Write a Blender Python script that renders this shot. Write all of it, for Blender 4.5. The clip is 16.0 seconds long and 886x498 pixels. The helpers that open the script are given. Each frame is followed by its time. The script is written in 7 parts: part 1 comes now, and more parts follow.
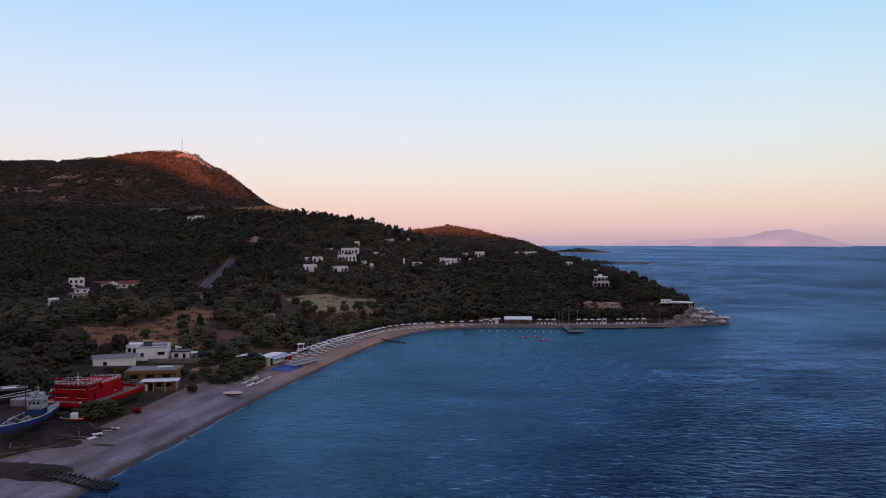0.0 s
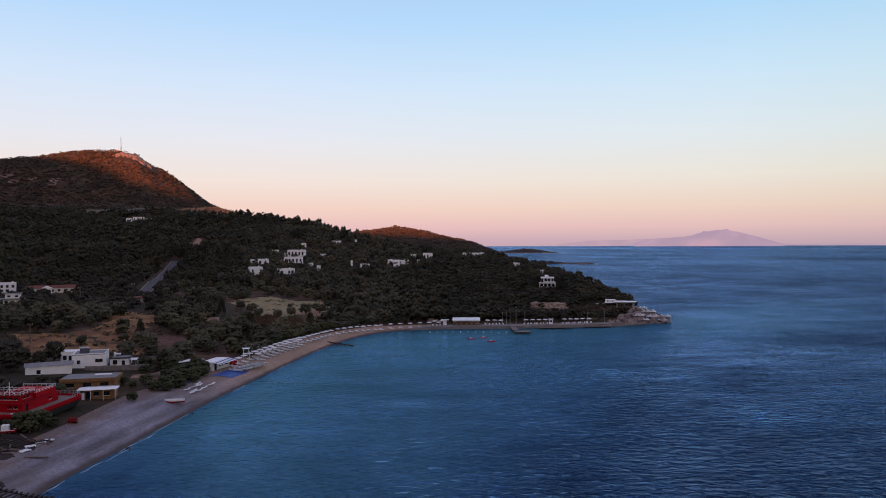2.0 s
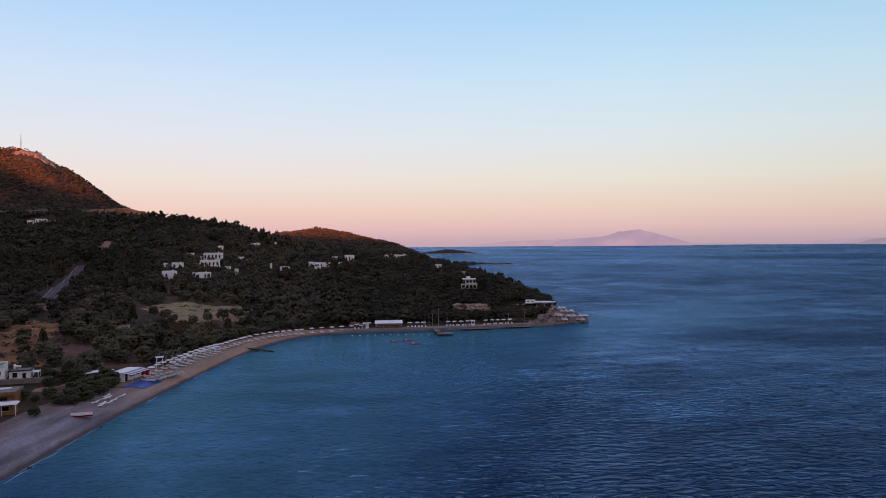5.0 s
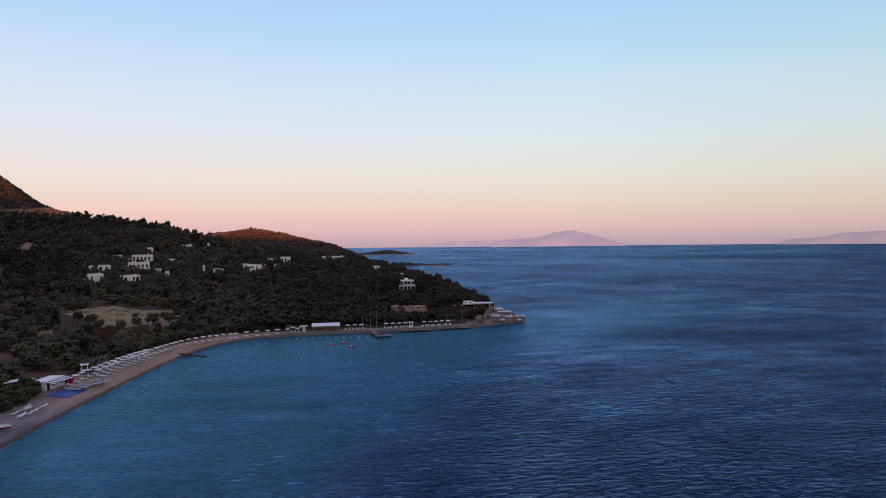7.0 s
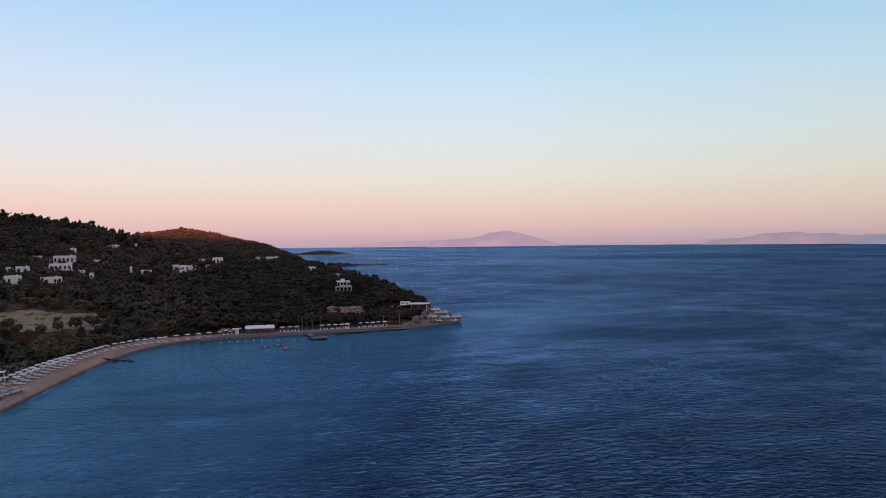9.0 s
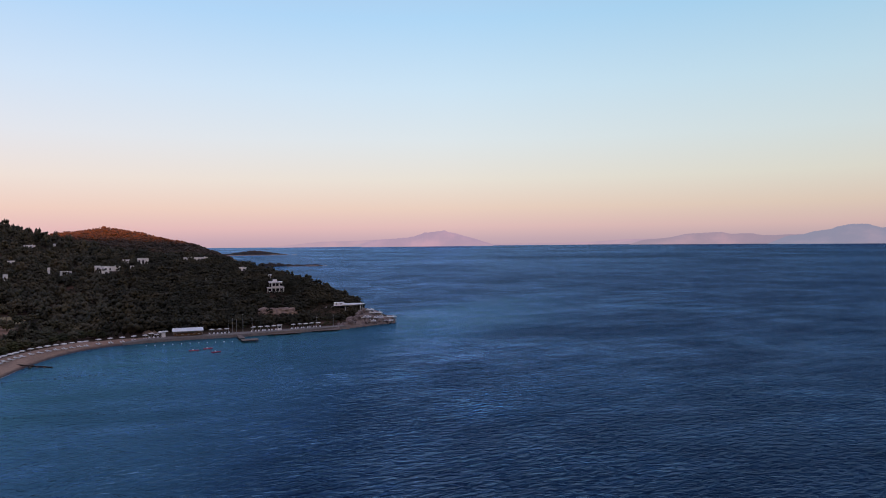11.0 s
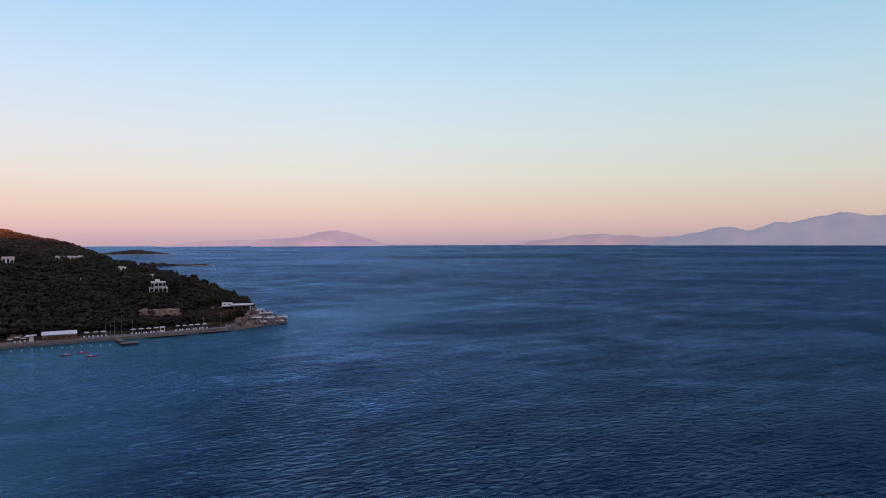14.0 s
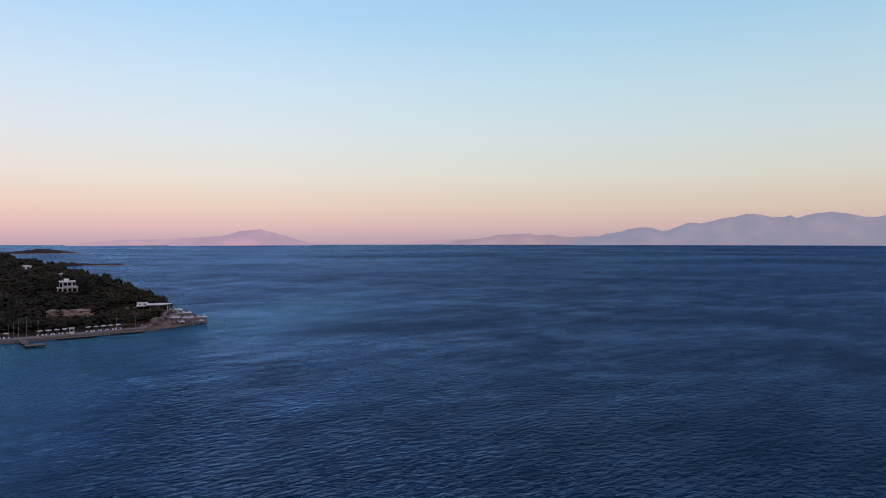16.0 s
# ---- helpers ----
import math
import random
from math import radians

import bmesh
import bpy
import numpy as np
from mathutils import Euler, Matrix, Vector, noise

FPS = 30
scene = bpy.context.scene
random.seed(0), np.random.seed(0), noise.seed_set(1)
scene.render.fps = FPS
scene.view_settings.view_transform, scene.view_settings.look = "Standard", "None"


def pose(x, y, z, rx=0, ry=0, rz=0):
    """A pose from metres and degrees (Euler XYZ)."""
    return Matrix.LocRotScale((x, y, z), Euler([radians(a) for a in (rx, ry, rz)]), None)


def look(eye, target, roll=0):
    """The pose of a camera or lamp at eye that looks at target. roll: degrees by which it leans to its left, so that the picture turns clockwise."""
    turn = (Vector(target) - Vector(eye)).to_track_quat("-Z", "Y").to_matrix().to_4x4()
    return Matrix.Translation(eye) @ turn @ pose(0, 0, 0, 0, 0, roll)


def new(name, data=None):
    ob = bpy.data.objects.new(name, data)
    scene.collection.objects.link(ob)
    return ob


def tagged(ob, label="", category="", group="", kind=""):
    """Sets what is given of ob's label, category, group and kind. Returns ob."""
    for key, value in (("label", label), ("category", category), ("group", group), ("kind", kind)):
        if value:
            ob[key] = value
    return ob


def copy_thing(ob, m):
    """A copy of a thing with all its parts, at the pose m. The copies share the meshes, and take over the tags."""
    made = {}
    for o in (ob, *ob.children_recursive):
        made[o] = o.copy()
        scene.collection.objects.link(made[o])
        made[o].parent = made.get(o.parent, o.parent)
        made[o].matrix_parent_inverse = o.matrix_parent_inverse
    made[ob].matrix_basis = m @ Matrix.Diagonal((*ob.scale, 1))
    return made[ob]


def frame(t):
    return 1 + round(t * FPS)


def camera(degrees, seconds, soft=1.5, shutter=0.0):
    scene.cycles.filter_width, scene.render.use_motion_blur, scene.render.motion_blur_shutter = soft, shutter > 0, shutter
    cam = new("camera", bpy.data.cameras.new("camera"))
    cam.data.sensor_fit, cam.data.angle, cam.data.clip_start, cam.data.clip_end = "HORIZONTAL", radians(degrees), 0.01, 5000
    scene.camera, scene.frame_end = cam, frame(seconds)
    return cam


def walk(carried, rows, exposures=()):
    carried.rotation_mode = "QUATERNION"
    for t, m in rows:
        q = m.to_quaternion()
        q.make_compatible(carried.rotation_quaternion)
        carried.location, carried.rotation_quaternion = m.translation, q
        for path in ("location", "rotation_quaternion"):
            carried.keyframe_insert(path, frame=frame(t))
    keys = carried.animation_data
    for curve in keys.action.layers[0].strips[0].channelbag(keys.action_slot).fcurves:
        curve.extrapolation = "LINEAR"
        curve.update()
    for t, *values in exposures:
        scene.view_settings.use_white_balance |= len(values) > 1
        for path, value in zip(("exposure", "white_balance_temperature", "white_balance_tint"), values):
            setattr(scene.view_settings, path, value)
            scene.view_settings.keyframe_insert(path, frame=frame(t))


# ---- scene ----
# ---- camera and its walk: hovering over the bay, turning to the right ----
cam = camera(64.44, 16.0, soft=1.0)
# seconds, x, y, z, bearing to the right, pitch, roll
ROWS = [
    (0.0, 0.00, 0.00, 40.00, 0.052, -0.712, -0.120),
    (0.5, 0.02, 0.04, 40.06, 0.893, -0.697, -0.154),
    (1.0, 0.03, 0.08, 40.15, 2.007, -0.681, -0.206),
    (1.5, 0.05, 0.12, 40.25, 3.162, -0.668, -0.258),
    (2.0, 0.06, 0.17, 40.35, 4.282, -0.658, -0.316),
    (2.5, 0.08, 0.21, 40.47, 5.348, -0.653, -0.373),
    (3.0, 0.10, 0.25, 40.61, 6.379, -0.654, -0.422),
    (3.5, 0.12, 0.30, 40.74, 7.374, -0.653, -0.470),
    (4.0, 0.14, 0.34, 40.87, 8.368, -0.653, -0.517),
    (6.5, 0.24, 0.58, 41.51, 14.377, -0.640, -0.630),
    (7.0, 0.26, 0.63, 41.62, 15.653, -0.648, -0.630),
    (7.5, 0.29, 0.68, 41.72, 16.927, -0.657, -0.618),
    (8.0, 0.31, 0.73, 41.80, 18.198, -0.668, -0.604),
    (8.5, 0.34, 0.78, 41.87, 19.494, -0.679, -0.595),
    (9.0, 0.36, 0.83, 41.92, 20.785, -0.694, -0.590),
    (11.5, 0.49, 1.10, 41.91, 27.523, -0.757, -0.550),
    (12.0, 0.52, 1.16, 41.84, 28.952, -0.764, -0.500),
    (12.5, 0.55, 1.21, 41.76, 30.392, -0.771, -0.440),
    (13.0, 0.58, 1.27, 41.64, 31.844, -0.778, -0.370),
    (13.5, 0.61, 1.33, 41.52, 33.295, -0.782, -0.300),
    (14.0, 0.64, 1.39, 41.36, 34.743, -0.791, -0.230),
    (14.5, 0.67, 1.45, 41.18, 36.231, -0.800, -0.180),
    (15.0, 0.70, 1.51, 40.98, 37.685, -0.810, -0.130),
    (15.5, 0.73, 1.57, 40.75, 39.239, -0.824, -0.100),
    (16.0, 0.76, 1.63, 40.51, 40.810, -0.842, -0.100),
]
walk(cam, [(t, pose(x, y, z, 90 + pitch, 0, -yaw) @ pose(0, 0, 0, 0, 0, roll)) for t, x, y, z, yaw, pitch, roll in ROWS],
     [(0, 0.04), (2, 0.03), (4, 0.0), (6.5, -0.02), (16, -0.02)])

# ---- sky and sun: the last light, with the sun just over a ridge behind the camera ----
SUN_TO = radians(5)      # bearing towards which the light travels
SUN_UP = radians(3.0)

world = bpy.data.worlds.new("dusk_sky")
scene.world = world
world.use_nodes = True
wn, wl = world.node_tree.nodes, world.node_tree.links
wn.clear()
w_out = wn.new("ShaderNodeOutputWorld")
w_tex = wn.new("ShaderNodeTexCoord")
w_sep = wn.new("ShaderNodeSeparateXYZ")
w_ramp = wn.new("ShaderNodeValToRGB")
w_map = wn.new("ShaderNodeMapRange")
w_map.inputs["From Min"].default_value, w_map.inputs["From Max"].default_value = -0.02, 0.60
wl.new(w_tex.outputs["Generated"], w_sep.inputs[0])
wl.new(w_sep.outputs["Z"], w_map.inputs["Value"])
wl.new(w_map.outputs[0], w_ramp.inputs[0])
SKY = [(-0.02, (0.50, 0.33, 0.42)), (0.0, (0.62, 0.41, 0.49)), (0.018, (0.80, 0.505, 0.53)), (0.045, (0.87, 0.62, 0.565)), (0.085, (0.865, 0.742, 0.71)),
       (0.14, (0.78, 0.785, 0.865)), (0.21, (0.65, 0.77, 0.95)), (0.30, (0.46, 0.68, 0.97)), (0.45, (0.39, 0.48, 0.77)), (0.60, (0.43, 0.41, 0.64))]
els = w_ramp.color_ramp.elements
while len(els) < len(SKY):
    els.new(0.5)
for e, (z, c) in zip(els, SKY):
    e.position, e.color = (z + 0.02) / 0.62, (*c, 1)
# towards the sunset the sky is warmer and brighter low down
W_SKY = [(-0.02, (0.60, 0.34, 0.24)), (0.03, (1.45, 0.68, 0.36)), (0.10, (1.30, 0.80, 0.54)), (0.22, (0.95, 0.74, 0.64)), (0.40, (0.64, 0.53, 0.66)), (0.60, (0.45, 0.40, 0.64))]
w_ramp2 = wn.new("ShaderNodeValToRGB")
while len(w_ramp2.color_ramp.elements) < len(W_SKY):
    w_ramp2.color_ramp.elements.new(0.5)
for e, (z, c) in zip(w_ramp2.color_ramp.elements, W_SKY):
    e.position, e.color = (z + 0.02) / 0.62, (*c, 1)
wl.new(w_map.outputs[0], w_ramp2.inputs[0])
w_dot = wn.new("ShaderNodeVectorMath")
w_dot.operation = "DOT_PRODUCT"
w_dot.inputs[1].default_value = (-math.sin(SUN_TO), -math.cos(SUN_TO), 0)
wl.new(w_tex.outputs["Generated"], w_dot.inputs[0])
w_west = wn.new("ShaderNodeMapRange")
w_west.interpolation_type = "SMOOTHSTEP"
w_west.inputs["From Min"].default_value, w_west.inputs["From Max"].default_value = -0.35, 0.75
wl.new(w_dot.outputs["Value"], w_west.inputs["Value"])
w_mix = wn.new("ShaderNodeMix")
w_mix.data_type = "RGBA"
wl.new(w_west.outputs[0], w_mix.inputs[0])
wl.new(w_ramp.outputs[0], w_mix.inputs[6])
wl.new(w_ramp2.outputs[0], w_mix.inputs[7])
w_belt = wn.new("ShaderNodeBackground")
w_belt.inputs["Strength"].default_value = 0.92
w_side = wn.new("ShaderNodeVectorMath")
w_side.operation = "DOT_PRODUCT"
w_side.inputs[1].default_value = (math.sin(radians(95)), math.cos(radians(95)), 0)
wl.new(w_tex.outputs["Generated"], w_side.inputs[0])
w_dim = wn.new("ShaderNodeMapRange")
w_dim.inputs["From Min"].default_value, w_dim.inputs["From Max"].default_value = 0.36, 0.88
w_dim.inputs["To Min"].default_value, w_dim.inputs["To Max"].default_value = 0.95, 0.85
wl.new(w_side.outputs["Value"], w_dim.inputs["Value"])
wl.new(w_dim.outputs[0], w_belt.inputs["Strength"])
w_tint = wn.new("ShaderNodeMix")
w_tint.data_type, w_tint.blend_type = "RGBA", "MULTIPLY"
w_fac = wn.new("ShaderNodeMapRange")
w_fac.inputs["From Min"].default_value, w_fac.inputs["From Max"].default_value = -0.25, 0.75
wl.new(w_side.outputs["Value"], w_fac.inputs["Value"])
wl.new(w_fac.outputs[0], w_tint.inputs[0])
wl.new(w_mix.outputs[2], w_tint.inputs[6])
w_tint.inputs[7].default_value = (0.89, 1.01, 0.955, 1)
wl.new(w_tint.outputs[2], w_belt.inputs["Color"])
w_sky = wn.new("ShaderNodeTexSky")
w_sky.sky_type, w_sky.sun_disc = "NISHITA", False
w_sky.sun_elevation, w_sky.sun_rotation = SUN_UP, SUN_TO + math.pi
w_nish = wn.new("ShaderNodeBackground")
w_nish.inputs["Strength"].default_value = 0.02
wl.new(w_sky.outputs[0], w_nish.inputs["Color"])
w_add = wn.new("ShaderNodeAddShader")
wl.new(w_belt.outputs[0], w_add.inputs[0])
wl.new(w_nish.outputs[0], w_add.inputs[1])
wl.new(w_add.outputs[0], w_out.inputs["Surface"])

sun = new("sun", bpy.data.lights.new("sun", "SUN"))
sun.data.energy, sun.data.angle, sun.data.color = 12.0, radians(0.6), (1.0, 0.27, 0.09)
sun.matrix_world = look((0, 0, 0), (math.sin(SUN_TO) * math.cos(SUN_UP), math.cos(SUN_TO) * math.cos(SUN_UP), -math.sin(SUN_UP)))


# ---- materials ----
def shader(name, rough=0.8, metal=0.0, spec=0.3):
    m = bpy.data.materials.new(name)
    m.use_nodes = True
    n = m.node_tree.nodes
    b = n["Principled BSDF"]
    b.inputs["Roughness"].default_value, b.inputs["Metallic"].default_value = rough, metal
    b.inputs["Specular IOR Level"].default_value = spec
    return m, n, m.node_tree.links, b


def noise_node(n, l, scale, detail=4, coords="Object", rough=0.55):
    tex = n.new("ShaderNodeTexNoise")
    tex.inputs["Scale"].default_value, tex.inputs["Detail"].default_value, tex.inputs["Roughness"].default_value = scale, detail, rough
    if coords == "World":
        geo = n.new("ShaderNodeNewGeometry")
        l.new(geo.outputs["Position"], tex.inputs["Vector"])
    else:
        co = n.new("ShaderNodeTexCoord")
        l.new(co.outputs[coords], tex.inputs["Vector"])
    return tex.outputs["Fac"]


def ramp(n, l, value, stops):
    r = n.new("ShaderNodeValToRGB")
    el = r.color_ramp.elements
    while len(el) < len(stops):
        el.new(0.5)
    for e, (p, c) in zip(el, stops):
        e.position, e.color = p, (*c, 1)
    l.new(value, r.inputs[0])
    return r.outputs[0]


def mix(n, l, fac, a, b, mode="MIX"):
    x = n.new("ShaderNodeMix")
    x.data_type, x.blend_type = "RGBA", mode
    for sock, v in ((x.inputs[0], fac), (x.inputs[6], a), (x.inputs[7], b)):
        if isinstance(v, (int, float)):
            sock.default_value = v
        elif isinstance(v, tuple):
            sock.default_value = (*v, 1)
        else:
            l.new(v, sock)
    return x.outputs[2]


def bump(n, l, b, value, strength, distance):
    x = n.new("ShaderNodeBump")
    x.inputs["Strength"].default_value, x.inputs["Distance"].default_value = strength, distance
    l.new(value, x.inputs["Height"])
    l.new(x.outputs[0], b.inputs["Normal"])
    return x


def worn(name, color, rough=0.7, metal=0.0, grain=6.0, amount=0.25, spec=0.3, coords="World"):
    """A plain surface with stains at a large and a small scale and a light relief."""
    m, n, l, b = shader(name, rough, metal, spec)
    dark = tuple(c * (1 - amount) for c in color)
    light = tuple(min(1, c * (1 + amount * 0.5)) for c in color)
    fine, broad = noise_node(n, l, grain, 5, coords), noise_node(n, l, grain * 0.13, 3, coords)
    c1 = ramp(n, l, fine, [(0.3, dark), (0.7, light)])
    c2 = mix(n, l, ramp(n, l, broad, [(0.35, (0, 0, 0)), (0.7, (0.6, 0.6, 0.6))]), c1, tuple(c * (1 - amount * 1.3) for c in color))
    l.new(c2, b.inputs["Base Color"])
    bump(n, l, b, fine, 0.25, 0.02)
    return m


def foliage(name, colors):
    """Leaves: each tree with its own tint, each clump a little lighter or darker."""
    m, n, l, b = shader(name, 0.75, 0, 0.15)
    att = n.new("ShaderNodeAttribute")
    att.attribute_name = "tint"
    info = n.new("ShaderNodeObjectInfo")
    add = n.new("ShaderNodeMath")
    add.operation = "FRACT"
    two = n.new("ShaderNodeMath")
    two.operation = "ADD"
    l.new(att.outputs["Fac"], two.inputs[0])
    l.new(info.outputs["Random"], two.inputs[1])
    l.new(two.outputs[0], add.inputs[0])
    base = ramp(n, l, add.outputs[0], [(i / (len(colors) - 1), (c[0] * 0.96, c[1] * 0.92, c[2] * 0.97)) for i, c in enumerate(colors)])
    geo = n.new("ShaderNodeNewGeometry")
    isl = ramp(n, l, geo.outputs["Random Per Island"], [(0.0, (0.88, 0.88, 0.88)), (1.0, (1.14, 1.13, 1.11))])
    stand = ramp(n, l, noise_node(n, l, 0.045, 3, "World"), [(0.34, (0.72, 0.78, 0.80)), (0.50, (1.0, 1.0, 1.0)), (0.66, (1.42, 1.30, 1.14))])
    l.new(mix(n, l, 1.0, mix(n, l, 1.0, base, isl, "MULTIPLY"), stand, "MULTIPLY"), b.inputs["Base Color"])
    return m


M = {}
M["pine"] = foliage("pine_leaves", [(0.020, 0.022, 0.014), (0.032, 0.033, 0.019), (0.041, 0.039, 0.022), (0.025, 0.027, 0.017)])
M["pine_light"] = foliage("light_pine_leaves", [(0.035, 0.038, 0.026), (0.056, 0.057, 0.036), (0.070, 0.066, 0.043), (0.045, 0.047, 0.032)])
M["pine_head"] = foliage("headland_pine_leaves", [(0.023, 0.025, 0.016), (0.036, 0.037, 0.022), (0.046, 0.044, 0.026), (0.029, 0.031, 0.020)])
M["olive_dark"] = foliage("dark_olive_leaves", [(0.030, 0.029, 0.020), (0.044, 0.041, 0.028), (0.026, 0.026, 0.018), (0.052, 0.047, 0.034)])
M["olive"] = foliage("olive_leaves", [(0.058, 0.060, 0.036), (0.082, 0.082, 0.052), (0.050, 0.054, 0.032), (0.098, 0.095, 0.062)])
M["scrub"] = foliage("scrub_leaves", [(0.051, 0.051, 0.026), (0.083, 0.063, 0.035), (0.057, 0.057, 0.027), (0.102, 0.072, 0.041)])
M["tamarisk"] = foliage("tamarisk_leaves", [(0.040, 0.048, 0.023), (0.056, 0.062, 0.029), (0.034, 0.042, 0.022)])
M["bark"] = worn("bark", (0.10, 0.075, 0.055), 0.9, grain=4)

# soil, dry grass and rubble
m, n, l, b = shader("soil", 0.95, 0, 0.1)
fine, mid, broad = noise_node(n, l, 0.9, 6, "World"), noise_node(n, l, 0.12, 4, "World"), noise_node(n, l, 0.018, 3, "World")
soil = ramp(n, l, mid, [(0.30, (0.036, 0.023, 0.017)), (0.50, (0.072, 0.043, 0.030)), (0.62, (0.125, 0.070, 0.048)), (0.8, (0.165, 0.098, 0.068))])
scrub = ramp(n, l, fine, [(0.35, (0.020, 0.021, 0.013)), (0.65, (0.045, 0.038, 0.024))])
l.new(mix(n, l, ramp(n, l, broad, [(0.42, (0.15, 0.15, 0.15)), (0.60, (0.9, 0.9, 0.9))]), soil, scrub), b.inputs["Base Color"])
bump(n, l, b, fine, 0.6, 0.4)
M["soil"] = m

# beach: wet at the water's edge, shingle and sand above
m, n, l, b = shader("sand", 0.9, 0, 0.2)
geo = n.new("ShaderNodeNewGeometry")
sep = n.new("ShaderNodeSeparateXYZ")
l.new(geo.outputs["Position"], sep.inputs[0])
fine, broad = noise_node(n, l, 1.6, 6, "World"), noise_node(n, l, 0.07, 4, "World")
dry = ramp(n, l, fine, [(0.3, (0.245, 0.158, 0.112)), (0.7, (0.37, 0.255, 0.185))])
grey = ramp(n, l, fine, [(0.3, (0.118, 0.108, 0.122)), (0.7, (0.195, 0.180, 0.204))])
# the boatyard end is greyer shingle, the bathing beach tawny sand
along = n.new("ShaderNodeMapRange")
along.inputs["From Min"].default_value, along.inputs["From Max"].default_value = 172, 222
l.new(sep.outputs["Y"], along.inputs["Value"])
back = n.new("ShaderNodeAttribute")
back.attribute_name = "inland"
# long ridges of shingle thrown up along the shore, and the tracks of vehicles
ridged = n.new("ShaderNodeMapping")
ridged.inputs["Scale"].default_value = (1.0, 0.16, 1.0)
shoreward = n.new("ShaderNodeVectorRotate")
shoreward.rotation_type = "Z_AXIS"
shoreward.inputs["Angle"].default_value = radians(13)
l.new(geo.outputs["Position"], shoreward.inputs["Vector"])
l.new(shoreward.outputs[0], ridged.inputs["Vector"])
drift = n.new("ShaderNodeTexNoise")
drift.inputs["Scale"].default_value, drift.inputs["Detail"].default_value = 0.28, 5
l.new(ridged.outputs[0], drift.inputs["Vector"])
sand = mix(n, l, along.outputs[0], grey, dry)
yard_end = n.new("ShaderNodeMath")
yard_end.operation = "SUBTRACT"
yard_end.inputs[0].default_value = 1.0
l.new(along.outputs[0], yard_end.inputs[1])
drifts = n.new("ShaderNodeMapRange")
drifts.inputs["To Min"].default_value, drifts.inputs["To Max"].default_value = 1.0, 0.25
l.new(along.outputs[0], drifts.inputs["Value"])
sand = mix(n, l, drifts.outputs[0], sand, ramp(n, l, drift.outputs["Fac"], [(0.36, (0.60, 0.59, 0.60)), (0.48, (0.95, 0.95, 0.97)), (0.62, (1.45, 1.46, 1.55))]), "MULTIPLY")
sand = mix(n, l, ramp(n, l, broad, [(0.48, (0, 0, 0)), (0.7, (0.35, 0.35, 0.35))]), sand, (0.15, 0.115, 0.100))
inner = n.new("ShaderNodeMath")
inner.operation = "MULTIPLY_ADD"
l.new(noise_node(n, l, 0.16, 5, "World"), inner.inputs[0])
inner.inputs[1].default_value = 0.9
l.new(back.outputs["Fac"], inner.inputs[2])
part_way = n.new("ShaderNodeMath")
part_way.operation = "MULTIPLY"
l.new(inner.outputs[0], part_way.inputs[0])
part_way.inputs[1].default_value = 0.69
earthy = mix(n, l, 1.0, ramp(n, l, part_way.outputs[0], [(0.0, (0, 0, 0)), (0.74, (0, 0, 0)), (0.86, (0.55, 0.55, 0.55)), (1.0, (1, 1, 1))]), yard_end.outputs[0], "MULTIPLY")
sand = mix(n, l, earthy, sand, ramp(n, l, fine, [(0.3, (0.105, 0.070, 0.056)), (0.7, (0.200, 0.135, 0.105))]))
wet = n.new("ShaderNodeMapRange")
wet.inputs["From Min"].default_value, wet.inputs["From Max"].default_value = 0.40, 0.78
damp = n.new("ShaderNodeMath")
damp.operation = "MULTIPLY_ADD"
l.new(noise_node(n, l, 0.25, 3, "World"), damp.inputs[0])
damp.inputs[1].default_value = 0.45
l.new(sep.outputs["Z"], damp.inputs[2])
l.new(damp.outputs[0], wet.inputs["Value"])
l.new(mix(n, l, wet.outputs[0], (0.070, 0.053, 0.050), sand), b.inputs["Base Color"])
bump(n, l, b, fine, 0.5, 0.12)
M["sand"] = m

# sea: clear and greenish over the shallow sand of the bay, deep blue outside
m, n, l, b = shader("sea_water", 0.6, 0, 0.0)
geo = n.new("ShaderNodeNewGeometry")
deep = n.new("ShaderNodeAttribute")
deep.attribute_name = "depth"
depth_n = n.new("ShaderNodeMapRange")
depth_n.inputs["From Max"].default_value = 400
l.new(deep.outputs["Fac"], depth_n.inputs["Value"])
addn = n.new("ShaderNodeMath")
addn.operation = "MULTIPLY_ADD"
l.new(noise_node(n, l, 0.016, 4, "World"), addn.inputs[0])
addn.inputs[1].default_value = 0.16
l.new(depth_n.outputs[0], addn.inputs[2])
col = ramp(n, l, addn.outputs[0], [(0.06, (0.047, 0.143, 0.138)), (0.25, (0.039, 0.124, 0.128)), (0.45, (0.0260, 0.084, 0.108)), (0.66, (0.0200, 0.0630, 0.0960)), (0.85, (0.0088, 0.0275, 0.058)), (1.0, (0.0030, 0.0100, 0.030))])
# ripples driven by the wind up the bay: long low crests, finer ones on their backs
turned = n.new("ShaderNodeVectorRotate")
turned.rotation_type = "Z_AXIS"
turned.inputs["Angle"].default_value = radians(4)
l.new(geo.outputs["Position"], turned.inputs["Vector"])
mp = n.new("ShaderNodeMapping")
mp.inputs["Scale"].default_value = (0.60, 1.0, 1.0)
l.new(turned.outputs[0], mp.inputs["Vector"])
broad_mp = n.new("ShaderNodeMapping")
broad_mp.inputs["Scale"].default_value = (0.95, 1.0, 1.0)
l.new(turned.outputs[0], broad_mp.inputs["Vector"])
w1, w2, w3, w4 = (n.new("ShaderNodeTexNoise") for _ in range(4))
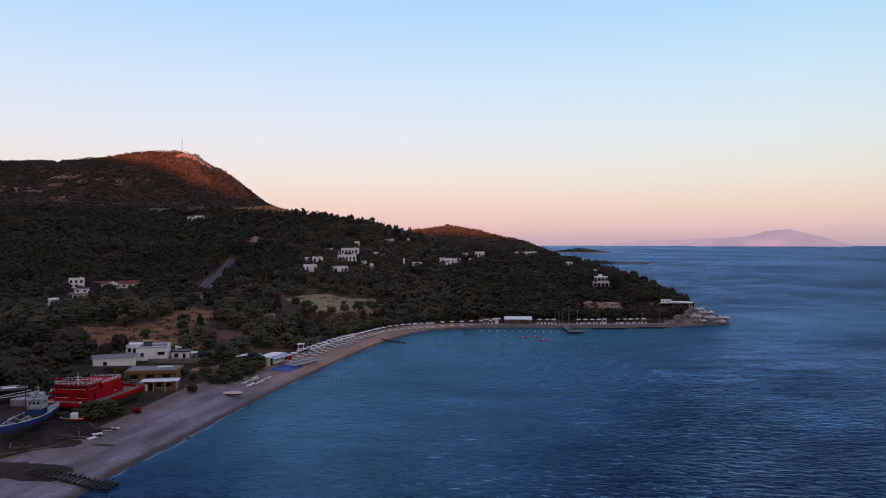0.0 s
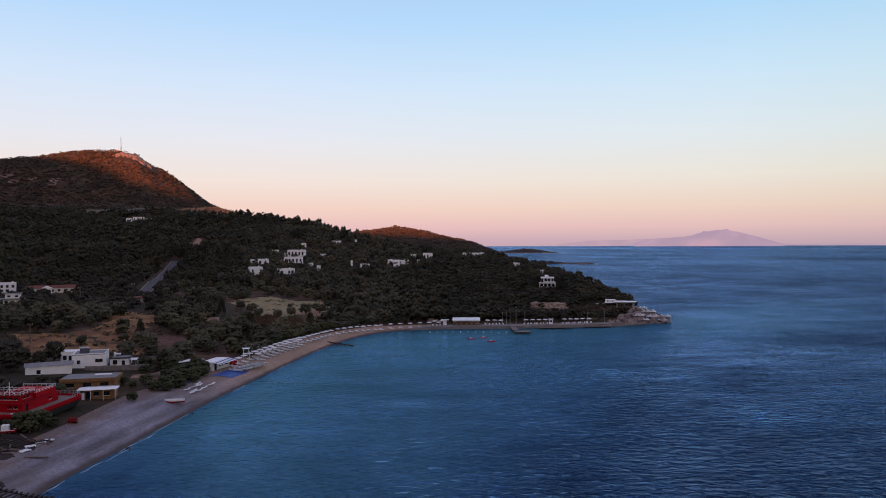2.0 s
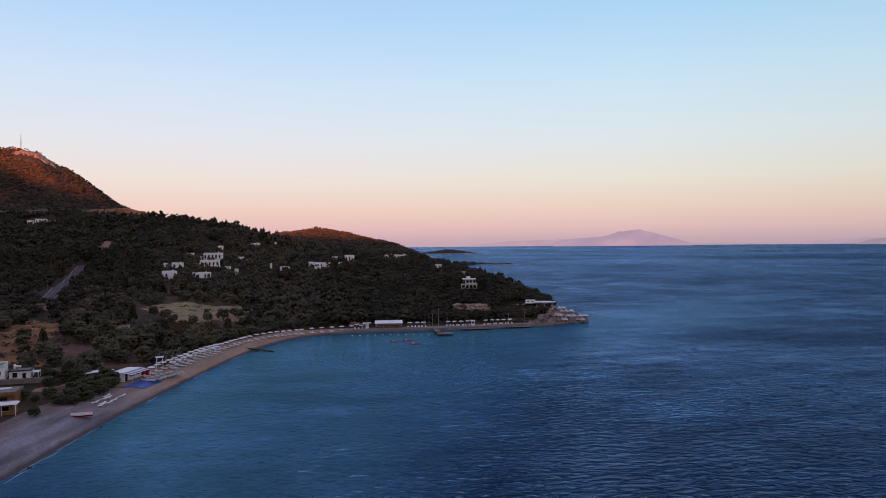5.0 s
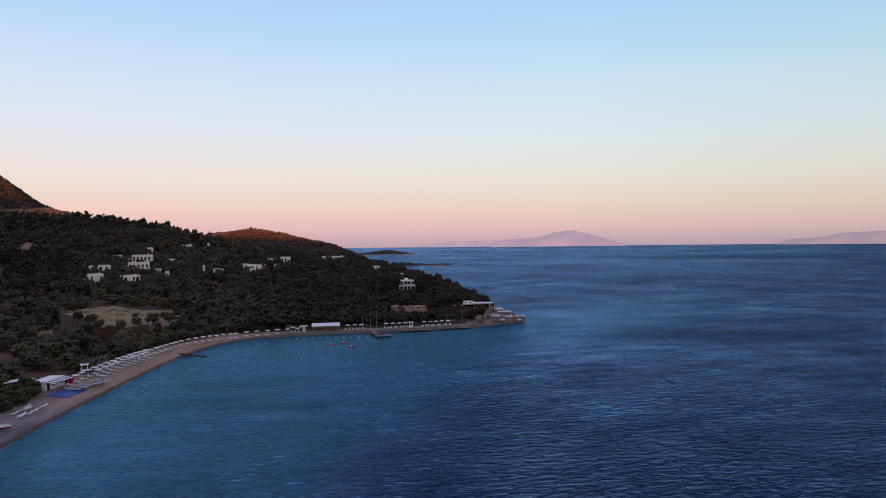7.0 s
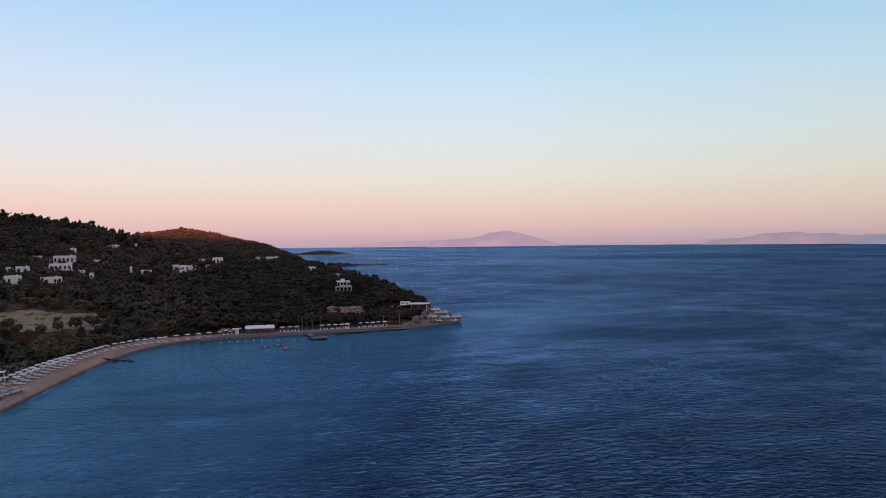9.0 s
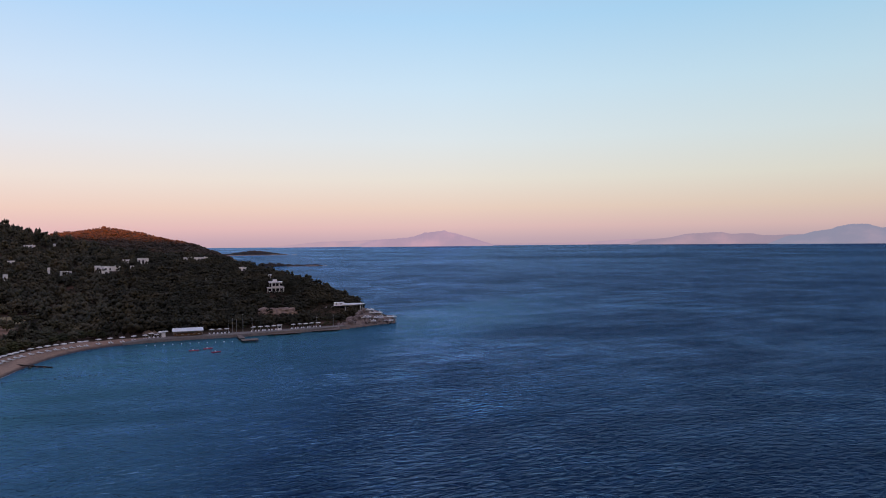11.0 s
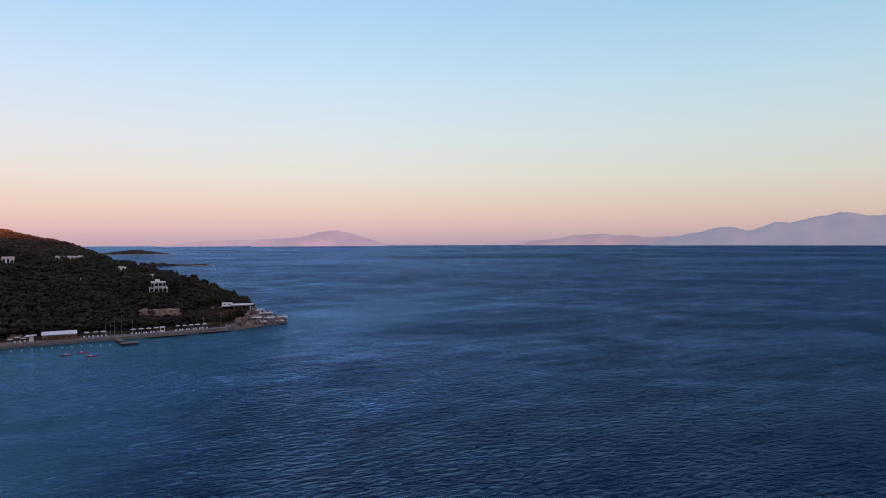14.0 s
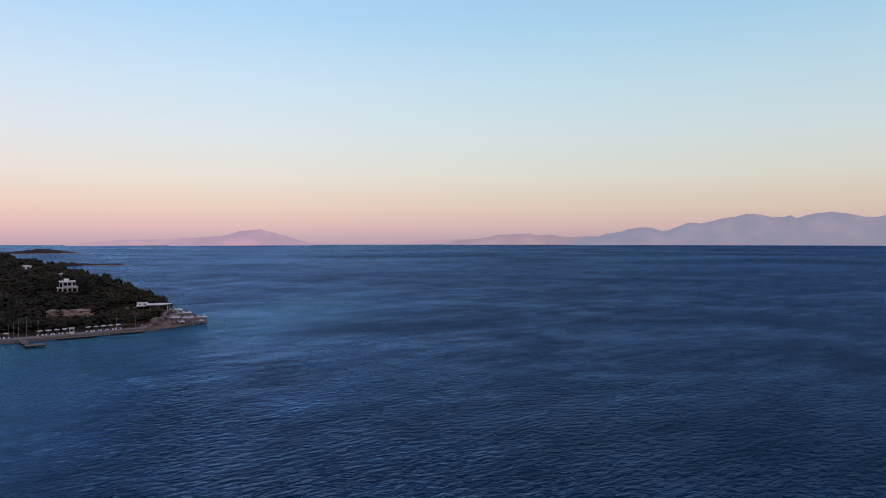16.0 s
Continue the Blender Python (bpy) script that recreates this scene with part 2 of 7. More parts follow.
for w, sc, d, co in ((w1, 1.7, 2, mp), (w2, 0.013, 7, broad_mp), (w3, 0.62, 1, mp), (w4, 0.0026, 9, broad_mp)):
    w.inputs["Scale"].default_value, w.inputs["Detail"].default_value = sc, d
    l.new(co.outputs[0], w.inputs["Vector"])
w2.inputs["Distortion"].default_value, w2.inputs["Roughness"].default_value = 0.8, 0.68
w4.inputs["Distortion"].default_value, w4.inputs["Roughness"].default_value = 0.6, 0.70
# gusts: small cat's-paws by the coast, broad ones on the open sea
offing = n.new("ShaderNodeVectorMath")
offing.operation = "DISTANCE"
l.new(geo.outputs["Position"], offing.inputs[0])
offing.inputs[1].default_value = (120, 330, 0)
out_sea = n.new("ShaderNodeMapRange")
out_sea.inputs["From Min"].default_value, out_sea.inputs["From Max"].default_value = 200, 1300
out_sea.inputs["To Min"].default_value, out_sea.inputs["To Max"].default_value = 0.25, 0.95
l.new(offing.outputs["Value"], out_sea.inputs["Value"])
wind = mix(n, l, out_sea.outputs[0], w2.outputs["Fac"], w4.outputs["Fac"])
# the glossy share is scaled down from the bay eastwards
lane = n.new("ShaderNodeVectorMath")
lane.operation = "SUBTRACT"
l.new(geo.outputs["Position"], lane.inputs[0])
lane.inputs[1].default_value = (-100, -200, 0)
way_out = n.new("ShaderNodeVectorMath")
way_out.operation = "NORMALIZE"
l.new(lane.outputs[0], way_out.inputs[0])
east = n.new("ShaderNodeSeparateXYZ")
l.new(way_out.outputs[0], east.inputs[0])
east_fade = n.new("ShaderNodeMapRange")
east_fade.interpolation_type = "SMOOTHSTEP"
east_fade.inputs["From Min"].default_value, east_fade.inputs["From Max"].default_value = 0.22, 0.82
east_fade.inputs["To Min"].default_value, east_fade.inputs["To Max"].default_value = 1.30, 0.63
l.new(east.outputs["X"], east_fade.inputs["Value"])
gust = ramp(n, l, wind, [(0.38, (0.0, 0.0, 0.0)), (0.50, (0.42, 0.42, 0.42)), (0.64, (1, 1, 1))])
swell = n.new("ShaderNodeMath")
swell.operation = "MULTIPLY_ADD"
l.new(w3.outputs["Fac"], swell.inputs[0])
swell.inputs[1].default_value = 2.4
l.new(w1.outputs["Fac"], swell.inputs[2])
l.new(col, b.inputs["Base Color"])
fetch = n.new("ShaderNodeMapRange")
fetch.inputs["From Min"].default_value, fetch.inputs["From Max"].default_value = 0.1, 0.9
fetch.inputs["To Min"].default_value, fetch.inputs["To Max"].default_value = 0.55, 1.0
l.new(addn.outputs[0], fetch.inputs["Value"])
relief = n.new("ShaderNodeMath")
relief.operation = "MULTIPLY"
l.new(fetch.outputs[0], relief.inputs[0])
l.new(swell.outputs[0], relief.inputs[1])
bp = bump(n, l, b, relief.outputs[0], 1.0, 0.34)
gl = n.new("ShaderNodeBsdfGlossy")
gl.inputs["Roughness"].default_value = 0.12
gl.inputs["Color"].default_value = (0.265, 0.535, 1.0, 1)
l.new(bp.outputs[0], gl.inputs["Normal"])
fr = n.new("ShaderNodeFresnel")
fr.inputs["IOR"].default_value = 1.335
l.new(bp.outputs[0], fr.inputs["Normal"])
share = n.new("ShaderNodeMapRange")
share.inputs["To Min"].default_value, share.inputs["To Max"].default_value = 0.46, 1.0
l.new(gust, share.inputs["Value"])
amt = n.new("ShaderNodeMath")
amt.operation = "MULTIPLY"
l.new(fr.outputs[0], amt.inputs[0])
l.new(share.outputs[0], amt.inputs[1])
mx = n.new("ShaderNodeMixShader")
streak_mp = n.new("ShaderNodeMapping")
streak_mp.inputs["Scale"].default_value = (0.36, 1.0, 1.0)
l.new(turned.outputs[0], streak_mp.inputs["Vector"])
w5 = n.new("ShaderNodeTexNoise")
w5.inputs["Scale"].default_value, w5.inputs["Detail"].default_value, w5.inputs["Roughness"].default_value = 0.09, 6, 0.70
l.new(streak_mp.outputs[0], w5.inputs["Vector"])
streak = n.new("ShaderNodeMapRange")
streak.inputs["From Min"].default_value, streak.inputs["From Max"].default_value = 0.32, 0.68
streak.inputs["To Min"].default_value, streak.inputs["To Max"].default_value = 0.66, 1.34
l.new(w5.outputs["Fac"], streak.inputs["Value"])
streaked = n.new("ShaderNodeMath")
streaked.operation = "MULTIPLY"
l.new(east_fade.outputs[0], streaked.inputs[0])
l.new(streak.outputs[0], streaked.inputs[1])
lift = n.new("ShaderNodeMath")
lift.operation = "MULTIPLY"
lift.use_clamp = True
l.new(amt.outputs[0], lift.inputs[0])
l.new(streaked.outputs[0], lift.inputs[1])
l.new(lift.outputs[0], mx.inputs[0])
l.new(b.outputs[0], mx.inputs[1])
l.new(gl.outputs[0], mx.inputs[2])
l.new(mx.outputs[0], n["Material Output"].inputs["Surface"])
M["sea"] = m


# ---- building helpers ----
def part(name, bm, material, parent=None, label=""):
    """Links a bmesh, or a mesh, as one object under a thing or a part."""
    if isinstance(bm, bmesh.types.BMesh):
        me = bpy.data.meshes.new(name)
        bm.to_mesh(me)
        bm.free()
    else:
        me = bm
    if material and not me.materials:
        me.materials.append(material)
    ob = new(name, me)
    if parent:
        ob.parent = parent
    if label:
        ob["label"] = label
    return ob


def mesh_of(name, verts, faces, smooth=False):
    me = bpy.data.meshes.new(name)
    verts, faces = np.asarray(verts, np.float32), np.asarray(faces, np.int32)
    k = faces.shape[1]
    me.vertices.add(len(verts))
    me.vertices.foreach_set("co", verts.ravel())
    me.loops.add(faces.size)
    me.loops.foreach_set("vertex_index", faces.ravel())
    me.polygons.add(len(faces))
    me.polygons.foreach_set("loop_start", np.arange(0, faces.size, k, dtype=np.int32))
    me.polygons.foreach_set("use_smooth", np.full(len(faces), smooth))
    me.update(calc_edges=True)
    return me


def sheet(name, X, Y, Z, material, smooth=True, keep=None):
    """A sheet over a grid of rows and columns."""
    h, w = X.shape
    i = np.arange(h * w).reshape(h, w)
    f = np.stack([i[:-1, :-1], i[:-1, 1:], i[1:, 1:], i[1:, :-1]], -1).reshape(-1, 4)
    if keep is not None:
        f = f[keep[:-1, :-1].ravel()]
    return part(name, mesh_of(name, np.stack([X, Y, Z], -1).reshape(-1, 3), f, smooth), material)


# ---- plan: shore, crests and heights of the land, by bearing (degrees, right of +y) and distance ----
SHORE = [(-180, 620), (-130, 210), (-90, 104), (-60, 98), (-35, 110), (-28.4, 120.5), (-25, 133), (-20, 152), (-15.9, 174.5), (-12, 201.5), (-10.2, 217), (-8.4, 234.5), (-6.5, 255), (-4.8, 276.5),
         (-2, 305), (0.8, 317), (5.3, 322), (9.9, 323), (14.3, 329), (17.7, 337), (20.5, 351), (21.9, 360)]
# bearing, distance, height of the near ridge that ends in the headland
RIDGE = [(-180, 1100, 60), (-60, 1100, 90), (-40, 1150, 92), (-22, 1100, 90), (-14.2, 1000, 86), (-10.2, 850, 68), (-7.5, 750, 57), (-3.9, 700, 45), (-0.7, 650, 33),
         (3, 600, 31), (7.6, 540, 28), (11.6, 480, 23), (16, 430, 14), (18.9, 400, 6.5), (20.3, 388, 3.5), (21.9, 378, 1)]
# bearing and height of the crest of the mountain behind it, and its distance
CREST = [(-180, 60), (-75, 150), (-45, 228), (-32.2, 212), (-28.8, 220), (-25.1, 234), (-22.5, 251), (-20.3, 254), (-19.2, 249), (-18, 220), (-15.9, 174), (-14.2, 133),
         (-10.2, 88), (-6.6, 55), (-3.9, 48), (-2, 59), (0, 67), (2.1, 64), (4.4, 51), (6.7, 33), (9, 10), (10.5, -6), (30, -6)]
BACK = [(-180, 1800), (-14, 1800), (-8, 1600), (-2, 1500), (30, 1450)]


def table(rows, az, column=1):
    a = np.array(rows, float)
    return np.interp(az, a[:, 0], a[:, column])


def shore_r(az):
    return sum(table(SHORE, az + k) for k in (-1.0, 0.0, 1.0)) / 3


def wave2(x, y, size, seed):
    """Smooth unevenness between about -1 and 1."""
    s = 0
    for k in range(4):
        a = seed * 1.7 + k * 2.4
        f = 6.283 / size * (1 + 0.37 * k)
        s = s + np.sin(f * (x * np.cos(a) + y * np.sin(a)) + seed * 3 + k * k) / (1 + 0.4 * k)
    return s / 2.0


def height(x, y):
    """Height of the land at x, y."""
    x, y = np.asarray(x, float), np.asarray(y, float)
    r, az = np.hypot(x, y), np.degrees(np.arctan2(x, y))
    rs, ra, rb = shore_r(az), table(RIDGE, az), table(BACK, az)
    za = table(RIDGE, az, 2)
    zb = table(CREST, az)
    d = r - rs
    low = np.interp(d, [-120, -40, 0, 14, 40, 1500], [-6, -2.6, 0, 1.6, 2.6, 70])
    # how far up the slope to the ridge
    foot = rs + np.interp(az, [-20, -4, 3, 22], [330, 150, 22, 4])
    k = np.clip((r - foot) / np.maximum(ra - foot, 8), 0, 1)
    zl = np.interp(foot - rs, [-120, -40, 0, 14, 40, 1500], [-6, -2.6, 0, 1.6, 2.6, 70])
    z = np.where(r < foot, low, zl + (za - zl) * (0.55 * k + 0.45 * k * k * (3 - 2 * k)))
    # beyond the ridge
    q = np.clip((r - ra) / (rb - ra), 0, 1.0)
    dip = np.where(az > 10.3, -8.0, np.interp(az, [-20, -8, 0, 8, 10.3], [70, 42, 22, 6, -8]))
    drop = np.clip((r - ra) / np.interp(az, [-14, 0, 22], [300, 160, 26]), 0, 1)
    drop = drop * drop * (3 - 2 * drop)
    rise = np.clip((q - 0.35) / 0.65, 0, 1)
    rise = rise * rise * (3 - 2 * rise) * 0.6 + 0.4 * rise
    back = za + (np.minimum(dip, za) - za) * drop
    back = back + (zb - np.minimum(dip, za)) * rise
    past = np.clip((r - rb) / 900, 0, 1)
    back = back * (1 - past) - 8 * past
    z = np.where(r > ra, back, z)
    rough = np.clip((r - rs - 60) / 400, 0, 1)
    z = z + rough * (3.0 * wave2(x, y, 160, 1.3) + 1.2 * wave2(x, y, 47, 4.1)) * np.clip(z / 20, 0, 1)
    far = np.clip((r - 1100) / 500, 0, 1) * np.clip(z / 60, 0, 1) * (q < 1)
    z = z + far * 5 * wave2(x, y, 260, 7.7)
    return z

# ---- the land, the beach and the sea ----
az = np.concatenate([np.arange(-178, -42, 1.0), np.arange(-42, 22.01, 0.25)])
rr = np.concatenate([np.linspace(60, 420, 150), np.geomspace(423, 2900, 170)])
A, R = np.meshgrid(np.radians(az), rr)
X, Y = R * np.sin(A), R * np.cos(A)
Z = height(X, Y)
D = R - shore_r(np.degrees(A))
Z = np.where(D < 0, Z - 0.25, Z)
keep = Z > -5.5
ground = tagged(sheet("ground", X, Y, Z, M["soil"], keep=keep), "brown soil with dry scrub rising from bay to hills", "ground", kind="structure")


def beach_width(a):
    return np.interp(a, [-60, -28, -24, -20, -16, -12, -8, -5.7, -3, 0, 2, 5, 9], [34, 30, 32, 40, 38, 35, 36, 29, 19, 12, 11, 9, 6])


a = np.arange(-60, 20.01, 0.2)
k = np.linspace(0, 1, 26)
A, K = np.meshgrid(np.radians(a), k)
wid = beach_width(np.degrees(A))
R = shore_r(np.degrees(A)) - 9 + K * (wid + 9)
X, Y = R * np.sin(A), R * np.cos(A)
Z = height(X, Y) + (0.10 + 0.07 * wave2(X, Y, 9, 2.2) * (K < 0.93)) * np.clip((R - shore_r(np.degrees(A))) / 6, 0, 1) + 0.01
Z = np.where(K > 0.97, Z - 0.3, Z)
beach = tagged(sheet("beach", X, Y, Z, M["sand"]), "curved beach of tawny sand and grey shingle, wet at the edge", "beach", kind="structure")
beach.data.attributes.new("inland", "FLOAT", "POINT").data.foreach_set("value", K.astype(np.float32).ravel())

# the sea: wind waves of many lengths near by, flat far off
az = np.concatenate([np.arange(-180, -40, 4.0), np.arange(-40, 77.9, 0.28), np.linspace(78, 180, 27)])
rr = [0.001, 30.0, 60.0, 85.0]
while rr[-1] < 760:
    rr.append(rr[-1] + max(0.40, 0.0044 * rr[-1]))
rr = np.concatenate([rr, np.geomspace(770, 12500, 40)])
A, R = np.meshgrid(np.radians(az), rr)
X, Y = R * np.sin(A), R * np.cos(A)
deg = np.degrees(A)
Z = 0 * X
wr = np.random.default_rng(21)
for i in range(48):
    length = 1.3 * (3.4 / 1.3) ** wr.uniform(0, 1)
    way = radians(4) + wr.normal(0, 0.45)
    amp = 0.0026 * length * wr.uniform(0.5, 1.0)
    Z += amp * np.sin(6.2832 / length * (X * np.sin(way) + Y * np.cos(way)) + wr.uniform(0, 6.28))
gusts = 0.78 + 0.30 * wave2(X, Y, 120, 6.1) + 0.18 * wave2(X, Y, 47, 8.3)
calm = np.clip((R - shore_r(deg) + 30) / 30, 0, 1) * (deg < 18)
Z *= np.clip((R - 70) / 30, 0, 1) * np.clip((760 - R) / 300, 0, 1) * np.clip(gusts, 0.3, 1.4) * (1 - 0.6 * calm) * np.interp(deg, [-10, 20], [0.62, 1.0])
sea = tagged(sheet("water", X, Y, Z, M["sea"]), "rippled dark blue sea, turquoise over the shallow bay", "sea", kind="structure")
# how deep the water is: the sand shelves slowly off the beach, steeply off the headland
depth = np.maximum(shore_r(deg) - R, 0) * np.interp(deg, [-60, -30, -22, -15, -8, 0, 6, 11, 16, 22, 30], [6, 6, 4.5, 2.2, 1.3, 1.1, 1.2, 1.3, 1.45, 1.7, 1.9])
depth = depth + np.interp(deg, [-26, -20, -13], [290, 180, 0]) + np.interp(deg, [3, 10, 18, 28, 42], [0, 60, 110, 190, 400])
depth = np.maximum(depth, 400 * np.clip((R - shore_r(deg) + 20) / np.maximum(60 + 14 * (deg - 19), 60), 0, 1))
depth = np.maximum(depth, 400 * np.clip((95 - R) / 50, 0, 1))
depth = np.where((deg < -100) | (deg > 100), 400, depth)
sea.data.attributes.new("depth", "FLOAT", "POINT").data.foreach_set("value", np.clip(depth, 0, 400).astype(np.float32).ravel())

# the ridge behind the camera, whose shade lies over the bay
p = np.linspace(-3200, 3200, 161)
q = np.linspace(-1, 1, 14)
P, Q = np.meshgrid(p, q)
top = np.interp(P, [-3200, -1500, -1100, -913, -746, -640, -335, -302, -258, -235, -131, -78, -26, 30, 100, 170, 400, 800, 3200], [360, 450, 420, 366, 330, 288, 195, 168, 168, 178, 168, 162, 162, 172, 178, 189, 189, 150, 120])
Z = top * (1 - np.abs(Q) ** 1.5) * 1.0 - 6 * np.abs(Q) + 4 * wave2(P, Q * 400, 180, 3.3) * (1 - np.abs(Q))
S = -850 + Q * 380
X, Y = S * math.sin(SUN_TO) + P * math.cos(SUN_TO), S * math.cos(SUN_TO) - P * math.sin(SUN_TO)
tagged(sheet("ridge", X, Y, Z, M["soil"]), "brown scrub-covered ridge that shades the bay", "hill", kind="structure")

# ---- islands and mountains across the water ----
def island(name, az0, az1, r, depth, tops, material, label, rough=0.06, seed=1.0):
    """A long low island: heights along its crest, given evenly from end to end."""
    a = np.radians(np.linspace(az0, az1, 320))
    k = np.linspace(-1, 1, 14)
    A, K = np.meshgrid(a, k)
    u = np.linspace(0, 1, 320)[None, :] + 0 * K
    crest = np.interp(np.degrees(A), [t[0] for t in tops], [t[1] for t in tops]) if isinstance(tops[0], tuple) else np.interp(u, np.linspace(0, 1, len(tops)), tops)
    crest = crest * (1 + rough * wave2(u * 100, 0 * u, 9, seed) + 0.5 * rough * wave2(u * 100, 0 * u, 3.1, seed + 2) + 0.4 * rough * wave2(u * 100, 0 * u, 1.1, seed + 4))
    R = r + K * depth
    ridge = np.clip(1 - np.abs(K) ** 1.4, 0, 1) * (1 - 0.10 * np.abs(K) * wave2(u * 100, K * 40, 7, seed))
    Z = crest * ridge - 1.0
    ob = sheet(name, R * np.sin(A), R * np.cos(A), Z, material)
    return tagged(ob, label, "island" if r < 4000 else "mountain range", kind="structure")


def distant(name, color, haze_glow):
    """Land far across the water; the pale air before it is put in as glow."""
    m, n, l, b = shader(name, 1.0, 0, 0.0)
    # lighter noise patches in the base colour stand in for sunlit faces
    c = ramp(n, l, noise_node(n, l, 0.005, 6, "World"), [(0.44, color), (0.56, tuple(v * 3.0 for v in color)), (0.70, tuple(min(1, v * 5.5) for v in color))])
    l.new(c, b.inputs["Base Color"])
    b.inputs["Emission Color"].default_value = (*haze_glow, 1)
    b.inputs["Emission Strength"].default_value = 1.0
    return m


# the second colour is the haze, emitted over the nearly black slopes
M["far_pink"] = distant("hazed_mauve_slopes", (0.011, 0.011, 0.011), (0.415, 0.300, 0.405))
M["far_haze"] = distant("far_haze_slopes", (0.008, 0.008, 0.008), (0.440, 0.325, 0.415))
M["far_coast"] = distant("hazed_coast_slopes", (0.010, 0.010, 0.010), (0.345, 0.270, 0.345))
M["far_blue"] = distant("hazed_blue_slopes", (0.009, 0.009, 0.009), (0.275, 0.270, 0.370))

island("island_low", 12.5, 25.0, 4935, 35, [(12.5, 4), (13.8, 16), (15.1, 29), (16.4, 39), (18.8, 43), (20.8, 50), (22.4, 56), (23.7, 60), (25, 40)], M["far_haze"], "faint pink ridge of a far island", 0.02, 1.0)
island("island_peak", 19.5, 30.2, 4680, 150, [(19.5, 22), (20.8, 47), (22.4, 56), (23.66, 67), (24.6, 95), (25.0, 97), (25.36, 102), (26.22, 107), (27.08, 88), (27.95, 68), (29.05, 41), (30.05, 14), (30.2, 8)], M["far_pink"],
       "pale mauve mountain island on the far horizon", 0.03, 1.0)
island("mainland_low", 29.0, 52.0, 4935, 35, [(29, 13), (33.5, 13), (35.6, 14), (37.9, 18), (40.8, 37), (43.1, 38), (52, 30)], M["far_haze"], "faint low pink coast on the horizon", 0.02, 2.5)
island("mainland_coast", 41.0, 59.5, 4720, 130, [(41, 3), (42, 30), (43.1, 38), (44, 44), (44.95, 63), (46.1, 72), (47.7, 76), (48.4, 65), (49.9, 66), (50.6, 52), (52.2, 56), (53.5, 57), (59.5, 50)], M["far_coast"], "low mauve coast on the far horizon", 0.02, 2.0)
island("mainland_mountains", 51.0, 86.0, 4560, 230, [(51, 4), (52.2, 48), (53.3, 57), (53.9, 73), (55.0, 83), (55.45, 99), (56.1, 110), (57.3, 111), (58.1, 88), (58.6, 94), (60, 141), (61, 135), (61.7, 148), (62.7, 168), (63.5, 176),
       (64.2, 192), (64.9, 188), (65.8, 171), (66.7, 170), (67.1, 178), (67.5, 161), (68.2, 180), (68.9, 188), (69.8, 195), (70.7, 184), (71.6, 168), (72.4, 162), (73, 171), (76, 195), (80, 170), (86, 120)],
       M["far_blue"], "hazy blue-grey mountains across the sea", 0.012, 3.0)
M["islet"] = worn("islet_rock", (0.030, 0.022, 0.020), 0.95, grain=0.05, amount=0.5)
island("islet", 7.5, 13.6, 2320, 60, [4, 4, 5, 8, 12, 15, 14, 10, 5, 1], M["islet"], "low dark scrubby islet beyond the headland", 0.1, 4.0)
island("reef", 11.5, 16.4, 1230, 14, [6, 6, 5.5, 4.5, 3.2, 2.6, 3.0, 1.6], M["islet"], "low brown rock reef off the headland", 0.25, 5.0)

M["pale_shore"] = worn("pale_shore_rock", (0.42, 0.28, 0.24), 0.95, grain=0.08, amount=0.4)
island("islet_shore", 8.0, 14.4, 2235, 8, [2.0, 2.6, 2.2, 3.0, 2.4, 2.8, 2.0, 1.2], M["pale_shore"], "pale rocky rim of the islet", 0.15, 6.0)
island("reef_shore", 13.6, 17.0, 1208, 5, [1.6, 1.7, 1.5, 1.9, 1.3, 0.8], M["pale_shore"], "pale rocky rim of the reef", 0.2, 7.0)

# ---- woods ----
rng = np.random.default_rng(5)
OCT = np.array([(1, 0, 0), (-1, 0, 0), (0, 1, 0), (0, -1, 0), (0, 0, 1), (0, 0, -1)], float)
OCT_F = np.array([(0, 2, 4), (2, 1, 4), (1, 3, 4), (3, 0, 4), (2, 0, 5), (1, 2, 5), (3, 1, 5), (0, 3, 5)])


def crown_shape(clumps, leaves, kind, rnd, fine=1.0):
    """A crown about 1 wide and 1 high, its foot at 0: uneven clumps, and loose sprays of leaves round them."""
    vs, fs, base = [], [], 0
    for i in range(clumps):
        a, u = rnd.uniform(0, 6.283), rnd.uniform(0, 1)
        if kind == "pine":
            z = 0.22 + 0.72 * u
            w = 0.46 * (1 - 0.75 * u) * np.sqrt(rnd.uniform(0.2, 1))
            s = rnd.uniform(0.13, 0.22) * (1.15 - 0.5 * u) * fine
        else:
            z = 0.25 + 0.55 * u
            w = 0.38 * np.sqrt(1 - (1.7 * (u - 0.45)) ** 2 * 0.75) * np.sqrt(rnd.uniform(0.15, 1))
            s = rnd.uniform(0.14, 0.23) * fine
        c = np.array([w * np.cos(a), w * np.sin(a), z])
        v = OCT * s * rnd.uniform(0.75, 1.25, (6, 1)) * (1, 1, 0.95)
        t = rnd.uniform(0, 6.283)
        v = np.stack([v[:, 0] * np.cos(t) - v[:, 1] * np.sin(t), v[:, 0] * np.sin(t) + v[:, 1] * np.cos(t), v[:, 2]], 1)
        vs.append(v + c)
        fs.append(OCT_F + base)
        base += 6
    for i in range(leaves):
        k = rnd.integers(0, clumps)
        c = vs[k].mean(0)
        d = rnd.normal(size=3)
        d /= np.linalg.norm(d)
        c = c + d * rnd.uniform(0.10, 0.20) * fine
        e1, e2 = rnd.normal(size=3) * 0.055 * fine, rnd.normal(size=3) * 0.055 * fine
        vs.append(np.stack([c - e1, c + e2, c + e1]))
        fs.append(np.array([[0, 1, 2]]) + base)
        base += 3
    return np.concatenate(vs), np.concatenate(fs)


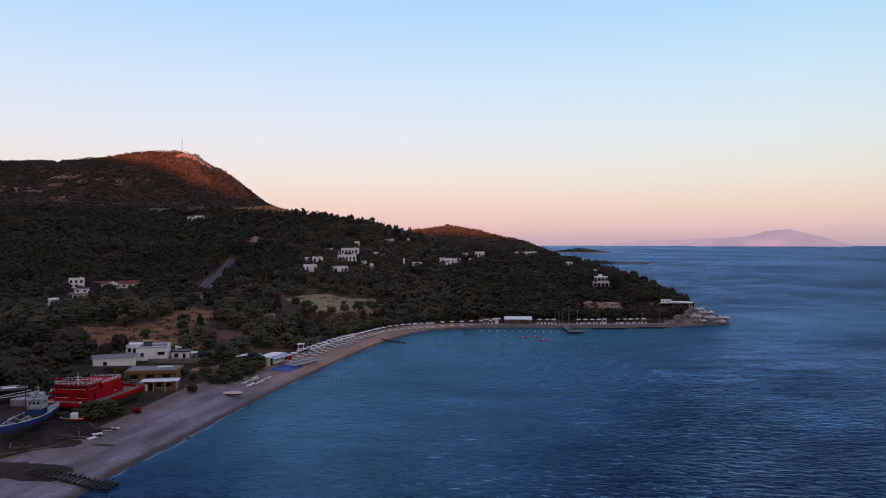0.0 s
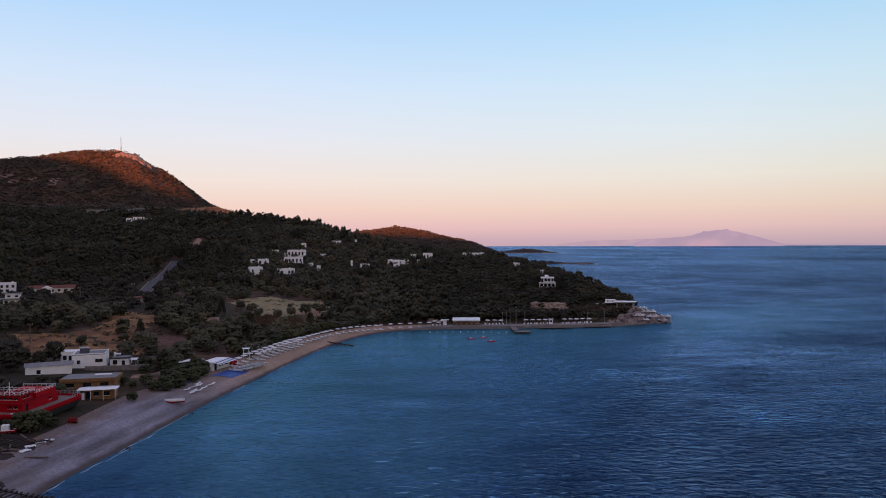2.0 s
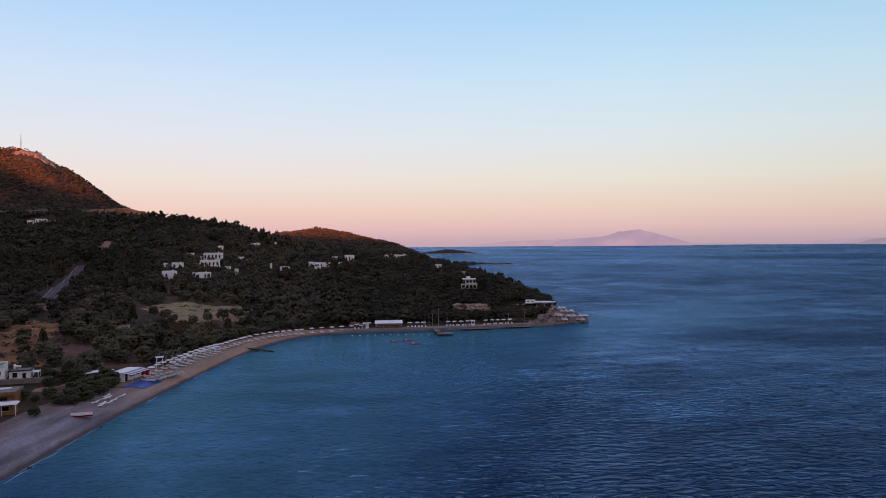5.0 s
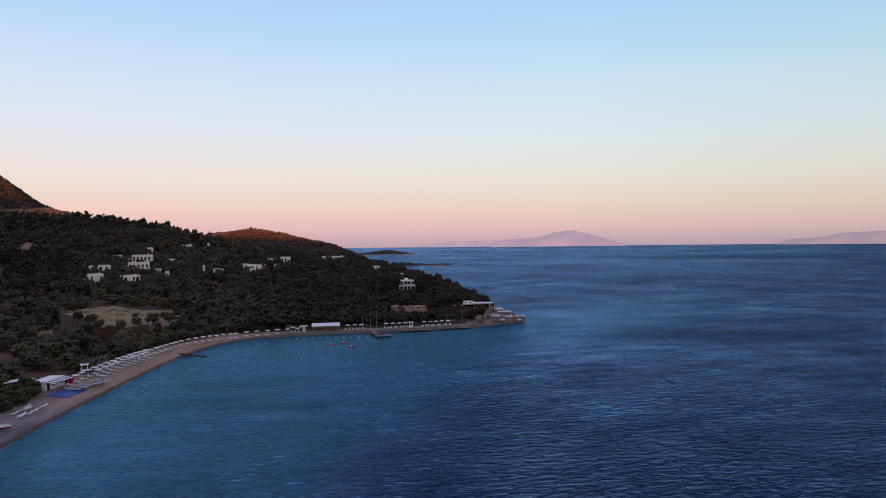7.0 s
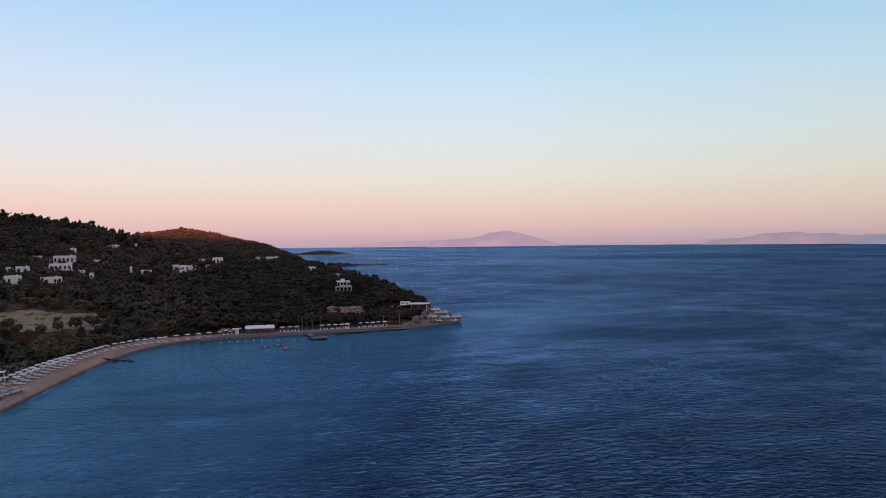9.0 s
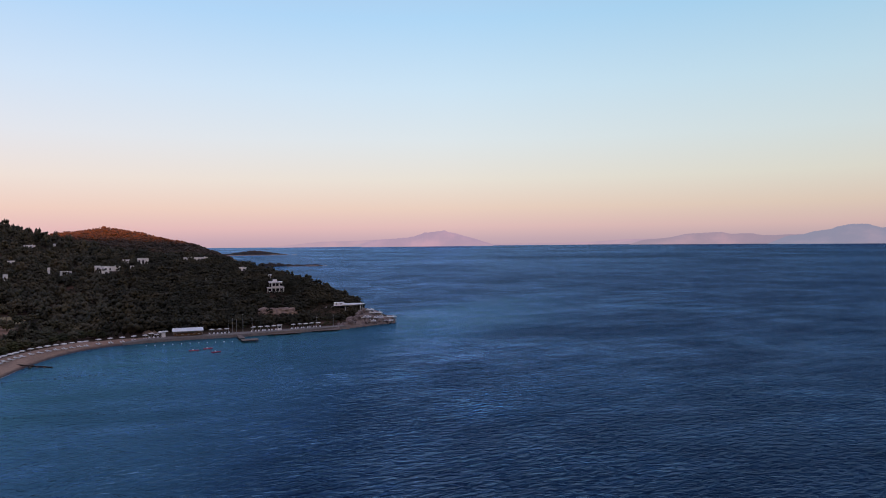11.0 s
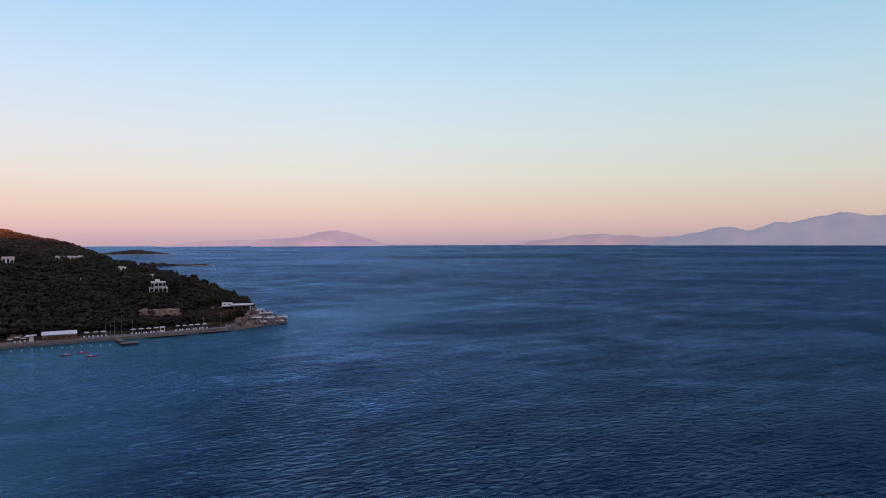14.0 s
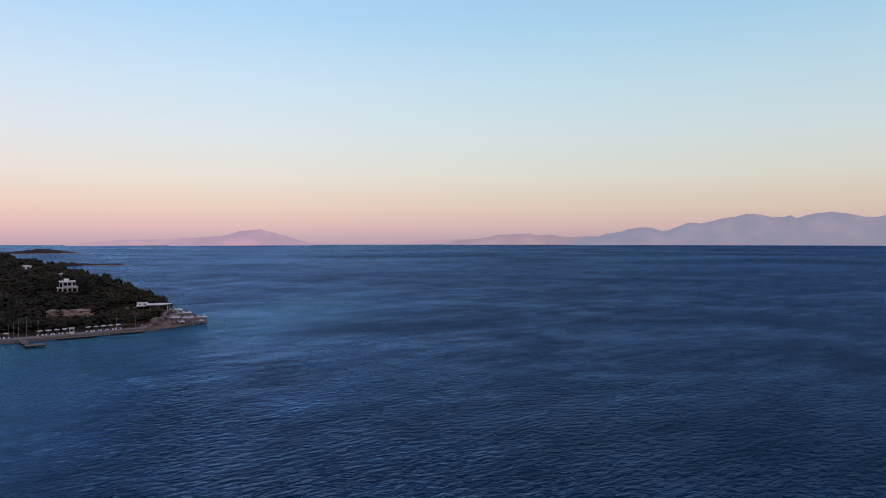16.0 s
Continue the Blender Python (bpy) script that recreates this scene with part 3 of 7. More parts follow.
def woods(name, pts, sizes, tall, shapes, material, label, category):
    """Many trees joined into one mesh."""
    V, F, T, base = [], [], [], 0
    pick = rng.integers(0, len(shapes), len(pts))
    spin = rng.uniform(0, 6.283, len(pts))
    tint = rng.uniform(0, 1, len(pts))
    z = height(pts[:, 0], pts[:, 1])
    for k, (sv, sf) in enumerate(shapes):
        w = np.nonzero(pick == k)[0]
        if not len(w):
            continue
        c, s = np.cos(spin[w])[:, None], np.sin(spin[w])[:, None]
        x = (sv[:, 0] * c - sv[:, 1] * s) * sizes[w][:, None] + pts[w, 0][:, None]
        y = (sv[:, 0] * s + sv[:, 1] * c) * sizes[w][:, None] + pts[w, 1][:, None]
        zz = (sv[:, 2][None] - 0.08) * tall[w][:, None] + z[w][:, None]
        V.append(np.stack([x, y, zz], -1).reshape(-1, 3))
        n = len(sv)
        F.append((sf[None] + (np.arange(len(w)) * n)[:, None, None] + base).reshape(-1, 3))
        T.append(np.repeat(tint[w], n))
        base += len(w) * n
    me = mesh_of(name, np.concatenate(V), np.concatenate(F), True)
    me.attributes.new("tint", "FLOAT", "POINT").data.foreach_set("value", np.concatenate(T).astype(np.float32))
    return tagged(part(name, me, material), label, category, kind="stuff")


def scatter(count, az0, az1, r0, r1):
    a = np.radians(rng.uniform(az0, az1, count))
    r = np.sqrt(rng.uniform(r0 * r0, r1 * r1, count))
    return np.stack([r * np.sin(a), r * np.cos(a)], 1)


# open ground: x, y, half widths, turn (fields, yards, plots of houses)
CLEAR = [
    (-54, 358, 29, 50, 10), (-38, 346, 9, 17, 15), (-103, 284, 11, 44, 12), (-110, 240, 34, 16, 155), (-100, 222, 14, 9, 20), (-64, 203, 11, 7, 40),
    (-81, 150, 20, 30, 10), (-72, 178, 15, 16, 10), (-84, 206, 18, 14, 15), (-93, 190, 13, 11, 20), (-83, 197, 12, 9, 15), (-70, 440, 10, 7, 0), (-170, 636, 7, 40, 15), (-280, 825, 28, 26, -15),
    (-222, 955, 110, 82, -15), (-330, 925, 85, 52, 18), (-190, 876, 40, 46, 12), (-160, 846, 36, 42, 11),
    (-71.1, 537.2, 8.1, 8.5, 8), (-69.7, 512.5, 8.2, 8.5, 8), (-70.8, 585.2, 3.2, 8.5, 7), (-87.3, 467.9, 5.5, 8.5, 11), (-67.8, 469.1, 6.7, 8.5, 8), (-90.2, 510.3, 5.2, 8.5, 10), (-98.9, 515.4, 3.0, 8.5, 11),
    (-91.2, 564.6, 4.4, 8.5, 9), (-52.4, 552.4, 3.9, 8.5, 5), (-49.0, 490.1, 2.2, 8.5, 6), (-45.5, 615.8, 5.2, 8.5, 4), (-30.5, 629.8, 2.5, 8.5, 3), (-18.1, 507.3, 4.7, 8.5, 2), (0.0, 514.2, 3.3, 8.5, 0),
    (8.4, 507.2, 6.8, 8.5, -1), (4.7, 502.6, 3.4, 8.5, -1), (17.0, 526.1, 3.8, 8.5, -2), (27.3, 513.6, 5.0, 8.5, -3), (21.1, 502.8, 2.8, 8.5, -2), (-62.8, 508.9, 3.1, 8.5, 7), (-56.7, 509.6, 3.1, 8.5, 6),
    (-27.9, 511.4, 2.0, 8.5, 3), (55.6, 512.4, 4.2, 8.5, -6), (63.5, 509.4, 6.2, 8.5, -7), (81.4, 453.5, 3.8, 8.5, -10), (57.7, 436.2, 1.7, 8.5, -8), (91.8, 421.2, 2.3, 8.5, -12), (-269.3, 778.4, 7.2, 8.5, 19),
    (-273.9, 762.5, 4.1, 8.5, 20),
    (-200, 378, 12, 12, 0), (-170, 330, 12, 11, 0), (-179, 382, 22, 9, 0), (-52, 224, 8, 14, 30),
    (90, 397, 9, 13, 0), (117, 363, 16, 8.5, -19), (109, 354, 8, 6, -17), (104, 353, 9, 15, -17), (-104, 266, 13, 24, 20), (-77, 250, 8, 17, 12), (-75, 303, 4.5, 15, 12), (-88, 300, 3.5, 11, 15), (-72, 288, 3.5, 9, 0), (-52, 304, 13, 15, 10), (-108, 372, 5, 14, 15), (82, 352, 15, 8.5, -15),
    (-589, 1635, 22, 58, 19), (-569, 1642, 22, 58, 19), (-549, 1649, 22, 58, 19),
]


def open_ground(p, grow=1.0):
    o = np.zeros(len(p), bool)
    for x, y, a, b, turn in CLEAR:
        c, s = math.cos(radians(turn)), math.sin(radians(turn))
        dx, dy = p[:, 0] - x, p[:, 1] - y
        u, v = (dx * c + dy * s) / (a * grow), (-dx * s + dy * c) / (b * grow)
        o |= u * u + v * v < 1 + 0.25 * wave2(dx, dy, 14, x * 0.1)
    return o


def place_kind(p):
    """Bearing, distance, distance from the shore and height."""
    r, a = np.hypot(p[:, 0], p[:, 1]), np.degrees(np.arctan2(p[:, 0], p[:, 1]))
    return a, r, r - shore_r(a), height(p[:, 0], p[:, 1])


def road_gap(p):
    return np.min([np.hypot(p[:, 0] - x, p[:, 1] - y) for x, y in zip(*ROAD_XY)], 0)


ROAD_K = [(-134, 389), (-136, 405), (-140, 424), (-147, 458), (-155, 494), (-160, 526), (-164, 552)]
tr = np.linspace(0, len(ROAD_K) - 1, 60)
ROAD_XY = (np.interp(tr, range(len(ROAD_K)), [k[0] for k in ROAD_K]), np.interp(tr, range(len(ROAD_K)), [k[1] for k in ROAD_K]))

pine_shapes = [crown_shape(18, 36, "pine", rng, 0.76) for _ in range(8)]
round_shapes = [crown_shape(18, 38, "round", rng, 0.74) for _ in range(8)]
far_shapes = [crown_shape(1, 3, "round", rng, 2.1) for _ in range(8)]
hill_shapes = [crown_shape(6, 12, "pine", rng, 1.05) for _ in range(5)] + [crown_shape(6, 12, "round", rng, 1.05) for _ in range(3)]
low_shapes = [crown_shape(4, 4, "round", rng) for _ in range(6)]

# pine woods on the headland and the hill behind the bay
p = scatter(21500, -40, 22, 250, 1010)
a, r, d, z = place_kind(p)
ra = table(RIDGE, a)
low_land = (a < -1) & (d < np.interp(a, [-30, -20, -8, -2], [330, 320, 200, 60]))
ok = (d > np.interp(a, [-2, 1, 5, 14, 17.5, 19.5, 22], [30, 12, 14, 12, 13, 24, 60])) & (r < ra + 25) & ~low_land & ~open_ground(p) & (road_gap(p) > 7) & (z > 1.5) & (a < 19.6)
ok &= rng.uniform(0, 1, len(p)) < np.where(wave2(p[:, 0], p[:, 1], 70, 5.5) > -0.55, 0.92, 0.55)
p = p[ok]
size = rng.uniform(4.8, 9.2, len(p)) * np.interp(np.degrees(np.arctan2(p[:, 0], p[:, 1])), [7, 12, 19], [1.0, 0.78, 0.62])
tall = size * rng.uniform(0.85, 1.30, len(p))
a = np.degrees(np.arctan2(p[:, 0], p[:, 1]))
mid = (a + rng.normal(0, 1.2, len(p)) > -12) & (a + rng.normal(0, 1.2, len(p)) < 1) & (np.hypot(p[:, 0], p[:, 1]) < 680)
tall *= np.where((a > -7.5) & (a < 0) & (np.hypot(p[:, 0], p[:, 1]) > table(RIDGE, a) - 70), rng.uniform(1.0, 1.6, len(p)), 1.0)
west = ~mid & (a < -6)
east = ~mid & ~west
closed = np.interp(a, [2, 6], [0.0, 1.0])
tall = tall * (1 - closed) + np.clip(tall, 4.6, 6.6) * closed
size = size * (1 + 0.15 * closed)
high = np.hypot(p[:, 0], p[:, 1]) > 610
woods("pine_wood", p[west & ~high], size[west & ~high], tall[west & ~high], pine_shapes + round_shapes[:6], M["pine"], "dense dark green pine wood on the lower hill", "wood")
woods("pine_wood", p[west & high], size[west & high], tall[west & high], hill_shapes, M["pine"], "dense dark green pine wood high on the hill", "wood")
woods("headland_wood", p[east], size[east], tall[east], round_shapes + pine_shapes[:3], M["pine_head"], "dense green pine wood on the headland slopes", "wood")
q = scatter(5200, 2.5, 19.2, 270, 620)
a, r, d, z = place_kind(q)
q = q[(d > np.interp(a, [2, 5, 14, 17.5, 19.5], [20, 16, 15, 16, 26])) & (r < table(RIDGE, a) + 12) & ~open_ground(q) & (z > 2.0)]
woods("undergrowth", q, rng.uniform(3.8, 6.0, len(q)), rng.uniform(3.0, 4.8, len(q)), round_shapes[:5], M["pine_head"], "low green trees closing the headland wood", "wood")
woods("hillside_wood", p[mid], size[mid], tall[mid], pine_shapes[:4] + round_shapes, M["pine_light"], "mixed grey-green wood on the hillside", "wood")

# olives and scrub on the low ground
p = scatter(11000, -42, 0, 170, 620)
a, r, d, z = place_kind(p)
low_land = (d < np.interp(a, [-30, -20, -8, -2], [340, 330, 215, 70]))
ok = low_land & (d > beach_width(a) + 7) & ~open_ground(p) & (road_gap(p) > 5)
ok &= rng.uniform(0, 1, len(p)) < np.where(wave2(p[:, 0], p[:, 1], 45, 2.5) > -0.3, 0.75, 0.33)
p = p[ok]
k = (rng.uniform(0, 1, len(p)) < 0.66) & (np.hypot(p[:, 0], p[:, 1]) > 300)
q, size = p[k], rng.uniform(3.6, 6.4, k.sum())
tall = size * rng.uniform(0.85, 1.1, len(q))
west = np.degrees(np.arctan2(q[:, 0], q[:, 1])) + rng.normal(0, 1.5, len(q)) < -15
woods("olive_grove", q[~west], size[~west], tall[~west], round_shapes, M["olive"], "grey-green olive trees on the low ground", "trees")
woods("maquis", q[west], size[west], tall[west], round_shapes, M["olive_dark"], "dark olives and tall scrub on the low ground", "trees")
size = rng.uniform(1.4, 3.6, (~k).sum())
woods("scrub", p[~k], size, size * rng.uniform(0.6, 0.9, (~k).sum()), low_shapes, M["scrub"], "brownish green scrub among the olives", "shrubs")

M["dry_scrub"] = foliage("dry_mountain_scrub", [(0.044, 0.036, 0.027), (0.060, 0.046, 0.034), (0.038, 0.033, 0.025), (0.070, 0.050, 0.037)])
# woods far up the mountain
p = scatter(56000, -42, 10, 900, 1880)
a, r, d, z = place_kind(p)
ok = (z > 6) & (r > table(RIDGE, a) - 60) & ~open_ground(p)
ok &= rng.uniform(0, 1, len(p)) < np.where(wave2(p[:, 0], p[:, 1], 150, 9.5) > 0.35, 0.5, 0.95)
ok &= ~((np.abs(a + 19.2) < 1.0) & (z > 212) & (wave2(p[:, 0], p[:, 1], 26, 3.7) > -0.25))
p = p[ok]
size = rng.uniform(4.0, 8.0, len(p))
woods("mountain_wood", p, size, size * rng.uniform(0.45, 0.7, len(p)), far_shapes, M["dry_scrub"], "low scrubby wood covering the mountain side", "wood")

# bushes scattered over the bare plateau
p = scatter(420, -16.5, -7.5, 850, 1060)
p = p[open_ground(p) & (wave2(p[:, 0], p[:, 1], 60, 3.3) > -0.2)]
size = rng.uniform(1.8, 4.2, len(p))
woods("plateau_scrub", p, size, size * rng.uniform(0.6, 0.95, len(p)), low_shapes, M["scrub"], "brownish bushes dotted over the bare plateau", "shrubs")


# ---- materials of the things ----
M["white"] = worn("white_render", (0.82, 0.81, 0.80), 0.8, grain=0.8, amount=0.10)
M["cream"] = worn("pale_render", (0.62, 0.57, 0.52), 0.85, grain=0.8, amount=0.15)
M["boat_white"] = worn("weathered_boat_paint", (0.46, 0.49, 0.54), 0.5, grain=1.4, amount=0.4)
M["white_paint"] = worn("white_paint", (0.78, 0.79, 0.80), 0.45, grain=2.0, amount=0.12)
M["red_paint"] = worn("red_paint", (0.40, 0.004, 0.012), 0.6, grain=1.2, amount=0.25, spec=0.08)
M["dark_red"] = worn("dark_red_paint", (0.17, 0.010, 0.012), 0.75, grain=1.2, amount=0.3, spec=0.08)
M["antifoul"] = worn("antifouling", (0.030, 0.035, 0.036), 0.8, grain=1.2, amount=0.35)
M["blue_paint"] = worn("blue_paint", (0.020, 0.042, 0.17), 0.5, grain=1.5, amount=0.2)
M["blue_tarp"] = worn("blue_sheet", (0.018, 0.075, 0.30), 0.5, grain=1.0, amount=0.25)
M["glass"] = worn("dark_glass", (0.016, 0.018, 0.022), 0.12, grain=0.5, amount=0.1, spec=0.5)
M["wood"] = worn("weathered_wood", (0.15, 0.115, 0.09), 0.9, grain=3.0, amount=0.4)
M["dark_wood"] = worn("tarred_wood", (0.045, 0.036, 0.032), 0.9, grain=3.0, amount=0.4)
M["fascia"] = worn("brown_boards", (0.24, 0.13, 0.06), 0.8, grain=2.0, amount=0.3)
M["deck"] = worn("deck_boards", (0.19, 0.15, 0.13), 0.8, grain=2.0, amount=0.3)
M["roof_grey"] = worn("grey_roof_felt", (0.21, 0.21, 0.22), 0.85, grain=0.8, amount=0.3)
M["tile"] = worn("red_roof_tiles", (0.17, 0.062, 0.045), 0.85, grain=2.2, amount=0.35)
M["steel"] = worn("galvanised_steel", (0.42, 0.43, 0.44), 0.45, 0.7, grain=3, amount=0.2)
M["dark_steel"] = worn("dark_steel", (0.06, 0.06, 0.065), 0.5, 0.6, grain=3, amount=0.2)
M["concrete"] = worn("concrete", (0.22, 0.195, 0.18), 0.9, grain=0.9, amount=0.3)
M["stone"] = worn("grey_limestone", (0.27, 0.215, 0.195), 0.92, grain=0.6, amount=0.45)
M["beige_rock"] = worn("cut_beige_rock", (0.36, 0.275, 0.225), 0.92, grain=0.5, amount=0.4)
M["canvas"] = worn("white_canvas", (0.72, 0.71, 0.70), 0.85, grain=2.0, amount=0.08)
M["plastic"] = worn("white_plastic", (0.72, 0.73, 0.74), 0.4, grain=2.0, amount=0.08)
M["asphalt"] = worn("asphalt", (0.075, 0.070, 0.080), 0.9, grain=0.6, amount=0.25)
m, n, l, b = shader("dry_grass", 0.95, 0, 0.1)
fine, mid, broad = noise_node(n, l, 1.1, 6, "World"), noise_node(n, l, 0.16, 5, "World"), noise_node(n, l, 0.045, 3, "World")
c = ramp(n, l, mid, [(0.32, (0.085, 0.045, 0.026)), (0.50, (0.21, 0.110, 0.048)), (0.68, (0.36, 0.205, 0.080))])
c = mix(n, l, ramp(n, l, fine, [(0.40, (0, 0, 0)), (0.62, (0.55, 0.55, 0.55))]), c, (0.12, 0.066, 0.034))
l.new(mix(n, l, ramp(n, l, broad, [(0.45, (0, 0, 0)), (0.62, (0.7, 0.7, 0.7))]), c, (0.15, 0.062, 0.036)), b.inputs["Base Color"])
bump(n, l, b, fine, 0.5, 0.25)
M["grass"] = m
M["track"] = worn("earth_track", (0.30, 0.175, 0.115), 0.95, grain=0.6, amount=0.35)
M["kayak"] = worn("red_plastic", (0.40, 0.012, 0.055), 0.4, grain=2.0, amount=0.15)
M["rubber"] = worn("black_rubber", (0.02, 0.02, 0.022), 0.8, grain=3, amount=0.3)


# ---- shapes ----
def box(bm, x0, x1, y0, y1, z0, z1, m=None):
    v = [bm.verts.new(c) for c in ((x0, y0, z0), (x1, y0, z0), (x1, y1, z0), (x0, y1, z0), (x0, y0, z1), (x1, y0, z1), (x1, y1, z1), (x0, y1, z1))]
    for f in ((0, 3, 2, 1), (4, 5, 6, 7), (0, 1, 5, 4), (1, 2, 6, 5), (2, 3, 7, 6), (3, 0, 4, 7)):
        bm.faces.new([v[i] for i in f])
    if m is not None:
        bmesh.ops.transform(bm, matrix=m, verts=v)
    return v


def rounded(bm, x0, x1, y0, y1, z0, z1, r):
    """A box with softened edges."""
    v = box(bm, x0, x1, y0, y1, z0, z1)
    es = {e for w in v for e in w.link_edges}
    bmesh.ops.bevel(bm, geom=list(es), offset=r, segments=1, affect="EDGES")


def rod(bm, a, b, r0, r1=None, n=6):
    """A round bar from a to b."""
    a, b = Vector(a), Vector(b)
    r1 = r0 if r1 is None else r1
    q = (b - a).to_track_quat("Z", "Y")
    lo = [bm.verts.new(a + q @ Vector((r0 * math.cos(6.2832 * i / n), r0 * math.sin(6.2832 * i / n), 0))) for i in range(n)]
    hi = [bm.verts.new(b + q @ Vector((r1 * math.cos(6.2832 * i / n), r1 * math.sin(6.2832 * i / n), 0))) for i in range(n)]
    for i in range(n):
        bm.faces.new((lo[i], lo[(i + 1) % n], hi[(i + 1) % n], hi[i]))
    bm.faces.new(lo[::-1])
    bm.faces.new(hi)


def prism(bm, poly, z0, z1, top=None):
    """An upright prism over a plan outline; top: another outline for its upper edge."""
    top = top or poly
    lo, hi = [bm.verts.new((x, y, z0)) for x, y in poly], [bm.verts.new((x, y, z1)) for x, y in top]
    n = len(poly)
    for i in range(n):
        bm.faces.new((lo[i], lo[(i + 1) % n], hi[(i + 1) % n], hi[i]))
    bm.faces.new(lo[::-1])
    bm.faces.new(hi)


def B():
    return bmesh.new()


def boxes(*rows):
    bm = B()
    for row in rows:
        box(bm, *row)
    return bm


def thing(name, x, y, z, turn, label, category, group=""):
    """An empty at the base of a thing; turn in degrees about the vertical."""
    e = new(name)
    e.empty_display_size = 0.3
    e.matrix_world = pose(x, y, z, 0, 0, turn)
    return tagged(e, label, category, group)


def land(x, y):
    return float(height(x, y))


def wall_panel(length, tall, holes, thick=0.25):
    """An upright wall along x with holes (x0, x1, z0, z1) right through it; its outer face is at y = 0."""
    bm = B()
    xs = sorted({0.0, length, *(h[0] for h in holes), *(h[1] for h in holes)})
    zs = sorted({0.0, tall, *(h[2] for h in holes), *(h[3] for h in holes)})
    for x0, x1 in zip(xs, xs[1:]):
        for z0, z1 in zip(zs, zs[1:]):
            cx, cz = (x0 + x1) / 2, (z0 + z1) / 2
            if not any(h[0] < cx < h[1] and h[2] < cz < h[3] for h in holes):
                box(bm, x0, x1, 0, thick, z0, z1)
    bmesh.ops.remove_doubles(bm, verts=bm.verts, dist=0.001)
    return bm


def window_part(house, m, x0, x1, z0, z1, frame_mat, door=False):
    """A window or door in a hole of a wall: frame, and panes set back in it."""
    bm, f, d = B(), 0.07, (0.10, 0.17)
    box(bm, x0, x0 + f, *d, z0, z1)
    box(bm, x1 - f, x1, *d, z0, z1)
    box(bm, x0 + f, x1 - f, *d, z1 - f, z1)
    box(bm, x0 + f, x1 - f, *d, z0, z0 + f)
    if x1 - x0 > 1.1:
        c = (x0 + x1) / 2
        box(bm, c - 0.03, c + 0.03, *d, z0 + f, z1 - f)
    w = part("door" if door else "window", bm, frame_mat, house)
    w.matrix_local = m
    part("pane", boxes((x0 + f, x1 - f, 0.13, 0.15, z0 + f, z1 - f)), M["glass"], w)
    if not door:
        part("sill", boxes((x0 - 0.08, x1 + 0.08, -0.06, 0.10, z0 - 0.08, z0)), M["white"], w)
    return w


def shell(house, w, d, h, front=(), side=(), left=(), back=(), mat=None, z=0.0, x=0.0, y=0.0, frame_mat=None):
    """Four walls round a room of w by d metres with its front at y = 0, and the windows in them."""
    mat, frame_mat = mat or M["white"], frame_mat or M["dark_wood"]
    plan = ((w, front, pose(x - w / 2, y, z)), (d - 0.5, side, pose(x + w / 2, y + 0.25, z, 0, 0, 90)),
            (d - 0.5, left, pose(x - w / 2, y + d - 0.25, z, 0, 0, -90)), (w, back, pose(x + w / 2, y + d, z, 0, 0, 180)))
    for length, holes, m in plan:
        ob = part("wall", wall_panel(length, h, holes), mat, house)
        ob.matrix_local = m
        for x0, x1, z0, z1 in holes:
            window_part(house, m, x0, x1, z0, z1, frame_mat, z0 < 0.15)


def flat_roof(house, w, d, z, mat, x=0.0, y=0.0, over=0.0, parapet=0.25, edge=None):
    """A flat slab, with a low wall round it."""
    part("roof", boxes((x - w / 2 - over, x + w / 2 + over, y - over, y + d + over, z + 0.003, z + 0.16)), mat, house)
    if parapet:
        bm, t = B(), 0.18
        x0, x1, y0, y1, z0, z1 = x - w / 2 - over - 0.003, x + w / 2 + over + 0.003, y - over - 0.003, y + d + over + 0.003, z + 0.16, z + 0.16 + parapet
        box(bm, x0, x1, y0, y0 + t, z0, z1)
        box(bm, x0, x1, y1 - t, y1, z0, z1)
        box(bm, x0, x0 + t, y0 + t, y1 - t, z0, z1)
        box(bm, x1 - t, x1, y0 + t, y1 - t, z0, z1)
        part("parapet", bm, edge or M["white"], house)


def row_of(n, length, width, z0, z1, skip=()):
    """n equal windows spread along a wall."""
    step = length / n
    return [((i + 0.5) * step - width / 2, (i + 0.5) * step + width / 2, z0, z1) for i in range(n) if i not in skip]


# ---- road, fields and tracks on the land ----
def strip(name, xs, ys, width, lift, material, label, category, n=5):
    """A ribbon laid over the land."""
    xs, ys = np.asarray(xs, float), np.asarray(ys, float)
    dx, dy = np.gradient(xs), np.gradient(ys)
    s = np.hypot(dx, dy)
    k = np.linspace(-0.5, 0.5, n)[:, None] * width
    X, Y = xs - k * dy / s, ys + k * dx / s
    Z = height(xs, ys)[None] * 0.7 + height(X, Y) * 0.3 + lift
    return tagged(sheet(name, X, Y, Z, material), label, category, kind="structure")


def patch(name, x, y, a, b, turn, material, label, category, lift=0.18):
    """An uneven patch of other ground laid over the land."""
    u, v = np.linspace(0, 2 * math.pi, 65), np.linspace(0, 1, 12)
    U, V = np.meshgrid(u, v)
    edge = 1 + 0.16 * np.sin(3 * U + x) + 0.10 * np.sin(5 * U + y) + 0.05 * np.sin(11 * U)
    c, s = math.cos(radians(turn)), math.sin(radians(turn))
    px, py = a * V * edge * np.cos(U), b * V * edge * np.sin(U)
    X, Y = x + px * c - py * s, y + px * s + py * c
    rag = (0.11 * wave2(X, Y, 2.6, 1.9) + 0.12 * wave2(X, Y, 7.3, 4.4)) * V
    Z = height(X, Y) + lift * (1 - V ** 3) + rag - 0.30 * V ** 8
    return tagged(sheet(name, X, Y, Z, material), label, category, kind="structure")


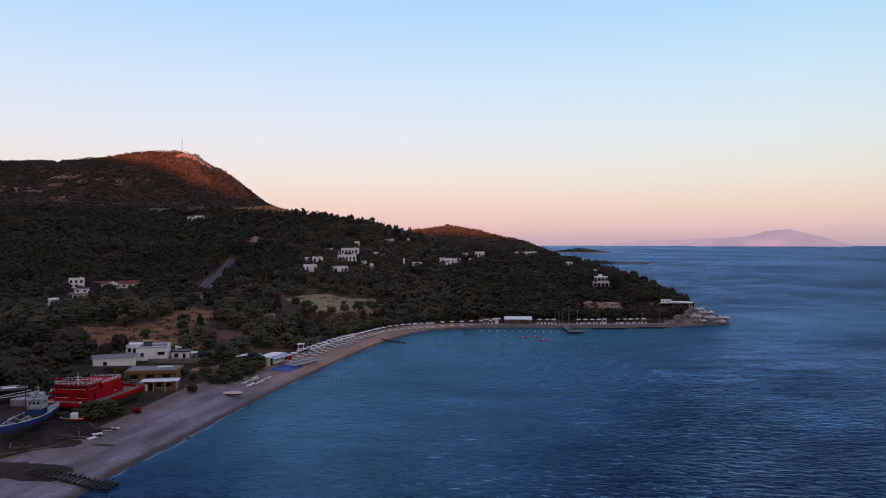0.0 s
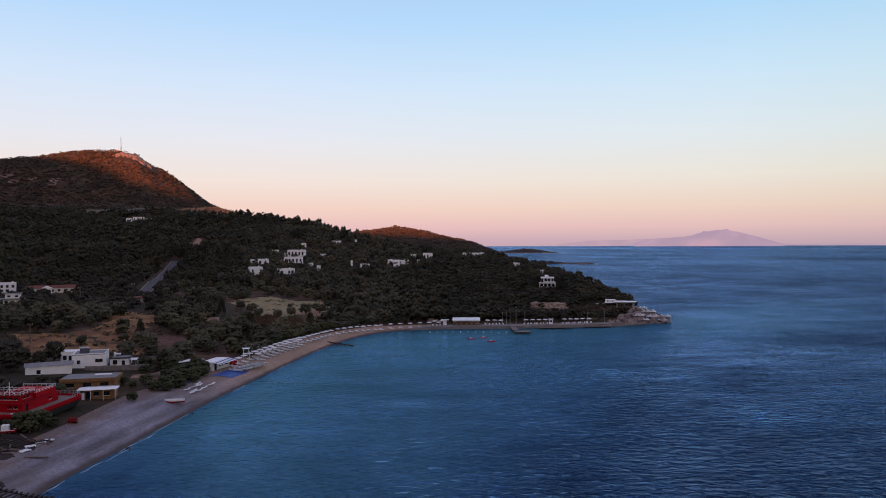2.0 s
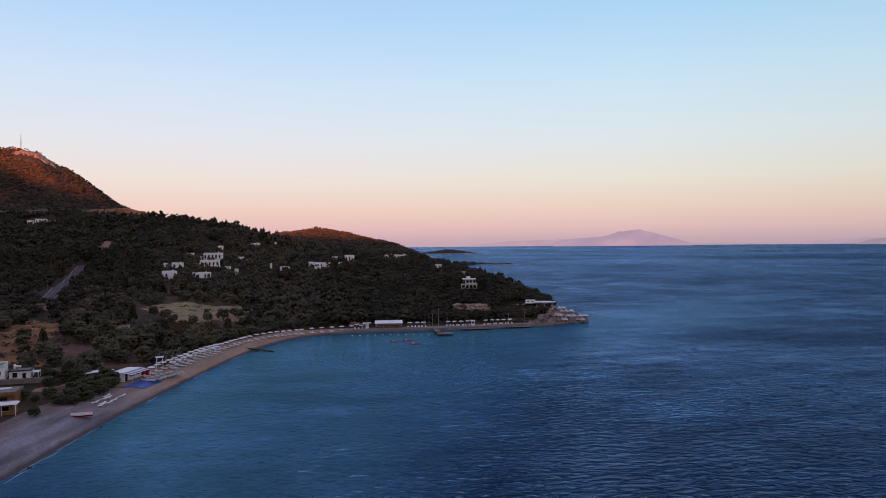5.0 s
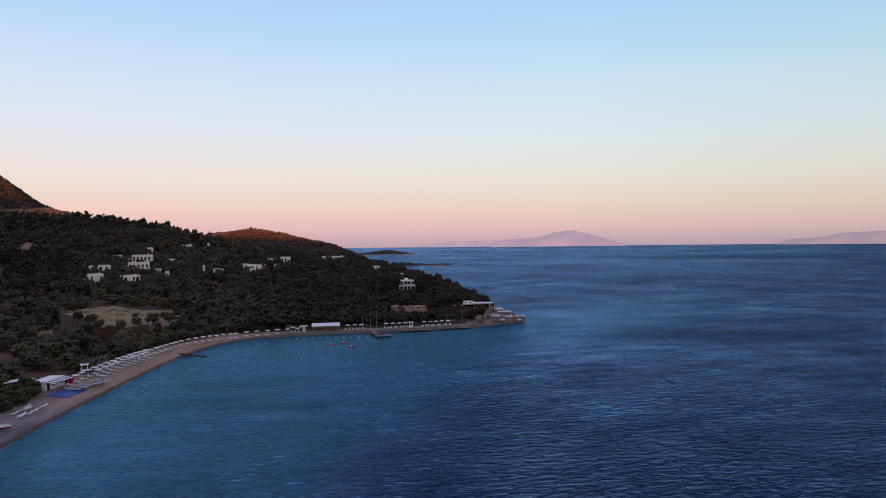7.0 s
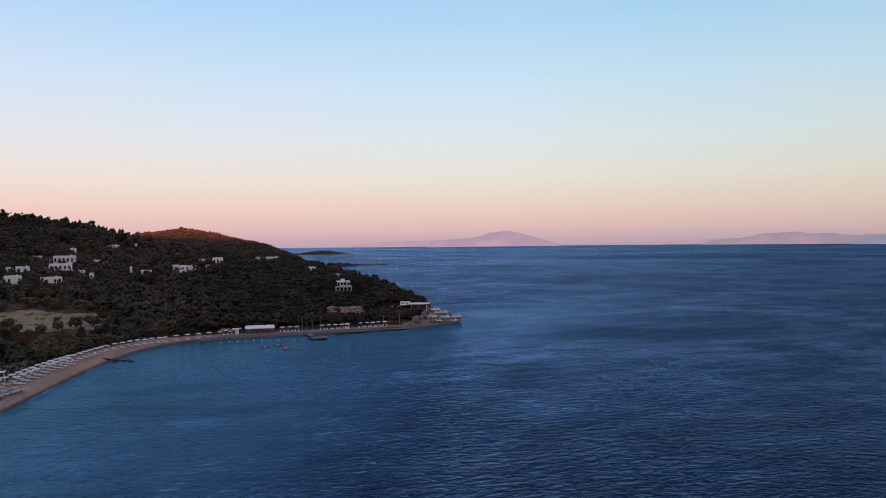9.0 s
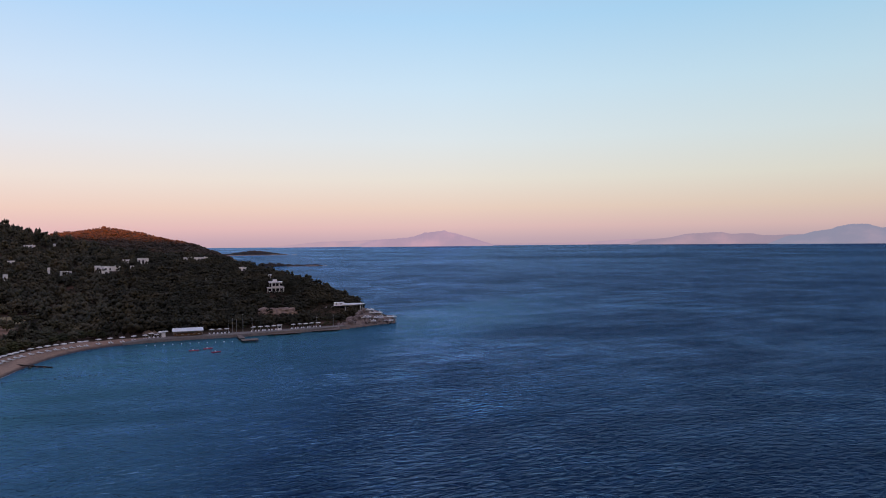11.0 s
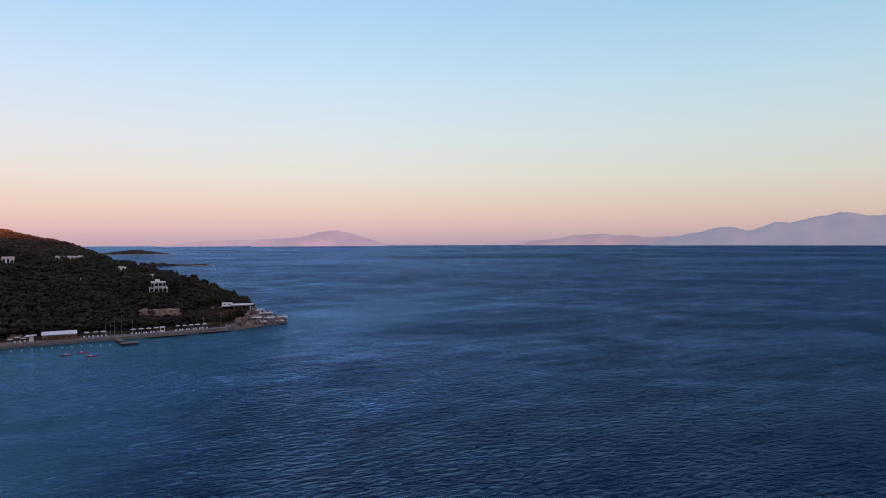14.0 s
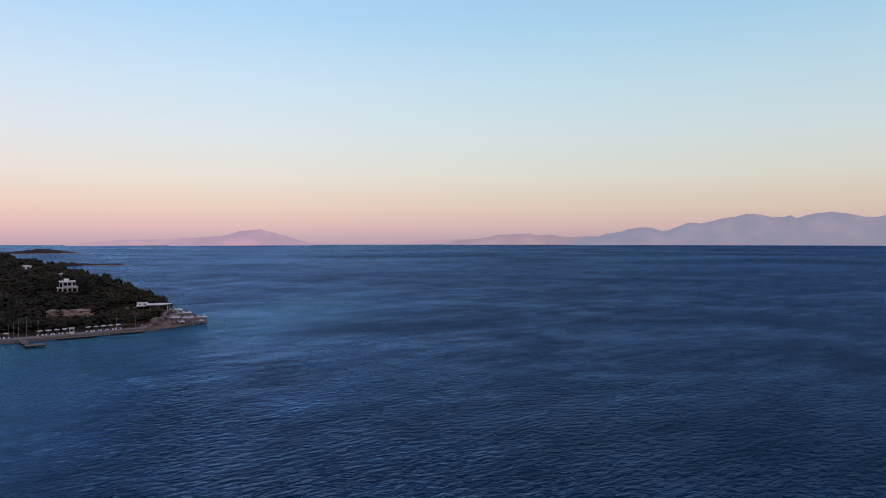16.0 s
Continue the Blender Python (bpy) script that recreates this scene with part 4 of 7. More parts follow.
road = strip("road", *ROAD_XY, 4.6, 0.35, M["asphalt"], "grey asphalt road climbing through the trees", "road")
for side in (-1, 1):
    strip("road_verge", ROAD_XY[0] + side * 3.0, ROAD_XY[1], 0.8, 0.28, M["concrete"], "pale stone kerb of the road", "verge", 3)
FIELDS = [("field", -56, 370, 28, 40, 12, "straw", "dry yellow grass field among olives", "field"),
          ("field", -40, 353, 9, 16, 12, "track", "bare tawny earth by the olives", "field"),
          ("field", -106, 294, 12, 38, 12, "grass", "tawny dry grass slope", "field"),
          ("field", -109, 240, 35, 18, 155, "grass", "ochre dry grass slope above white houses", "field"),
          ("field", -64, 203, 10, 6, 40, "track", "bare sandy yard by the huts", "yard"),
          ("field", -84, 144, 17, 24, 18, "dirt", "dark trodden earth of the boatyard", "yard"),
          ("field", -76, 256, 7, 14, 12, "red_earth", "bare reddish cutting between the olives", "clearing"),
          ("field", -102, 268, 13, 24, 20, "grass", "dry grass below the tawny slope", "field"),
          ("field", -108, 380, 5, 11, 15, "red_earth", "bare reddish earth between the olives", "clearing"),
          ("field", -76.6, 311, 3.2, 9, 12, "track", "bare pinkish earth between the olives", "clearing"),
          ("field", -72, 288, 4.5, 10, 0, "track", "bare reddish earth between the olives", "clearing"),
          ("field", -54, 306, 13, 14, 10, "red_earth", "brown damp earth under the reeds", "reed bed"),
          ("field", -76.5, 116.8, 19, 5.2, -8, "dirt", "dark weed and mud along the slipway", "weed"),
          ("field", -70, 440, 10, 7, 0, "track", "pale stony plot in the field", "field"),
          ("field", -172, 646, 4.5, 34, 16, "track", "bare pale track on the wooded hill", "track"),
          ("field", -284, 842, 26, 9, -15, "track", "bare stony ground on the hill", "plot"),
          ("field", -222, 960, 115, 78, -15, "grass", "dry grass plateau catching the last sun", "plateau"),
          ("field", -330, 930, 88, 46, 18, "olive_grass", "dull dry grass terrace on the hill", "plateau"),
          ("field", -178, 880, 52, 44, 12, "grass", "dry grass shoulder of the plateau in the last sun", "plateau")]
M["straw"] = worn("straw_grass", (0.27, 0.205, 0.098), 0.95, grain=0.35, amount=0.45)
M["dirt"] = worn("trodden_earth", (0.035, 0.019, 0.017), 0.95, grain=0.8, amount=0.45)
M["olive_grass"] = worn("dull_grass", (0.105, 0.078, 0.050), 0.95, grain=0.12, amount=0.5)
M["red_earth"] = worn("red_earth", (0.13, 0.062, 0.046), 0.95, grain=0.5, amount=0.45)
M["scree"] = worn("scree", (0.26, 0.16, 0.125), 0.95, grain=0.12, amount=0.5)
for i in range(22):
    k_ = i < 13
    FIELDS.append(("field", (-775 if k_ else -725) + random.uniform(-75, 75), (1335 if k_ else 1425) + random.uniform(-35, 35), random.uniform(7, 20), random.uniform(5, 11), random.uniform(0, 60), "scree", "stony pinkish scree on the mountain", "scree"))
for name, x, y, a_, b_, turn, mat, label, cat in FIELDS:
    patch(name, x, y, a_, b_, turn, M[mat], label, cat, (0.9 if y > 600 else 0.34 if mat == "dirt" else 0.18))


# ---- boatyard ----
def ship(x, y, z, turn):
    """A broad red barge-like passenger boat hauled ashore: bow at y = 0, 14 m wide."""
    s = thing("passenger_boat", x, y, z, turn, "red two-deck passenger boat hauled out on the shore", "boat")
    W, L = 7.0, 20.0
    plan = [(-W, 2.4), (-W + 1.2, 0.8), (-3.5, 0.0), (3.5, 0.0), (W - 1.2, 0.8), (W, 2.4), (W, L - 1), (W - 0.8, L), (-W + 0.8, L), (-W, L - 1)]
    low = [(px * 0.86, 1.0 + py * 0.93) for px, py in plan]
    bm = B()
    prism(bm, low, 0.0, 2.1, [(px * 0.97, 0.3 + py * 0.98) for px, py in plan])
    part("keel", bm, M["antifoul"], s, "dark antifouled lower hull")
    bm = B()
    prism(bm, [(px * 0.971, 0.3 + py * 0.981) for px, py in plan], 2.1, 3.0, plan)
    part("hull", bm, M["red_paint"], s)
    bm = B()
    for (x0, y0), (x1, y1) in zip(plan, plan[1:] + plan[:1]):
        q = Vector((x1 - x0, y1 - y0, 0))
        m = Matrix.Translation((x0, y0, 0)) @ q.to_track_quat("X", "Z").to_matrix().to_4x4()
        box(bm, 0, q.length, 0, 0.12, 3.0, 3.75, m)
    part("bulwark", bm, M["red_paint"], s)
    part("rubbing_strake", boxes((-W - 0.08, -W + 0.02, 2.4, L - 1, 2.35, 2.55), (W - 0.02, W + 0.08, 2.4, L - 1, 2.35, 2.55), (-3.5, 3.5, -0.10, 0.02, 2.35, 2.55)), M["dark_red"], s)
    inner = [(px * 0.975, 0.2 + py * 0.98) for px, py in plan]
    bm = B()
    prism(bm, inner, 3.004, 3.06)
    part("deck", bm, M["deck"], s, "worn brown deck boards")
    # lower cabin
    hx, y0, y1 = 5.1, 3.6, 15.8
    cx, right = -0.75, 3.6
    holes = [(0.5, 1.3, 1.1, 1.9), (1.6, 2.4, 1.1, 1.9), (2.7, 3.5, 1.1, 1.9), (5.6, 6.4, 1.1, 1.9), (6.8, 7.6, 1.1, 1.9)]
    shell(s, 8.7, y1 - y0, 2.6, holes, [(0.8, 1.7, 0.05, 2.0), (8.6, 9.4, 1.1, 1.9)], [(1 + i * 1.8, 2 + i * 1.8, 1.1, 1.9) for i in range(6)],
          [(3.5, 4.7, 0.05, 2.0)], M["red_paint"], 3.06, cx, y0, M["dark_red"])
    part("upper_deck", boxes((-hx - 0.5, right + 0.3, y0 - 0.5, y1 + 0.4, 5.663, 5.80)), M["dark_red"], s)
    part("deck_edge", boxes((-hx - 0.55, right + 0.35, y0 - 0.56, y0 - 0.503, 5.6, 5.95), (right + 0.303, right + 0.36, y0 - 0.5, y1 + 0.4, 5.6, 5.95)), M["red_paint"], s)
    # wheelhouse
    shell(s, 7.6, 4.2, 2.1, [(0.5 + i * 1.15, 1.4 + i * 1.15, 0.9, 1.6) for i in range(6)], [(0.6, 1.5, 0.9, 1.6), (2.0, 2.9, 0.9, 1.6)], [(0.6, 1.5, 0.9, 1.6), (2.0, 2.9, 0.9, 1.6)],
          [(3.2, 4.2, 0.05, 1.9)], M["red_paint"], 5.80, -1.0, y0 + 0.4, M["dark_red"])
    part("wheelhouse_roof", boxes((-5.1, 3.1, y0 + 0.1, y0 + 4.9, 7.903, 8.02)), M["dark_red"], s)
    # saloon block behind it
    part("saloon", boxes((-4.4, 3.2, y0 + 5.0, y1 - 0.2, 5.803, 7.4)), M["red_paint"], s)
    for i in range(4):
        bm = B()
        rounded(bm, -3.4 + i * 1.5, -2.4 + i * 1.5, y0 + 5.8, y0 + 7.2, 7.403, 7.7, 0.08)
        part("raft_box", bm, M["dark_red"], s)

    def rails(name, pts, z0, tall, mat):
        bm = B()
        for (ax, ay), (bx, by) in zip(pts, pts[1:]):
            q = math.hypot(bx - ax, by - ay)
            k = max(1, round(q / 1.1))
            for h in (0.5, 1.0):
                rod(bm, (ax, ay, z0 + tall * h), (bx, by, z0 + tall * h), 0.045, n=5)
            for i in range(k + 1):
                t = i / k
                rod(bm, (ax + (bx - ax) * t, ay + (by - ay) * t, z0), (ax + (bx - ax) * t, ay + (by - ay) * t, z0 + tall), 0.04, n=5)
        part(name, bm, mat, s, "thin white railing")
    rails("wheelhouse_rail", [(-5.0, y0 + 0.2), (3.0, y0 + 0.2), (3.0, y0 + 4.8), (-5.0, y0 + 4.8), (-5.0, y0 + 0.2)], 8.0, 1.1, M["white_paint"])
    rails("upper_rail", [(-hx - 0.4, y0 + 4.5), (-hx - 0.4, y0 - 0.4), (-5.2, y0 - 0.4)], 5.8, 1.0, M["white_paint"])
    rails("upper_rail", [(3.2, y0 + 5.1), (3.2, y1 - 0.3), (-4.4, y1 - 0.3)], 7.4, 0.9, M["white_paint"])
    rails("stern_rail", [(W - 0.3, L - 4), (W - 0.3, L - 1), (W - 1.2, L - 0.3), (-W + 1.2, L - 0.3)], 3.7, 1.1, M["steel"])
    bm = B()
    rod(bm, (-0.6, y0 + 2, 8.02), (-0.6, y0 + 2, 11.6), 0.12, 0.05)
    rod(bm, (-1.7, y0 + 2, 8.02), (-0.6, y0 + 2, 9.6), 0.06)
    rod(bm, (0.5, y0 + 2, 8.02), (-0.6, y0 + 2, 9.6), 0.06)
    rod(bm, (-1.4, y0 + 2, 10.2), (0.2, y0 + 2, 10.2), 0.05)
    part("mast", bm, M["white_paint"], s, "white signal mast")
    bm = B()
    rod(bm, (-4.8, y0 + 0.6, 8.02), (-4.8, y0 + 0.6, 10.3), 0.04)
    pole = part("flagstaff", bm, M["steel"], s)
    bm = B()
    for i in range(4):
        box(bm, -4.76 + 0.3 * i, -4.46 + 0.3 * i, y0 + 0.58 + 0.05 * (i % 2), y0 + 0.61 + 0.05 * (i % 2), 9.3, 10.1)
    part("flag", bm, M["red_paint"], pole, "plain red flag")
    for px in (-4.6, -3.8, 2.6, 3.6):
        bm = B()
        rod(bm, (px, 1.6, 3.06), (px, 1.6, 3.55), 0.22, n=8)
        part("bollard", bm, M["white_paint"], s)
    for py in (3, 9, 15):
        for px in (-4, 0, 4):
            part("keel_block", boxes((px - 0.5, px + 0.5, py - 0.4, py + 0.4, -0.9, 0.02)), M["dark_wood"], s)
    return s


vessel = ship(-80.3, 148.6, land(-77, 156) + 0.25, -8)
vessel.scale.z = 0.69


def hull_mesh(length, beam, depth, sheer=0.5, rake=0.8, n=14):
    """A round-bilged wooden hull along y, bow at y = 0; returns verts and faces of one side-to-side skin."""
    rows = []
    for i in range(n):
        t = i / (n - 1)
        w = beam / 2 * min(1, (math.sin(min(t * 2.4, 1.571)) ** 0.8) * (1 - 0.25 * max(0, t - 0.7) / 0.3))
        top = depth + sheer * (1.3 * (1 - t) ** 2 + 0.4 * t ** 2)
        y = t * length
        yb = y + rake * (1 - t) ** 2
        rows.append([(-w, y, top), (-w * 0.93, y, top * 0.62), (-w * 0.62, yb, depth * 0.22), (0, yb, 0.0), (w * 0.62, yb, depth * 0.22), (w * 0.93, y, top * 0.62), (w, y, top)])
    return rows


def skin(bm, rows, a, b):
    """The stripe between two lines along the hull."""
    vs = [[bm.verts.new(r[j]) for j in range(a, b + 1)] for r in rows]
    for r0, r1 in zip(vs, vs[1:]):
        for j in range(b - a):
            bm.faces.new((r0[j], r1[j], r1[j + 1], r0[j + 1]))
    bm.faces.new(vs[-1])


def boat_hull(s, length, beam, depth, topside, bottom, deck_mat, sheer=0.5):
    rows = hull_mesh(length, beam, depth, sheer)
    bm = B()
    skin(bm, rows, 1, 5)
    part("bottom", bm, bottom, s)
    bm = B()
    for a_, b_ in ((0, 1), (5, 6)):
        vs = [[bm.verts.new(r[a_]), bm.verts.new(r[b_])] for r in rows]
        for r0, r1 in zip(vs, vs[1:]):
            bm.faces.new((r0[0], r1[0], r1[1], r0[1]))
    e = rows[-1]
    bm.faces.new([bm.verts.new(e[i]) for i in (0, 1, 5, 6)])
    part("upper_hull", bm, topside, s)
    bm = B()
    lo = [bm.verts.new((r[0][0] * 0.96, r[0][1] + 0.05, r[0][2] - 0.35)) for r in rows]
    hi = [bm.verts.new((r[6][0] * 0.96, r[6][1] + 0.05, r[6][2] - 0.35)) for r in rows]
    for i in range(len(rows) - 1):
        bm.faces.new((lo[i], hi[i], hi[i + 1], lo[i + 1]))
    part("deck", bm, deck_mat, s)
    bm = B()
    for side in (0, 6):
        for r0, r1 in zip(rows, rows[1:]):
            if (Vector(r1[side]) - Vector(r0[side])).length > 0.02:
                rod(bm, r0[side], r1[side], 0.06, n=5)
    part("gunwale", bm, M["white_paint"], s)


def trawler(x, y, z, turn):
    s = thing("fishing_boat", x, y, z, turn, "blue wooden fishing boat with white wheelhouse, hauled ashore", "boat")
    boat_hull(s, 20.0, 5.0, 2.3, M["blue_paint"], M["antifoul"], M["deck"], 0.9)
    part("cabin", boxes((-1.5, 1.5, 12.5, 17.5, 2.0, 3.5)), M["blue_paint"], s, "blue deck cabin")
    shell(s, 2.8, 2.8, 1.9, [(0.25, 0.8, 0.8, 1.45), (1.0, 1.6, 0.8, 1.45), (1.85, 2.4, 0.8, 1.45)], [(0.3, 1.0, 0.8, 1.45), (1.3, 2.0, 0.8, 1.45)], [(0.3, 1.0, 0.8, 1.45), (1.3, 2.0, 0.8, 1.45)],
          (), M["boat_white"], 3.503, 0, 13.0, M["boat_white"])
    part("cabin_roof", boxes((-1.65, 1.65, 12.7, 16.1, 5.406, 5.52)), M["boat_white"], s)
    part("upper_bridge", boxes((-1.1, 1.1, 13.6, 15.4, 5.523, 6.5)), M["boat_white"], s, "small white upper bridge")
    bm = B()
    for px in (-1.6, 1.6):
        for py in (12.7, 14.4, 16.0):
            rod(bm, (px, py, 5.52), (px, py, 6.3), 0.03, n=5)
        rod(bm, (px, 12.7, 6.3), (px, 16.0, 6.3), 0.03, n=5)
    rod(bm, (-1.6, 12.7, 6.3), (1.6, 12.7, 6.3), 0.03, n=5)
    part("bridge_rail", bm, M["boat_white"], s, "thin white rail")
    for sx in (-1, 1):
        part("stern_bulwark", boxes((sx * 2.1 - 0.06, sx * 2.1 + 0.06, 14.0, 19.4, 2.5, 3.6)), M["boat_white"], s)
    bm = B()
    rod(bm, (0, 14.8, 6.503), (0, 14.8, 8.4), 0.10, 0.05)
    rod(bm, (-0.7, 14.8, 7.5), (0.7, 14.8, 7.5), 0.05)
    rounded(bm, -0.5, 0.5, 13.9, 14.5, 6.503, 6.9, 0.05)
    part("radar_mast", bm, M["boat_white"], s)
    bm = B()
    rod(bm, (0, 9.5, 2.2), (0, 9.7, 12.5), 0.13, 0.06)
    rod(bm, (0, 9.5, 4.0), (3.4, 11.0, 10.0), 0.08, 0.05)
    part("derrick", bm, M["dark_steel"], s, "dark mast and derrick")
    for px in (-1.2, 1.2):
        bm = B()
        for py in (5.2, 8.2):
            rod(bm, (px, py, 2.2), (px, py, 3.4), 0.10)
        rod(bm, (px, 5.2, 3.4), (px, 8.2, 3.4), 0.08)
        part("net_gallows", bm, M["boat_white"], s)
    bm = B()
    rounded(bm, -1.0, 1.0, 2.4, 4.0, 2.5, 2.95, 0.08)
    part("hatch", bm, M["blue_paint"], s)
    for i, (px, py) in enumerate(((-1.2, 10.5), (1.1, 11.2), (0.2, 6.6), (-0.9, 7.4))):
        bm = B()
        rounded(bm, px - 0.5, px + 0.5, py - 0.4, py + 0.4, 2.15, 2.8, 0.12)
        part("net_bundle", bm, M["dark_wood"], s, "dark heap of nets")
    for sx in (-1, 1):
        for py in (4, 10, 16):
            bm = B()
            rod(bm, (sx * 2.1, py, 1.2), (sx * 3.2, py, -0.9), 0.10)
            part("prop", bm, M["dark_wood"], s)
    part("keel_timber", boxes((-0.3, 0.3, 1.5, 19, -0.9, 0.05)), M["dark_wood"], s)
    return s


vessel = trawler(-80.4, 127.4, land(-82, 138) + 0.1, 6)


def small_boat(x, y, z, turn, length, beam, top, bottom, label, cabin=None):
    s = thing("boat", x, y, z, turn, label, "boat")
    boat_hull(s, length, beam, 0.75 * length / 5, top, bottom, M["wood"], 0.25)
    if cabin:
        rounded_bm = B()
        rounded(rounded_bm, -beam * 0.28, beam * 0.28, length * 0.45, length * 0.75, 0.5, 0.5 + cabin, 0.08)
        part("cabin", rounded_bm, M["white_paint"], s)
    for k in (0.35, 0.8):
        part("thwart", boxes((-beam * 0.42, beam * 0.42, length * k - 0.12, length * k + 0.12, 0.45 * length / 5, 0.52 * length / 5)), M["wood"], s)
    return s


small_boat(-78.6, 144.0, land(-76.5, 144) + 0.15, -80, 4.6, 1.8, M["red_paint"], M["dark_red"], "small red boat with white cabin on the yard", 1.3)
small_boat(-54.4, 173.6, land(-53, 174) + 0.05, -75, 4.6, 1.8, M["white_paint"], M["red_paint"], "small white and red rowing boat on the sand")
small_boat(-103, 156.5, land(-103, 158) + 1.2, -60, 9.0, 3.0, M["roof_grey"], M["antifoul"], "grey motor boat laid up in the yard", 0.9)
small_boat(-96, 150.0, land(-96, 150) + 0.8, -20, 10.0, 3.2, M["dark_wood"], M["antifoul"], "old dark wooden boat laid up in the yard")
s = thing("covered_load", -92.8, 153.6, land(-92.8, 153.6), 10, "stack in the yard under a pale grey sheet", "stack")
bm = B()
rounded(bm, -1.5, 1.5, -1.2, 1.2, 0.25, 2.1, 0.25)
part("cover", bm, M["steel"], s)
part("pallet", boxes((-1.4, 1.4, -1.1, 1.1, 0.0, 0.25)), M["wood"], s)

# slipways: sleepers across long runners
def slipway(x, y, turn, length, width, n, label):
    s = thing("slipway", x, y, 0, turn, label, "slipway")
    m = pose(x, y, 0, 0, 0, turn)
    k = max(2, int(length / 2))
    zs = [max(land(*(m @ Vector((0, length * i / k, 0))).xy), -0.15) + 0.14 for i in range(k + 1)]
    for sx in (-0.36, 0.36):
        bm = B()
        for i in range(k):
            v = box(bm, sx * width - 0.12, sx * width + 0.12, length * i / k, length * (i + 1) / k, 0, 0.26)
            for w in v:
                w.co.z += zs[i] if w.co.y < length * (i + 0.5) / k else zs[i + 1]
        bmesh.ops.remove_doubles(bm, verts=bm.verts, dist=0.002)
        part("runner", bm, M["dark_wood"], s)
    me = None
    for i in range(n):
        t = (i + 0.5) / n
        z = float(np.interp(t * k, range(k + 1), zs))
        if me is None:
            bm = B()
            rounded(bm, -width / 2, width / 2, -0.13, 0.13, 0.26, 0.46, 0.03)
            ob = part("sleeper", bm, M["dark_wood"], s)
            me = ob.data
        else:
            ob = part("sleeper", me, None, s)
        ob.matrix_local = pose(random.uniform(-0.3, 0.3), t * length, z, 0, 0, random.uniform(-4, 4))
    return s


slipway(-53.2, 113.6, 82, 15, 3.4, 18, "dark timber slipway running down into the sea")
slipway(-68.5, 137.5, 62, 18, 4.6, 17, "old timber slip of sleepers in the boatyard")
slipway(-77, 131, 25, 15, 4.0, 12, "broken timber slip beside the fishing boat")

for i, (x, y, turn, ln) in enumerate([(-71, 142.2, 40, 7), (-74, 140.5, 60, 5), (-70, 134.5, 75, 4), (-66, 141, 20, 5), (-63.5, 131.0, 85, 4.5), (-79, 128, 30, 5), (-72.5, 127.5, -50, 4.5), (-69.7, 132.7, 80, 2.6), (-69.2, 134.9, 70, 2.2), (-72.9, 135.1, 85, 3.0)]):
    s = thing("timber", x, y, land(x, y) + 0.10, turn, "weathered grey timber lying on the yard", "timber", "timbers on the yard")
    bm = B()
    rounded(bm, -0.16, 0.16, -ln / 2, ln / 2, 0, 0.28, 0.04)
    part("beam", bm, M["wood"], s)
for i in range(16):
    x, y = -80 + 0.9 * i + random.uniform(-2, 2), 124 + 1.15 * i + random.uniform(-5, 3)
    s = thing("timber", x, y, land(x, y) + 0.32, random.uniform(0, 180), "short dark timber lying on the yard", "timber", "timbers on the yard")
    ln = random.uniform(1.2, 3.2)
    bm = B()
    rounded(bm, -0.14, 0.14, -ln / 2, ln / 2, 0, 0.24, 0.04)
    part("beam", bm, M["dark_wood"] if i % 3 else M["wood"], s)
for x, y, turn in [(-67.0, 140.0, 20), (-66.2, 141.3, 5), (-67.6, 137.2, 35), (-67.3, 134.5, 60)]:
    s = thing("pallet", x, y, land(x, y) + 0.12, turn, "white painted pallet lying on the shingle", "pallet", "pallets")
    for k in range(5):
        part("slat", boxes((-0.9, 0.9, -0.7 + 0.3 * k, -0.5 + 0.3 * k, 0.14, 0.18)), M["white_paint"], s)
    part("bearers", boxes((-0.85, -0.7, -0.7, 0.7, 0, 0.137), (0.7, 0.85, -0.7, 0.7, 0, 0.137)), M["white_paint"], s)
s = thing("drum", -67.2, 153.8, land(-67.2, 153.8) + 0.1, 0, "rusty red steel drum lying on its side", "drum")
bm = B()
rod(bm, (-0.9, 0, 0.55), (0.9, 0.3, 0.55), 0.55, n=14)
part("body", bm, M["dark_red"], s)
bm = B()
for k in (-0.9, -0.3, 0.3, 0.85):
    rod(bm, (k, 0.15 + k / 6, 0.55), (k + 0.06, 0.16 + k / 6, 0.55), 0.58, n=14)
part("hoops", bm, M["tile"], s)

# ---- houses behind the boatyard ----
h = thing("house", -92.6, 198.0, land(-94, 200) - 0.9, 22, "long low white house with dark shallow gable roof", "house")
shell(h, 11.0, 6, 3.0, [(2.6, 3.6, 1.0, 2.1)], [(2, 3, 1.2, 2.3)])
bm = B()
prism(bm, [(-5.8, -0.3), (5.8, -0.3), (6.0, 6.3), (-6.0, 6.3)], 3.003, 3.7, [(-6.0, 2.9), (6.0, 2.9), (6.0, 3.1), (-6.0, 3.1)])
part("roof", bm, M["roof_grey"], h, "dark grey shallow roof")

h = thing("house", -86.0, 207.5, land(-86, 210) - 0.2, 14, "white flat-roofed house with solar heater on roof", "house")
shell(h, 8.6, 8, 3.9, [(1.2, 2.1, 1.4, 2.5), (5.9, 7.9, 1.7, 2.7)], [(2, 3.2, 1.4, 2.5)])
flat_roof(h, 8.6, 8, 3.9, M["roof_grey"])
bm = B()
box(bm, -1.0, 1.6, -0.03, 0.03, 0, 1.9, pose(-1.8, 2.4, 4.25, -50))
part("solar_panel", bm, M["glass"], h, "dark tilted solar panel")
bm = B()
rod(bm, (-2.9, 3.8, 5.5), (-0.3, 3.8, 5.5), 0.32, n=10)
part("tank", bm, M["steel"], h)
